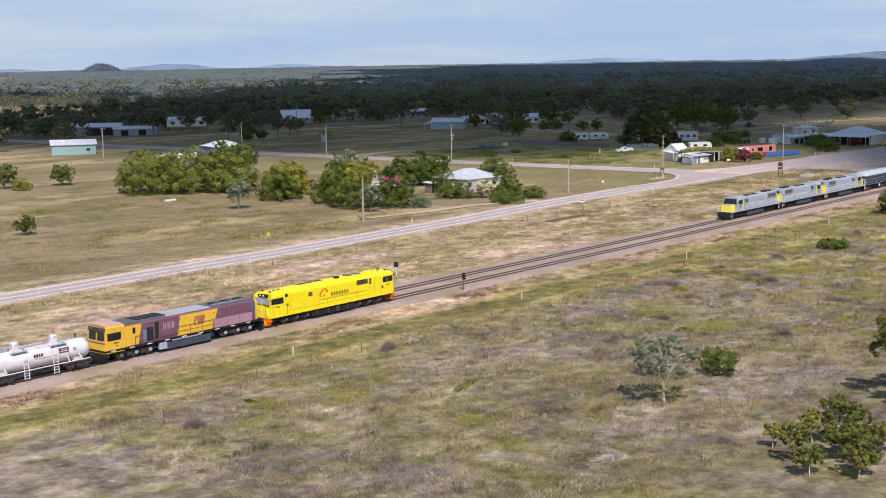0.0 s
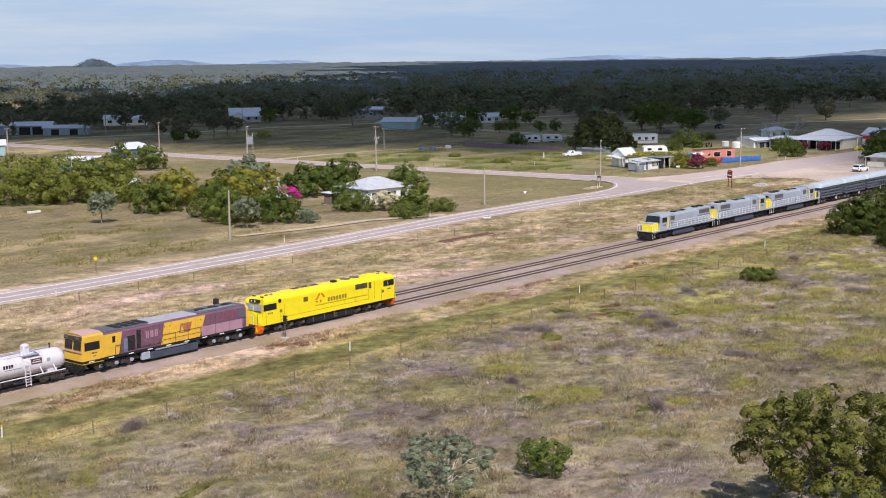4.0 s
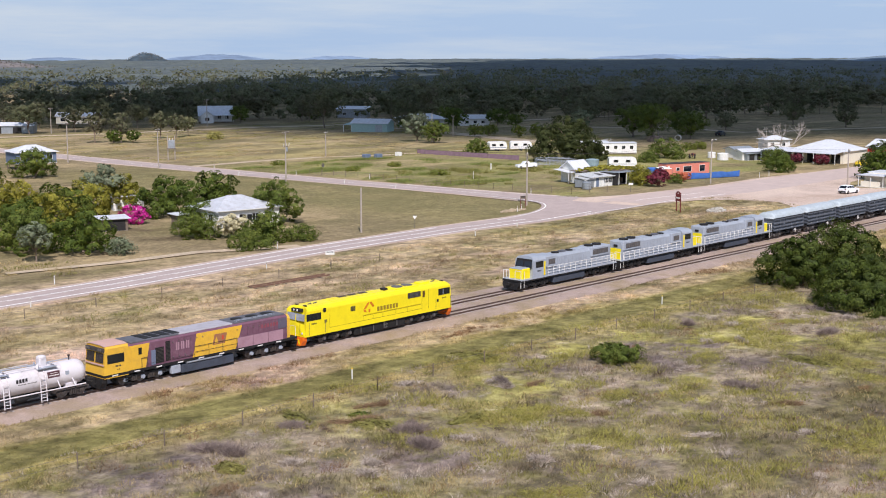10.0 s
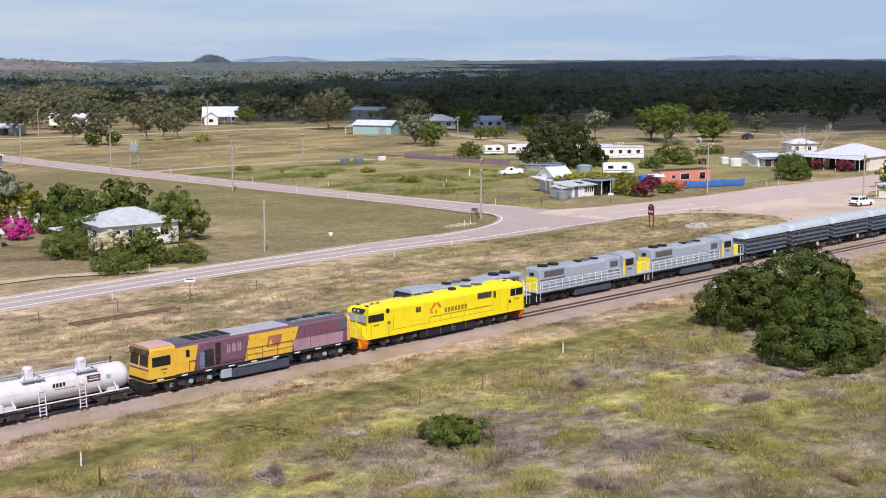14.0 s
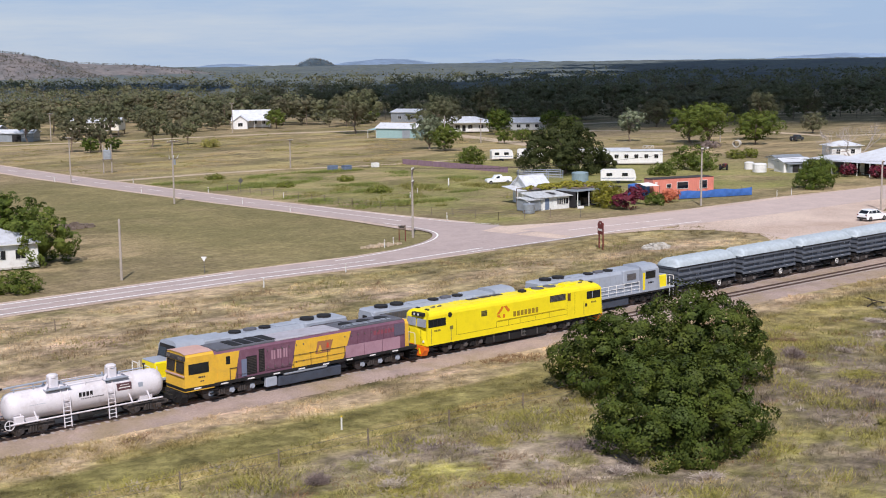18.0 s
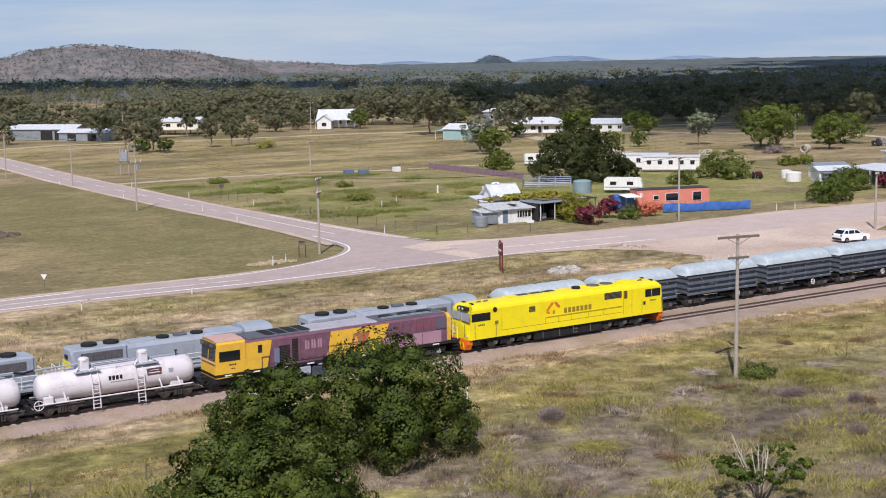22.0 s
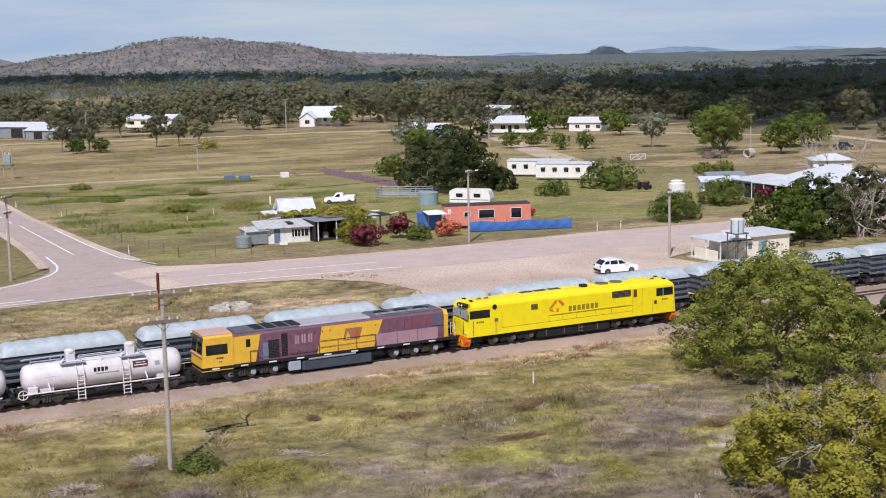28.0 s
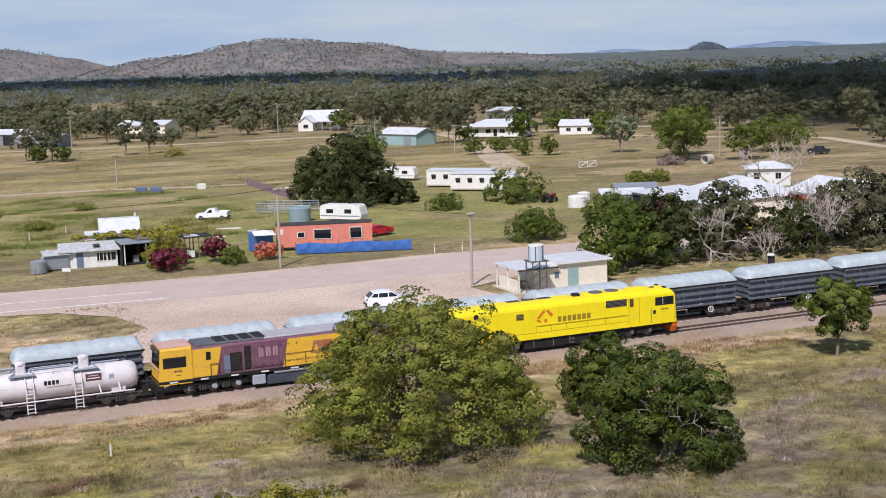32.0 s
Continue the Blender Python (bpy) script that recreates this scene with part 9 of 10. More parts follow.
tf = thing("tarp_fence", "sagging blue tarpaulin fence on posts", "fence")
P = [(65.2 + 13.4 * k / 8, 64.6 - 4.7 * k / 8 + 0.15 * math.sin(k * 2.1)) for k in range(9)]
for k, (p, q) in enumerate(zip(P, P[1:])):
    h0, h1 = 1.25 + 0.12 * math.sin(k * 1.7), 1.25 + 0.12 * math.sin((k + 1) * 1.7)
    part("tarp", B().add([(p[0], p[1], 0.0), (q[0], q[1], 0.0), ((p[0] + q[0]) / 2, (p[1] + q[1]) / 2 - 0.14, 0.6), (p[0], p[1] - 0.05, h0), (q[0], q[1] - 0.05, h1)], [(0, 1, 2), (0, 2, 3), (2, 4, 3), (1, 4, 2)]), BLUE, tf)
for p in P:
    part("post", B().cyl((p[0], p[1] + 0.06, -0.05), (p[0], p[1] + 0.06, 1.55), 0.04, 6), TIMBER, tf)
tp = thing("blue_canopy", "small blue and white canopy tarp", "canopy")
part("sheet", B().add([(61.0, 68.2, 2.2), (63.6, 67.4, 2.2), (63.8, 69.8, 2.5), (61.2, 70.4, 2.5), (62.4, 68.9, 2.75)], [(0, 1, 4), (1, 2, 4), (2, 3, 4), (3, 0, 4)]), WHITE, tp, "white canopy top")
part("back_sheet", B().add([(61.2, 70.4, 0.0), (63.8, 69.8, 0.0), (63.8, 69.8, 2.5), (61.2, 70.4, 2.5), (61.2, 70.44, 0.0), (63.8, 69.84, 0.0), (63.8, 69.84, 2.5), (61.2, 70.44, 2.5)], [(0, 1, 2, 3), (7, 6, 5, 4), (3, 2, 6, 7), (0, 3, 7, 4), (1, 5, 6, 2)]), BLUE, tp, "hanging blue tarpaulin")
for x, y, z in ((61.0, 68.2, 2.2), (63.6, 67.4, 2.2), (63.8, 69.8, 2.5), (61.2, 70.4, 2.5)):
    part("post", B().cyl((x, y, -0.02), (x, y, z), 0.04, 6), STEEL, tp)

# toilet block and its water tower
tb = thing("toilet_block", "cream flat-roofed toilet block by the gravel lot", "building")
for x0, x1, y0, y1 in ((79.3, 87.0, 25.6, 25.75), (86.85, 87.0, 25.75, 30.6), (79.3, 87.0, 30.6, 30.75), (79.3, 79.45, 25.75, 30.6)):
    part("wall", B().box(x0, x1, y0, y1, 0, 2.35), CREAM, tb)
part("roof", B().box(76.6, 81.2, 25.2, 31.2, 2.35, 2.45), ROOFW, tb, "flat pale iron porch roof")
part("main_roof", B().box(81.2, 87.5, 25.3, 31.1, 2.62, 2.74), ROOFW, tb, "flat pale iron roof")
part("parapet", B().box(81.3, 87.0, 25.6, 25.75, 2.35, 2.62).box(81.15, 81.3, 25.6, 30.75, 2.35, 2.62), CREAM, tb)
part("fascia", B().box(76.6, 81.2, 25.12, 25.2, 2.3, 2.47), GRIME, tb)
part("gutter", B().box(81.2, 87.5, 25.22, 25.3, 2.6, 2.76), FRAME, tb)
part("slab", B().box(76.4, 87.3, 25.1, 31.3, -0.1, 0.08), CONC, tb)
for y in (25.5, 28.2, 30.8):
    part("post", B().box(76.8, 76.92, y, y + 0.12, 0.05, 2.35), FRAME, tb)
part("door", B().box(82.4, 83.6, 25.54, 25.6, 0.1, 2.1), AQUA, tb)
part("notice", B().box(80.9, 81.4, 25.56, 25.6, 1.2, 1.8), BLUEGREY, tb)
part("porch_wall", B().box(76.9, 77.05, 26.2, 30.4, 0, 1.2), CREAM, tb)
part("table", B().box(77.4, 79.0, 27.8, 28.5, 0.7, 0.76).box(78.1, 78.3, 28.0, 28.3, 0.05, 0.7), TIMBER, tb)
tw = thing("water_tower", "pale tank on a steel lattice stand", "tank")
for sx in (-0.75, 0.75):
    for sy in (-0.75, 0.75):
        part("leg", B().box(sx - 0.05, sx + 0.05, sy - 0.05, sy + 0.05, -0.05, 3.4), STEEL, tw)
for z in (0.9, 1.9, 2.9):
    for s in (-0.75, 0.75):
        part("brace", B().cyl((-0.75, s, z - 0.8), (0.75, s, z + 0.1), 0.03, 6), STEEL, tw)
        part("brace", B().cyl((s, 0.75, z - 0.8), (s, -0.75, z + 0.1), 0.03, 6), STEEL, tw)
part("platform", B().box(-0.95, 0.95, -0.95, 0.95, 3.4, 3.5), STEEL, tw)
part("tank", B().cyl((0, 0, 3.5), (0, 0, 5.0), 0.78, 18), mat("pale_poly", lin(186, 198, 208), 0.5, var=0.08), tw, "pale blue-white poly tank")
part("tank_rim", B().cyl((0, 0, 4.94), (0, 0, 5.06), 0.82, 18), FRAME, tw)
for k in range(6):
    w = 2 * math.pi * k / 6
    part("tank_strap", B().box(0.77 * math.cos(w) - 0.04, 0.77 * math.cos(w) + 0.04, 0.77 * math.sin(w) - 0.04, 0.77 * math.sin(w) + 0.04, 3.5, 5.0), STEEL, tw)
tw.matrix_world = pose(78.2, 24.3, 0)

# the store
st = building("store", "white-roofed store with a deep shaded verandah", 130.2, 64.6, -90, 14.0, 12.5, 3.0, 2.3, "hip", CREAM, ROOFW, (), [(0, u, 2.4, 2.2, SHADE) for u in (-5, -1.5, 2, 5)], category="shop")
awning(st, -7.4, 7.0, -10.6, -6.3, 2.55, 3.0, 6)
for u in (-5, -2, 1, 4):
    part("bench", B().box(u - 0.7, u + 0.7, -8.0, -7.5, 0.4, 0.46).box(u - 0.6, u - 0.5, -7.9, -7.6, 0, 0.4).box(u + 0.5, u + 0.6, -7.9, -7.6, 0, 0.4), TIMBER, st)
sw = building("store_wing", "tall white gabled wing with a red fascia", 136.5, 50.5, -90, 9.0, 10.0, 4.0, 1.5, "gable", WHITE, ROOFW, [(0, u, 1.0, 1.6, 1.5) for u in (-2.8, 2.8)], [(0, 0, 1.2, 2.1, SHADE)], category="shop")
part("fascia", B().box(-4.4, 4.4, -5.2, -5.06, 2.7, 3.5), mat("fascia_red", lin(176, 44, 40), 0.5), sw, "red painted fascia board")
bl = building("verandah_shed", "low flat-roofed open shelter beside the store", 125.0, 75.6, -90, 6.0, 8.0, 2.6, 0.3, "skillion", IRON, ROOFW, (), [(0, u, 2.2, 2.2, SHADE) for u in (-1.5, 1.5)], category="shed")
building("iron_shed", "white shed with a dark gable", 127.3, 88.5, -20, 6.0, 3.8, 2.2, 0.5, "gable", WHITE, IRON, (), [(0, 1.5, 1.2, 1.8, SHADE)], category="shed")
building("low_iron_shed", "low grey iron lean-to full of clutter", 122.5, 81.0, -20, 8.0, 3.5, 1.7, 0.3, "skillion", IRON, IRON, (), [(0, u, 1.6, 1.5, SHADE) for u in (-2.5, 0, 2.5)], category="shed")
building("white_shelter", "small white-roofed open shelter", 121.5, 82.5, -25, 6.0, 4.0, 2.2, 0.5, "gable", WHITE, ROOFW, (), [(0, 0, 4.5, 1.9, SHADE)], category="shed")
building("white_annexe", "small white building behind the store", 156.5, 94.5, -30, 7.0, 5.0, 3.0, 0.9, "hip", WHITE, ROOFW, [(0, u, 1.2, 0.9, 1.0) for u in (-2, 1.5)])


# ---- vehicles ----
def car(name, label, x, y, rz, paint, L=4.55, W=1.85, H=1.68, kind="suv"):
    t = thing(name, label, "car")
    if kind == "suv":
        lower = [(-L / 2, 0.4), (-L / 2 + 0.1, 0.28), (L / 2 - 0.15, 0.28), (L / 2, 0.45), (L / 2 - 0.03, 0.82), (L / 2 - 0.25, 0.98), (0.95, 1.08), (-L / 2 + 0.12, 1.1), (-L / 2, 0.9)]
        upper = [(1.05, 1.04), (0.25, H - 0.06), (-0.4, H), (-L / 2 + 0.75, H - 0.06), (-L / 2 + 0.15, 1.08)]
    else:
        lower = [(-L / 2, 0.5), (L / 2 - 0.1, 0.35), (L / 2, 0.55), (L / 2 - 0.1, 0.95), (1.2, 1.05), (-L / 2, 1.0)]
        upper = [(1.15, 1.04), (0.6, H - 0.05), (-0.5, H), (-0.75, 1.02)]
    body = part("body", B().prism(lower, -W / 2, W / 2), paint, t)
    n = len(upper)
    k = 0.82
    cabin_ = B().add([(a, -W / 2 * (1 if b_ < 1.2 else k) + 0.02, b_) for a, b_ in upper] + [(a, W / 2 * (1 if b_ < 1.2 else k) - 0.02, b_) for a, b_ in upper], [(i, (i + 1) % n, n + (i + 1) % n, n + i) for i in range(n)] + [tuple(range(n)), tuple(range(2 * n - 1, n - 1, -1))])
    part("cabin", cabin_, paint, t)
    for s in (-1, 1):
        def sidept(a, z):
            f_ = (z - 1.08) / (H - 1.08)
            return (a, s * (W / 2 * (1 - (1 - k) * f_) - 0.012 + 0.01), z)
        for q in ([(0.82, 1.14), (0.22, H - 0.14), (-0.1, H - 0.13), (-0.1, 1.14)], [(-0.2, 1.14), (-0.2, H - 0.13), (-1.05, H - 0.14), (-1.1, 1.14)], [(-1.2, 1.16), (-1.15, H - 0.16), (-L / 2 + 0.72, H - 0.18), (-L / 2 + 0.42, 1.2)]):
            if kind != "suv" and q[0][0] < 0:
                continue
            part("side_window", B().add([sidept(a, z) for a, z in q], [(0, 1, 2, 3)]), GLASS, t)
        for xx in (L / 2 - 0.85, -L / 2 + 0.85):
            w = part("wheel", B().cyl((xx, s * (W / 2 - 0.2), 0.35), (xx, s * (W / 2 + 0.01), 0.35), 0.35, 16), TYRE, t)
            part("rim", B().cyl((xx, s * (W / 2 - 0.02), 0.35), (xx, s * (W / 2 + 0.02), 0.35), 0.2, 12), STEEL, w)
        part("headlight", B().box(L / 2 - 0.2, L / 2 - 0.02, s * (W / 2 - 0.3) - 0.15, s * (W / 2 - 0.3) + 0.15, 0.72, 0.86), FRAME, t)
        part("tail_light", B().box(-L / 2 - 0.01, -L / 2 + 0.15, s * (W / 2 - 0.15) - 0.12, s * (W / 2 - 0.15) + 0.12, 0.85, 1.05), RED, t)
        part("mirror", B().box(0.7, 0.85, min(s * W / 2, s * (W / 2 + 0.18)), max(s * W / 2, s * (W / 2 + 0.18)), 1.1, 1.22), paint, t)
    part("windscreen", B().add([(1.02, -W / 2 * 0.92, 1.1), (1.02, W / 2 * 0.92, 1.1), (0.32, W / 2 * 0.8, H - 0.1), (0.32, -W / 2 * 0.8, H - 0.1)], [(0, 1, 2, 3)]), GLASS, t)
    if kind == "suv":
        part("rear_window", B().add([(-L / 2 + 0.17, -W / 2 * 0.85, 1.14), (-L / 2 + 0.17, W / 2 * 0.85, 1.14), (-L / 2 + 0.66, W / 2 * 0.78, H - 0.12), (-L / 2 + 0.66, -W / 2 * 0.78, H - 0.12)], [(0, 1, 2, 3)]), GLASS, t)
    else:
        part("tray", B().box(-L / 2, -0.8, -W / 2, -W / 2 + 0.06, 0.95, 1.3).box(-L / 2, -0.8, W / 2 - 0.06, W / 2, 0.95, 1.3).box(-L / 2, -L / 2 + 0.06, -W / 2, W / 2, 0.95, 1.3), paint, t)
    part("bumper", B().box(-L / 2 - 0.04, -L / 2 + 0.1, -W / 2 + 0.05, W / 2 - 0.05, 0.35, 0.6, 0.03), SHADE, t)
    part("number_plate", B().box(-L / 2 - 0.05, -L / 2 - 0.04, -0.2, 0.2, 0.62, 0.74), FRAME, t)
    t.matrix_world = pose(x, y, gz(x, y) + (0.05 if 15 < y < 55 else 0), 0, 0, rz)
    return t


CARW = mat("car_white", lin(236, 236, 236), 0.25, var=0.03, spec=0.6)
car("parked_suv", "white sport utility vehicle parked on the gravel", 63.0, 26.2, -8, CARW)
car("parked_ute", "white utility truck behind the shack", 65.6, 109.8, 150, CARW, 5.0, 1.8, 1.75, "ute")
car("parked_sedan", "red car parked behind the blue tarp", 80.0, 75.5, 20, mat("car_red", lin(190, 40, 50), 0.3, var=0.05), 4.2, 1.7, 1.45)
car("parked_sedan", "yellow car parked before the store", 120.5, 50.5, -60, mat("car_yellow", lin(226, 196, 50), 0.3, var=0.05), 4.3, 1.7, 1.45)
car("parked_ute", "dark utility truck on the grass", 201.0, 138.5, 10, mat("car_dark", lin(52, 54, 58), 0.3, var=0.1), 5.0, 1.8, 1.75, "ute")
car("parked_sedan", "white car parked under garden trees", -50.0, 152.0, 40, CARW, 4.3, 1.7, 1.45)
tr = thing("old_tractor", "old red tractor on the lawn", "tractor")
part("bonnet", B().box(0.0, 1.5, -0.35, 0.35, 0.7, 1.3, 0.08), RED, tr)
part("seat", B().box(-0.9, -0.5, -0.25, 0.25, 0.9, 1.3, 0.05), SHADE, tr)
for s in (-1, 1):
    part("rear_wheel", B().cyl((-0.6, s * 0.5, 0.6), (-0.6, s * 0.85, 0.6), 0.6, 16), TYRE, tr)
    part("front_wheel", B().cyl((1.2, s * 0.45, 0.35), (1.2, s * 0.65, 0.35), 0.35, 14), TYRE, tr)
    part("mudguard", B().box(-1.1, -0.1, s * 0.68 - 0.2, s * 0.68 + 0.2, 1.2, 1.28), RED, tr)
part("axle", B().box(-0.7, 1.3, -0.12, 0.12, 0.4, 0.75), SHADE, tr)
tr.matrix_world = pose(116.0, 95.5, gz(116, 95.5), 0, 0, 30)


# ---- poles, signs, fences ----
def power_pole(x, y, h, arms=(), rz=0, lamp=False, label="grey timber power pole with crossarms", gear=False):
    t = thing("power_pole", label, "pole", "power poles along the road")
    part("pole", B().cyl((0, 0, -0.3), (0, 0, h), 0.17, 10, 0.12), WOODP, t)
    for z, w in arms:
        part("crossarm", B().box(-w / 2, w / 2, -0.2, -0.04, z - 0.09, z + 0.09), TIMBER, t)
        part("arm_brace", B().cyl((-w * 0.3, -0.1, z - 0.05), (0, -0.12, z - 0.6), 0.02, 5).cyl((w * 0.3, -0.1, z - 0.05), (0, -0.12, z - 0.6), 0.02, 5), STEEL, t)
        for u in (-0.48, -0.2, 0.2, 0.48):
            part("insulator", B().cyl((u * w, -0.1, z + 0.06), (u * w, -0.1, z + 0.26), 0.05, 8), FRAME, t)
    if lamp:
        part("lamp_arm", B().cyl((0, 0, h - 0.5), (0.9, -0.6, h - 0.1), 0.03, 6), STEEL, t)
        part("lamp_head", B().box(0.75, 1.2, -0.75, -0.5, h - 0.16, h - 0.04, 0.03), FRAME, t)
    if gear:
        part("transformer", B().cyl((0.35, 0, h - 4.3), (0.35, 0, h - 3.4), 0.28, 12), IRON, t)
        for u in (-0.9, 0.0, 0.9):
            part("fuse", B().cyl((u, -0.15, h - 3.2), (u * 1.25, -0.3, h - 2.6), 0.05, 6), FRAME, t)
        part("fuse_arm", B().box(-1.1, 1.1, -0.1, 0.0, h - 3.3, h - 3.18), TIMBER, t)
    t.matrix_world = pose(x, y, gz(x, y), 0, 0, rz)


power_pole(0.0, -17.9, 11.2, ((11.0, 3.6), (9.4, 1.8)), -12, label="tall grey power pole with a wide crossarm beside the railway")
power_pole(60.8, 56.2, 9.3, ((9.0, 1.0),), 20, True, "grey street lamp pole beside the container")
power_pole(4.4, 60.3, 9.6, ((9.3, 1.6), (7.6, 1.2)), 40)
power_pole(4.9, 127.0, 11.1, ((10.8, 2.4),), 15, gear=True, label="tall power pole with transformer and white fuses")
power_pole(74.6, 32.2, 7.8, ((7.5, 0.8),), 10, label="plain grey pole beside the toilet block")
power_pole(-41.6, 56.4, 7.0, (), 0, label="plain grey pole beside the highway")
power_pole(-102.9, 60.0, 7.9, (), 0, label="plain grey pole on the lawn")
power_pole(11.2, 181.0, 9.6, ((9.3, 1.8),), 20)
power_pole(6.8, 213.6, 10.3, ((10.0, 1.8),), 20)
power_pole(62.4, 176.3, 6.6, ((6.3, 1.4),), 10)
power_pole(137.0, 322.0, 10.2, ((9.9, 1.6),), -30)
power_pole(186.0, 152.5, 8.3, ((8.0, 1.8),), -30)
power_pole(147.5, 206.7, 6.8, ((6.5, 1.2),), -30)
power_pole(122.5, 193.0, 9.0, (), 0, label="plain grey pole by the trees")
power_pole(-22.7, 245.0, 9.5, ((9.2, 1.6),), 0)
power_pole(75.0, 330.0, 9.0, ((8.7, 1.6),), 0)
sb = thing("pole_substation", "pair of poles carrying a grey transformer box", "substation")
for u in (-0.9, 0.9):
    part("pole", B().cyl((u, 0, -0.2), (u, 0, 6.4), 0.14, 8), WOODP, sb)
part("platform", B().box(-1.2, 1.2, -0.6, 0.6, 3.0, 3.15), TIMBER, sb)
part("transformer", B().box(-0.8, 0.8, -0.5, 0.5, 3.15, 5.2, 0.08), IRON, sb)
part("bushing", B().cyl((-0.4, 0, 5.2), (-0.4, 0, 5.7), 0.08, 8).cyl((0.4, 0, 5.2), (0.4, 0, 5.7), 0.08, 8), FRAME, sb)
sb.matrix_world = pose(28.6, 199.0, gz(28.6, 199), 0, 0, -30)


def wire(p, q, sag, label="thin dark overhead power wire"):
    """One sagging wire as a continuous thin tube."""
    n, r = 12, 0.016
    p, q = Vector(p), Vector(q)
    side = (q - p).cross(Vector((0, 0, 1))).normalized() * r
    up = Vector((0, 0, r))
    vs = []
    for k in range(n + 1):
        u = k / n
        c = p.lerp(q, u) - Vector((0, 0, sag * 4 * u * (1 - u)))
        vs += [c + side, c + up, c - side, c - up]
    fs = [(4 * k + i, 4 * k + (i + 1) % 4, 4 * k + 4 + (i + 1) % 4, 4 * k + 4 + i) for k in range(n) for i in range(4)]
    tagged(part("power_wire", B().add(vs, fs), SHADE), label, "wire", "overhead wires")


for o in (-0.6, 0.6):
    wire((4.4 + o, 60.3, 9.5), (60.8 + o * 0.4, 56.2, 9.2), 1.1)
    wire((4.4 + o, 60.3, 9.5), (4.9 + o, 127.0, 10.4), 1.2)
    wire((4.9 + o, 127.0, 10.4), (11.2 + o, 181.0, 8.1), 0.9)
    wire((11.2 + o, 181.0, 8.1), (6.8 + o, 213.6, 8.4), 0.6)
wire((60.8, 56.2, 9.0), (74.6, 32.2, 7.6), 0.5)


def post_sign(name, label, x, y, h, board, rz, col, shape="rect", nposts=1, bars_n=0):
    t = thing(name, label, "sign")
    w, hh = board
    for u in ((0,) if nposts == 1 else (-w / 2 + 0.08, w / 2 - 0.08)):
        part("post", B().cyl((u, 0, -0.1), (u, 0, h), 0.035 if nposts == 1 else 0.06, 8), STEEL if nposts == 1 else RED, t)
    z = h - hh / 2
    if shape == "rect":
        part("board", B().box(-w / 2, w / 2, -0.09, -0.05, z - hh / 2, z + hh / 2), col, t)
    elif shape == "diamond":
        part("board", B().prism([(-w / 2, z), (0, z - w / 2), (w / 2, z), (0, z + w / 2)], -0.08, -0.05), col, t)
    else:
        part("board", B().prism([(0, z - w / 2), (w / 2, z + w / 3), (-w / 2, z + w / 3)], -0.08, -0.05), col, t)
    for k in range(bars_n):
        part("lettering", B().box(-w * 0.36, w * 0.36 - 0.1 * (k % 2), -0.1, -0.09, z + hh * 0.3 - k * hh * 0.3 - 0.06, z + hh * 0.3 - k * hh * 0.3 + 0.05), FRAME if col is RED else SHADE, t)
    t.matrix_world = pose(x, y, gz(x, y), 0, 0, rz)


rs = thing("station_sign", "tall red-brown sign on two posts", "sign")
for u in (-0.55, 0.55):
    part("post", B().box(u - 0.06, u + 0.06, -0.07, 0.07, -0.1, 3.5), RED, rs)
part("board", B().box(-0.75, 0.75, -0.12, -0.07, 2.0, 3.3), RED, rs)
part("cap", B().prism([(-0.75, 3.3), (0.75, 3.3), (0.35, 3.7), (-0.35, 3.7)], -0.12, -0.07), RED, rs)
part("lettering", B().box(-0.6, 0.55, -0.14, -0.12, 2.45, 2.7), FRAME, rs)
part("emblem", B().cyl((0, -0.12, 3.4), (0, -0.14, 3.4), 0.1, 12), FRAME, rs)
rs.matrix_world = pose(14.0, 34.0, 0, 0, 0, 250)
YSIGN = mat("sign_yellow", lin(226, 196, 40), 0.5, var=0.06)
post_sign("warning_sign", "yellow diamond warning sign beside the highway", -136.0, 50.1, 2.3, (0.62, 0.62), -50, YSIGN, "diamond")
post_sign("warning_sign", "grey-backed diamond sign on the side road", 24.0, 136.0, 2.7, (1.1, 1.1), 0, STEEL, "diamond")
post_sign("road_sign", "small white road sign by the highway", -32.4, 53.6, 2.1, (0.7, 0.7), -40, FRAME, "tri")
post_sign("road_sign", "white board sign on a post by the highway", -68.3, 35.0, 2.2, (1.2, 0.45), -45, FRAME, "rect", 1, 1)
post_sign("direction_sign", "small weathered board sign at the junction", 1.1, 58.5, 2.1, (1.0, 0.55), -40, TIMBER, "rect", 2, 2)
post_sign("road_sign", "small white sign beside the gravel lot", 37.0, 60.0, 1.6, (1.0, 0.4), -30, FRAME, "rect")
post_sign("street_sign", "white street name sign on the grass", 54.0, 111.0, 1.9, (0.25, 1.4), -30, FRAME, "rect")

gp = thing("guide_post", "white roadside guide post", "post", "white guide posts along the roads")
part("post", B().box(-0.06, 0.06, -0.03, 0.03, -0.1, 1.05), FRAME, gp)
part("reflector", B().box(-0.04, 0.04, -0.036, -0.03, 0.75, 0.9), RED, gp)
SPOTS = [(22.6, 119.4), (21.0, 72.6), (12.2, 116.5), (10.4, 187), (80.0, 55.6), (83.5, 55.2), (43.2, 107), (96.9, 119), (-32.6, 40.6), (10.9, 100), (19.4, 140), (19.6, 170), (-75, 40), (-110, 39.6), (-150, 39.3), (-4.5, 55.2), (-2.4, 56.0), (37.5, 102), (10.8, 150), (-20, 42.6), (-62, 52.8), (-100, 50.6)]
gp.matrix_world = pose(*SPOTS[0], gz(*SPOTS[0]))
for x, y in SPOTS[1:]:
    copy_thing(gp, pose(x, y, gz(x, y)))
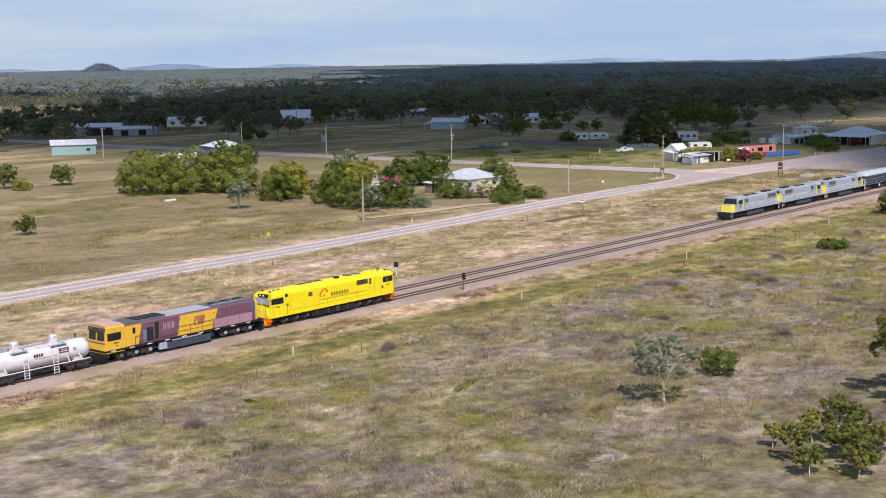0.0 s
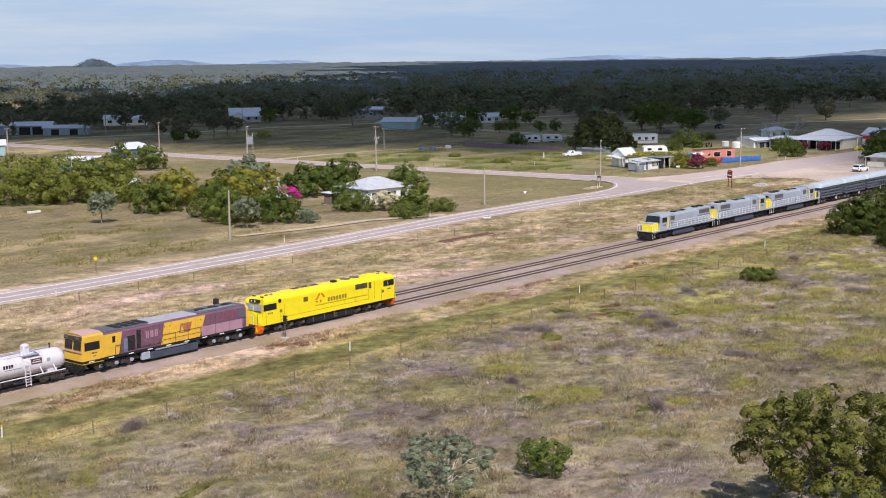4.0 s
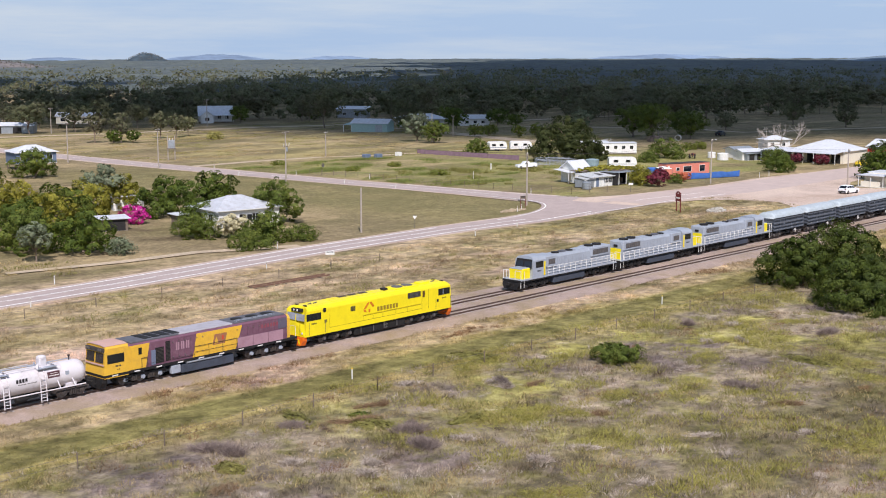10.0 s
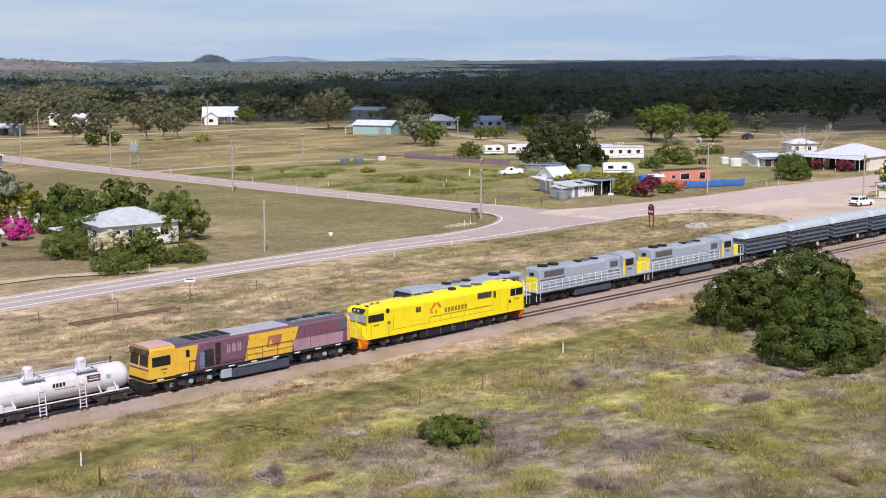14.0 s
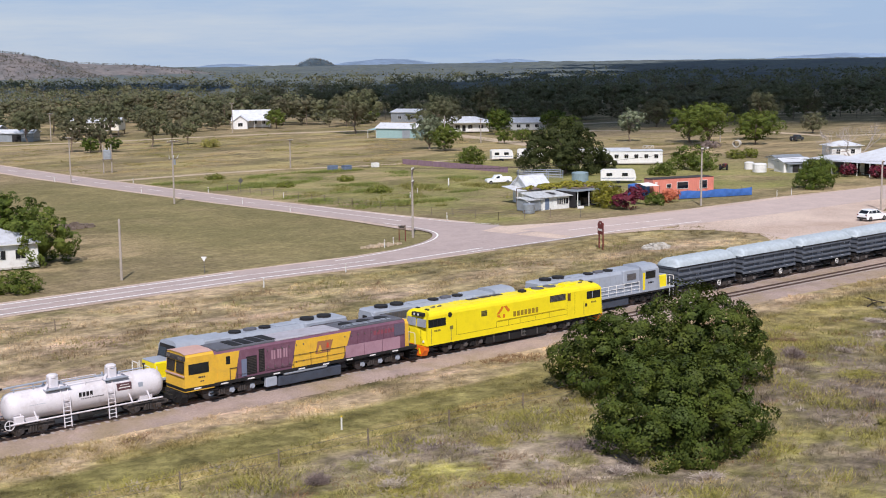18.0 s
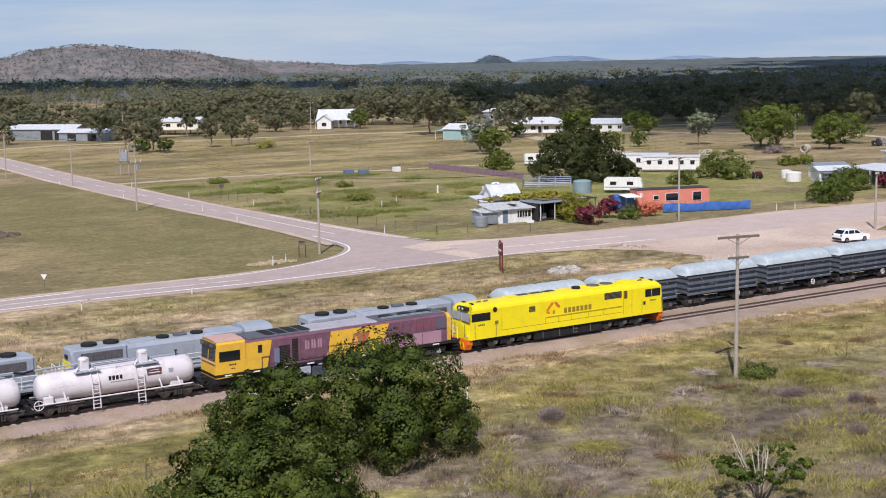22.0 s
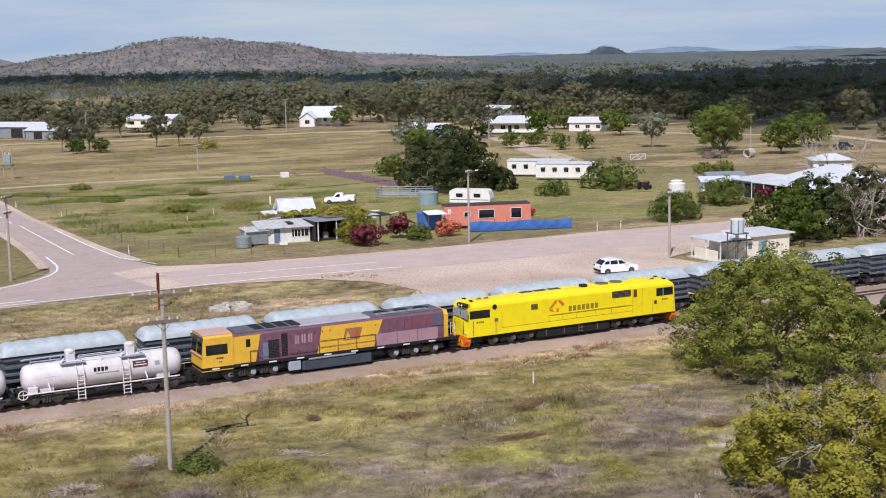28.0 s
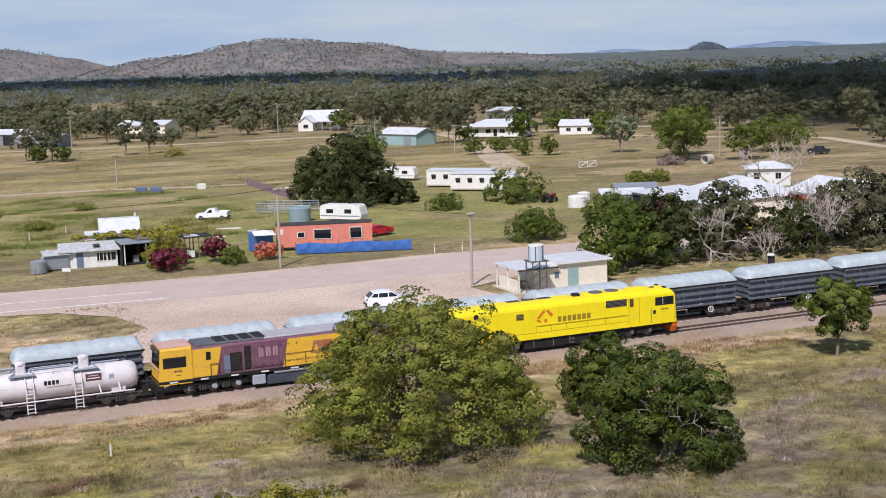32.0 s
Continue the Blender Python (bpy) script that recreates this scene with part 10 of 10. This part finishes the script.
yp = thing("marker_post", "short yellow-topped marker post in the grass", "post", "marker posts beside the railway")
part("post", B().cyl((0, 0, -0.1), (0, 0, 0.9), 0.06, 8), FRAME, yp)
part("cap", B().cyl((0, 0, 0.9), (0, 0, 1.0), 0.065, 8), YSIGN, yp)
MK = [(-108.7, -11.0), (-60, -11.5), (-20.5, -11.2), (30, -11.3), (-150, -11), (-190, -10.8)]
yp.matrix_world = pose(*MK[0], 0)
for x, y in MK[1:]:
    copy_thing(yp, pose(x, y, 0))


def fence(name, label, pts, h, spacing, wires, group=""):
    t = thing(name, label, "fence", group)
    for p, q in zip(pts, pts[1:]):
        n = max(1, int(math.hypot(q[0] - p[0], q[1] - p[1]) / spacing))
        for k in range(n + 1):
            x, y = p[0] + (q[0] - p[0]) * k / n, p[1] + (q[1] - p[1]) * k / n
            z = gz(x, y)
            part("post", B().cyl((x, y, z - 0.1), (x, y, z + h), 0.05, 6), TIMBER, t)
        for w in wires:
            part("wire", B().cyl((p[0], p[1], gz(*p) + w), (q[0], q[1], gz(*q) + w), 0.012, 4), STEEL, t)


fence("wire_fence", "old timber post and wire fence beside the side road", [(23.6, 140), (23.4, 100), (23.0, 84), (25.5, 66), (34, 63.5)], 1.25, 4.0, (0.4, 0.8, 1.15))
fence("wire_fence", "leaning post and wire fence in the trackside grass", [(-200, -16.0), (-110, -15.5), (-40, -16)], 1.2, 7.0, (0.5, 1.0))
fence("wire_fence", "post and wire fence along the highway verge", [(-150, 34.5), (-60, 34.0)], 1.1, 9.0, (0.9,))
mf = thing("mesh_fence", "faded maroon mesh yard fence", "fence")
P = [(85.2, 164), (84.8, 150), (84.4, 138), (84.0, 127)]
for p, q in zip(P, P[1:]):
    n = max(1, int(math.hypot(q[0] - p[0], q[1] - p[1]) / 2.5))
    for k in range(n):
        a = (p[0] + (q[0] - p[0]) * k / n, p[1] + (q[1] - p[1]) * k / n)
        c = (p[0] + (q[0] - p[0]) * (k + 1) / n, p[1] + (q[1] - p[1]) * (k + 1) / n)
        part("panel", B().add([(a[0], a[1], gz(*a)), (c[0], c[1], gz(*c)), (c[0], c[1], gz(*c) + 1.2), (a[0], a[1], gz(*a) + 1.15), (a[0] + 0.03, a[1] + 0.03, gz(*a)), (c[0] + 0.03, c[1] + 0.03, gz(*c)), (c[0] + 0.03, c[1] + 0.03, gz(*c) + 1.2), (a[0] + 0.03, a[1] + 0.03, gz(*a) + 1.15)], [(0, 1, 2, 3), (7, 6, 5, 4), (3, 2, 6, 7)]), MESHF, mf)
        part("post", B().cyl((a[0], a[1], gz(*a) - 0.1), (a[0], a[1], gz(*a) + 1.3), 0.05, 6), TIMBER, mf)
yd = thing("cattle_yard", "steel rail cattle yard panels", "fence")
for k in range(6):
    x, y = 88.0 + 1.9 * (k % 3), 128.0 - 2.2 * k
    for z in (0.35, 0.75, 1.15, 1.5):
        part("rail", B().cyl((x, y, gz(x, y) + z), (x + 1.9, y - 2.2, gz(x, y) + z), 0.035, 6), STEEL, yd)
    part("post", B().cyl((x, y, gz(x, y) - 0.05), (x, y, gz(x, y) + 1.6), 0.05, 6), STEEL, yd)
for x, y in ((64.6, 163.0), (67.0, 161.0)):
    tagged(part("blue_bin", B().box(x - 1.0, x + 1.0, y - 0.7, y + 0.7, gz(x, y), gz(x, y) + 1.1, 0.1), BLUEGREY), "slate blue plastic bin on the grass", "bin")
tagged(part("white_crate", B().box(75.1, 76.6, 161.6, 162.8, gz(75, 162), gz(75, 162) + 1.0, 0.06), WHITE), "white crate on the grass", "box")
tagged(part("white_board", B().box(-99.0, -96.4, 121.0, 121.8, gz(-98, 121), gz(-98, 121) + 0.35, 0.05), WHITE), "white board lying in the grass", "board")


# ---- railway furniture ----
def signal(x, y, h, label, rz=0):
    t = thing("railway_signal", label, "signal", "signals beside the track")
    part("mast", B().cyl((0, 0, -0.1), (0, 0, h), 0.07, 8), STEEL, t)
    part("head", B().box(-0.26, 0.26, -0.08, 0.08, h - 0.7, h + 0.2, 0.05), SHADE, t)
    for k in range(3):
        part("lens_hood", B().cyl((0, -0.08, h - 0.65 + 0.35 * k), (0, -0.3, h - 0.65 + 0.35 * k), 0.11, 10), SHADE, t)
    part("ladder", B().cyl((0.25, 0.05, 0), (0.25, 0.05, h - 0.9), 0.025, 5).cyl((0.45, 0.05, 0), (0.45, 0.05, h - 0.9), 0.025, 5), STEEL, t)
    part("base", B().box(-0.35, 0.35, -0.35, 0.35, -0.1, 0.15), CONC, t)
    t.matrix_world = pose(x, y, 0.0, 0, 0, rz)


signal(-150.0, -1.6, 2.3, "black signal on a grey mast beside the near track", 90)
bx = thing("railway_signal", "low black signal box on a post beyond the far track", "signal", "signals beside the track")
part("head", B().box(-0.22, 0.22, -0.28, 0.28, 1.45, 2.15, 0.04), SHADE, bx)
part("mast", B().cyl((0, 0, -0.05), (0, 0, 1.45), 0.06, 8), FRAME, bx)
for z in (1.65, 1.95):
    part("lens_hood", B().cyl((-0.22, 0, z), (-0.4, 0, z), 0.11, 10), SHADE, bx)
bx.matrix_world = pose(-146.6, 13.2, 0)
sg = thing("railway_signal", "black and white signal beyond the standing train", "signal", "signals beside the track")
part("mast", B().cyl((0, 0, -0.1), (0, 0, 2.4), 0.07, 8), STEEL, sg)
part("backboard", B().box(-0.06, 0.06, -0.4, 0.4, 2.0, 3.6, 0.04), SHADE, sg)
part("cap", B().box(-0.3, 0.2, -0.32, 0.32, 3.6, 3.8, 0.05), FRAME, sg)
part("plate", B().box(-0.3, 0.1, -0.3, 0.3, 1.9, 2.2, 0.05), FRAME, sg)
sg.matrix_world = pose(98.3, 13.0, 0, 0, 0, 20)
orl = thing("old_rails", "rusty old rails lying on sleepers in the grass", "rails")
for k in range(2):
    part("rail", B().box(-85.5, -72.8, 30.2 + 0.9 * k, 30.32 + 0.9 * k, 0.1, 0.26), RUSTY, orl)
for k in range(9):
    part("sleeper", B().box(-85.2 + 1.5 * k, -84.95 + 1.5 * k, 29.8, 31.6, 0.0, 0.1), TIMBER, orl)

# heaps
rng = np.random.RandomState(5)


def heap(name, label, x, y, rx, ry, h, n, m, s0, s1):
    t = B()
    for k in range(n):
        u, a = math.sqrt(rng.rand()), rng.uniform(0, 6.283)
        px, py = x + rx * u * math.cos(a), y + ry * u * math.sin(a)
        pz = gz(px, py) + h * (1 - u) * rng.rand()
        s = rng.uniform(s0, s1)
        vs = [(px + s * rng.uniform(0.6, 1.2) * dx, py + s * rng.uniform(0.6, 1.2) * dy, pz + s * 0.8 * rng.uniform(0.5, 1.1) * (dz + 0.7)) for dz in (-1, 1) for dx, dy in ((-1, -1), (1, -1), (1, 1), (-1, 1))]
        t.add(vs, [(0, 3, 2, 1), (4, 5, 6, 7), (0, 1, 5, 4), (1, 2, 6, 5), (2, 3, 7, 6), (3, 0, 4, 7)])
    tagged(part(name, t, m), label, "heap", kind="stuff")


heap("rock_heap", "heap of broken pale rocks on the grass", 20.2, 30.2, 2.2, 1.4, 0.7, 160, CONC, 0.08, 0.26)
heap("rubble_heap", "low heap of dark brushwood rubble", -23.8, 106.8, 3.6, 1.6, 1.0, 140, TIMBER, 0.1, 0.35)
heap("soil_heap", "low heap of pale soil at the verge", -4.0, 56.6, 3.4, 0.9, 0.2, 160, DIRT, 0.05, 0.18)

# sleepers: the stretch the camera passes nearest, piece by piece; the rest joined
trk = thing("track_sleepers", "grey concrete sleepers under both tracks", "sleepers", kind="structure")
sl = B().box(-0.13, 0.13, -1.05, 1.05, 0.1, 0.2, 0.02).mesh("sleeper")
sl.materials.append(SLEEPER)
for k in range(300):
    o = part("sleeper", sl, SLEEPER, trk)
    o.location = (10 + 0.68 * (k % 150), TRACK_Y[k // 150], 0)
rest = B()
for k in range(-330, 250):
    for ty in TRACK_Y:
        x = 0.68 * k
        if not 9.7 < x < 112:
            rest.box(x - 0.13, x + 0.13, ty - 1.05, ty + 1.05, 0.1, 0.2)
tagged(part("sleepers_beyond", rest, SLEEPER, trk), kind="stuff")


# yard things on the common
sr = thing("stock_rails", "grey steel stock rail fence panels", "fence")
for RP in ([(73.2, 112.2), (75.5, 110.4), (77.9, 108.6), (80.2, 106.9)], [(75.6, 115.2), (77.9, 113.4), (80.3, 111.6), (82.6, 109.9)], [(73.2, 112.2), (74.4, 113.7), (75.6, 115.2)]):
    for p in RP:
        part("post", B().cyl((p[0], p[1], gz(*p) - 0.05), (p[0], p[1], gz(*p) + 1.75), 0.06, 6), LGREY, sr)
    for p, q in zip(RP, RP[1:]):
        for z in (0.3, 0.6, 0.9, 1.25, 1.65):
            part("rail", B().cyl((p[0], p[1], gz(*p) + z), (q[0], q[1], gz(*q) + z), 0.05, 6), LGREY, sr)
for x, y, rz, w in ((64.6, 96.5, -18, 3.6), (66.8, 91.6, 30, 2.0), (61.5, 88.4, -40, 1.6)):
    pk = part("plank", B().box(-w / 2, w / 2, -0.2, 0.2, 0.0, 0.12, 0.02), WHITE)
    pk.matrix_world = pose(x, y, gz(x, y), 0, 0, rz)
    tagged(pk, "white-painted plank lying on the grass", "plank")
wg = thing("white_gate", "white tubular gate frame standing on the lawn", "gate")
for a, c in (((0, 0), (4.0, 0)), ((0, 1.15), (4.0, 1.15)), ((0, 0), (0, 1.15)), ((4.0, 0), (4.0, 1.15)), ((2.0, 0), (2.0, 1.15)), ((0, 0), (2.0, 1.15)), ((2.0, 0), (4.0, 1.15))):
    part("bar", B().cyl((a[0], 0, a[1] + 0.06), (c[0], 0, c[1] + 0.06), 0.05, 6), WHITE, wg)
wg.matrix_world = pose(149.2, 147.4, gz(149.2, 147.4), 0, 0, 2)
pp = thing("concrete_pipe", "pale concrete pipe lying on the grass", "pipe")
ring = B()
nn = 20
for x, r in ((0, 0.95), (2.2, 0.95), (2.2, 0.8), (0, 0.8)):
    ring.v += [(x, r * math.cos(2 * math.pi * i / nn), 0.95 + r * math.sin(2 * math.pi * i / nn)) for i in range(nn)]
for k in range(4):
    ring.f += [(k * nn + i, k * nn + (i + 1) % nn, ((k + 1) % 4) * nn + (i + 1) % nn, ((k + 1) % 4) * nn + i) for i in range(nn)]
part("shell", ring, CONC, pp)
pp.matrix_world = pose(171.0, 135.4, gz(171, 135.4), 0, 0, 25)

# ---- clouds that cast the moving shade over the woodland ----
def cloud(name, discs, z, seed):
    r_ = np.random.RandomState(seed)
    t = thing(name, "white cumulus cloud high above the plain", "cloud")
    k = z / math.tan(radians(SUN_EL))
    ox, oy = k * math.cos(radians(SUN_AZ)), k * math.sin(radians(SUN_AZ))
    for x, y, r in discs:
        b = B()
        n, m = 28, 6
        vs = []
        for j in range(m):
            e = math.pi / 2 * j / m
            for i in range(n):
                a = 2 * math.pi * i / n
                w = r * (1 + 0.16 * math.sin(3 * a + x) + 0.1 * math.sin(7 * a + y) + 0.05 * math.sin(13 * a))
                vs.append((x + ox + w * math.cos(e) * math.cos(a), y + oy + w * math.cos(e) * math.sin(a), z + 0.4 * r * math.sin(e) * (1 + 0.2 * r_.rand())))
        vs.append((x + ox, y + oy, z + 0.42 * r))
        b.add(vs, [(j * n + i, j * n + (i + 1) % n, (j + 1) * n + (i + 1) % n, (j + 1) * n + i) for j in range(m - 1) for i in range(n)] + [((m - 1) * n + i, (m - 1) * n + (i + 1) % n, m * n) for i in range(n)] + [tuple(range(n - 1, -1, -1))])
        part("puff", b, mat("cloud_white", (0.85, 0.86, 0.88), 1.0, var=0.02, scale=0.01, fine=0.05), t)
    return t


cloud_a = cloud("cumulus_cloud", [(437, 420, 285), (160, 258, 60), (232, 222, 74), (330, 215, 92), (215, 330, 62), (222, 440, 70), (300, 560, 80), (720, 340, 290), (1000, 520, 330), (520, 600, 180), (1350, 700, 420), (1050, 270, 330), (1500, 320, 440), (2100, 900, 600), (2200, 350, 650), (760, 700, 240), (1250, 1000, 330), (1800, 1250, 480), (2600, 1600, 750)], 3000, 1)
cloud_b = cloud("cumulus_cloud", [(138, 1350, 230), (235, 1090, 190), (330, 860, 120), (200, 1200, 200), (60, 1600, 260), (-60, 1500, 240), (-160, 1250, 200)], 3000, 2)
cloud_c = cloud("cumulus_cloud", [(90, 300, 105), (100, 222, 98), (135, 190, 104), (60, 385, 92), (110, 430, 130), (230, 240, 120), (60, 500, 90), (117, -40, 118), (165, 70, 78)], 3000, 3)


# ---- motion ----
FRONT = [(0, -161.86), (1, -154.29), (2, -146.42), (3, -138.55), (4, -130.62), (4.5, -126.66), (6.5, -110.46), (7, -106.53), (8, -98.76), (9, -91.02), (10, -83.24), (11, -75.51), (12, -67.78), (13, -60.08), (13.5, -56.25), (15.5, -40.97), (16, -37.15), (17, -29.50), (18, -21.79), (19, -14.14), (20, -6.66), (21, 0.81), (22, 8.22), (23, 15.50), (24, 22.76), (25, 30.05), (25.5, 33.66), (27.5, 47.94), (28, 51.48), (29, 58.41), (30, 65.41), (31, 72.42), (32, 79.16)]


def front_at(t):
    for (t0, x0), (t1, x1) in zip(FRONT, FRONT[1:]):
        if t <= t1:
            return x0 + (x1 - x0) * (t - t0) / (t1 - t0)
    return FRONT[-1][1]


def motions():
    for ob, off in ((loco_y, 0.0), (loco_m, -21.9), (tank_1, -44.4), (tank_2, -57.3)):
        walk(ob, [(t, pose(x + off, TRACK_Y[0], Z0)) for t, x in FRONT])
    for c, v in ((cloud_a, 5.0), (cloud_b, 4.0)):
        walk(c, [(0, pose(0, 0, 0)), (16, pose(16 * v, 0, 0)), (32, pose(32 * v, 0, 0))])
    walk(cloud_c, [(t, pose(x, 0, 0)) for t, x in ((0, 0), (4, 40), (10, 130), (16, 270), (32, 640))])
    steps = [k / 15 for k in range(481)]
    for w, x, r in TURNING:
        walk(w, [(t, pose(x, 0, r, 0, math.degrees((front_at(t) - FRONT[0][1]) / r) % 360, 0)) for t in steps])


motions()
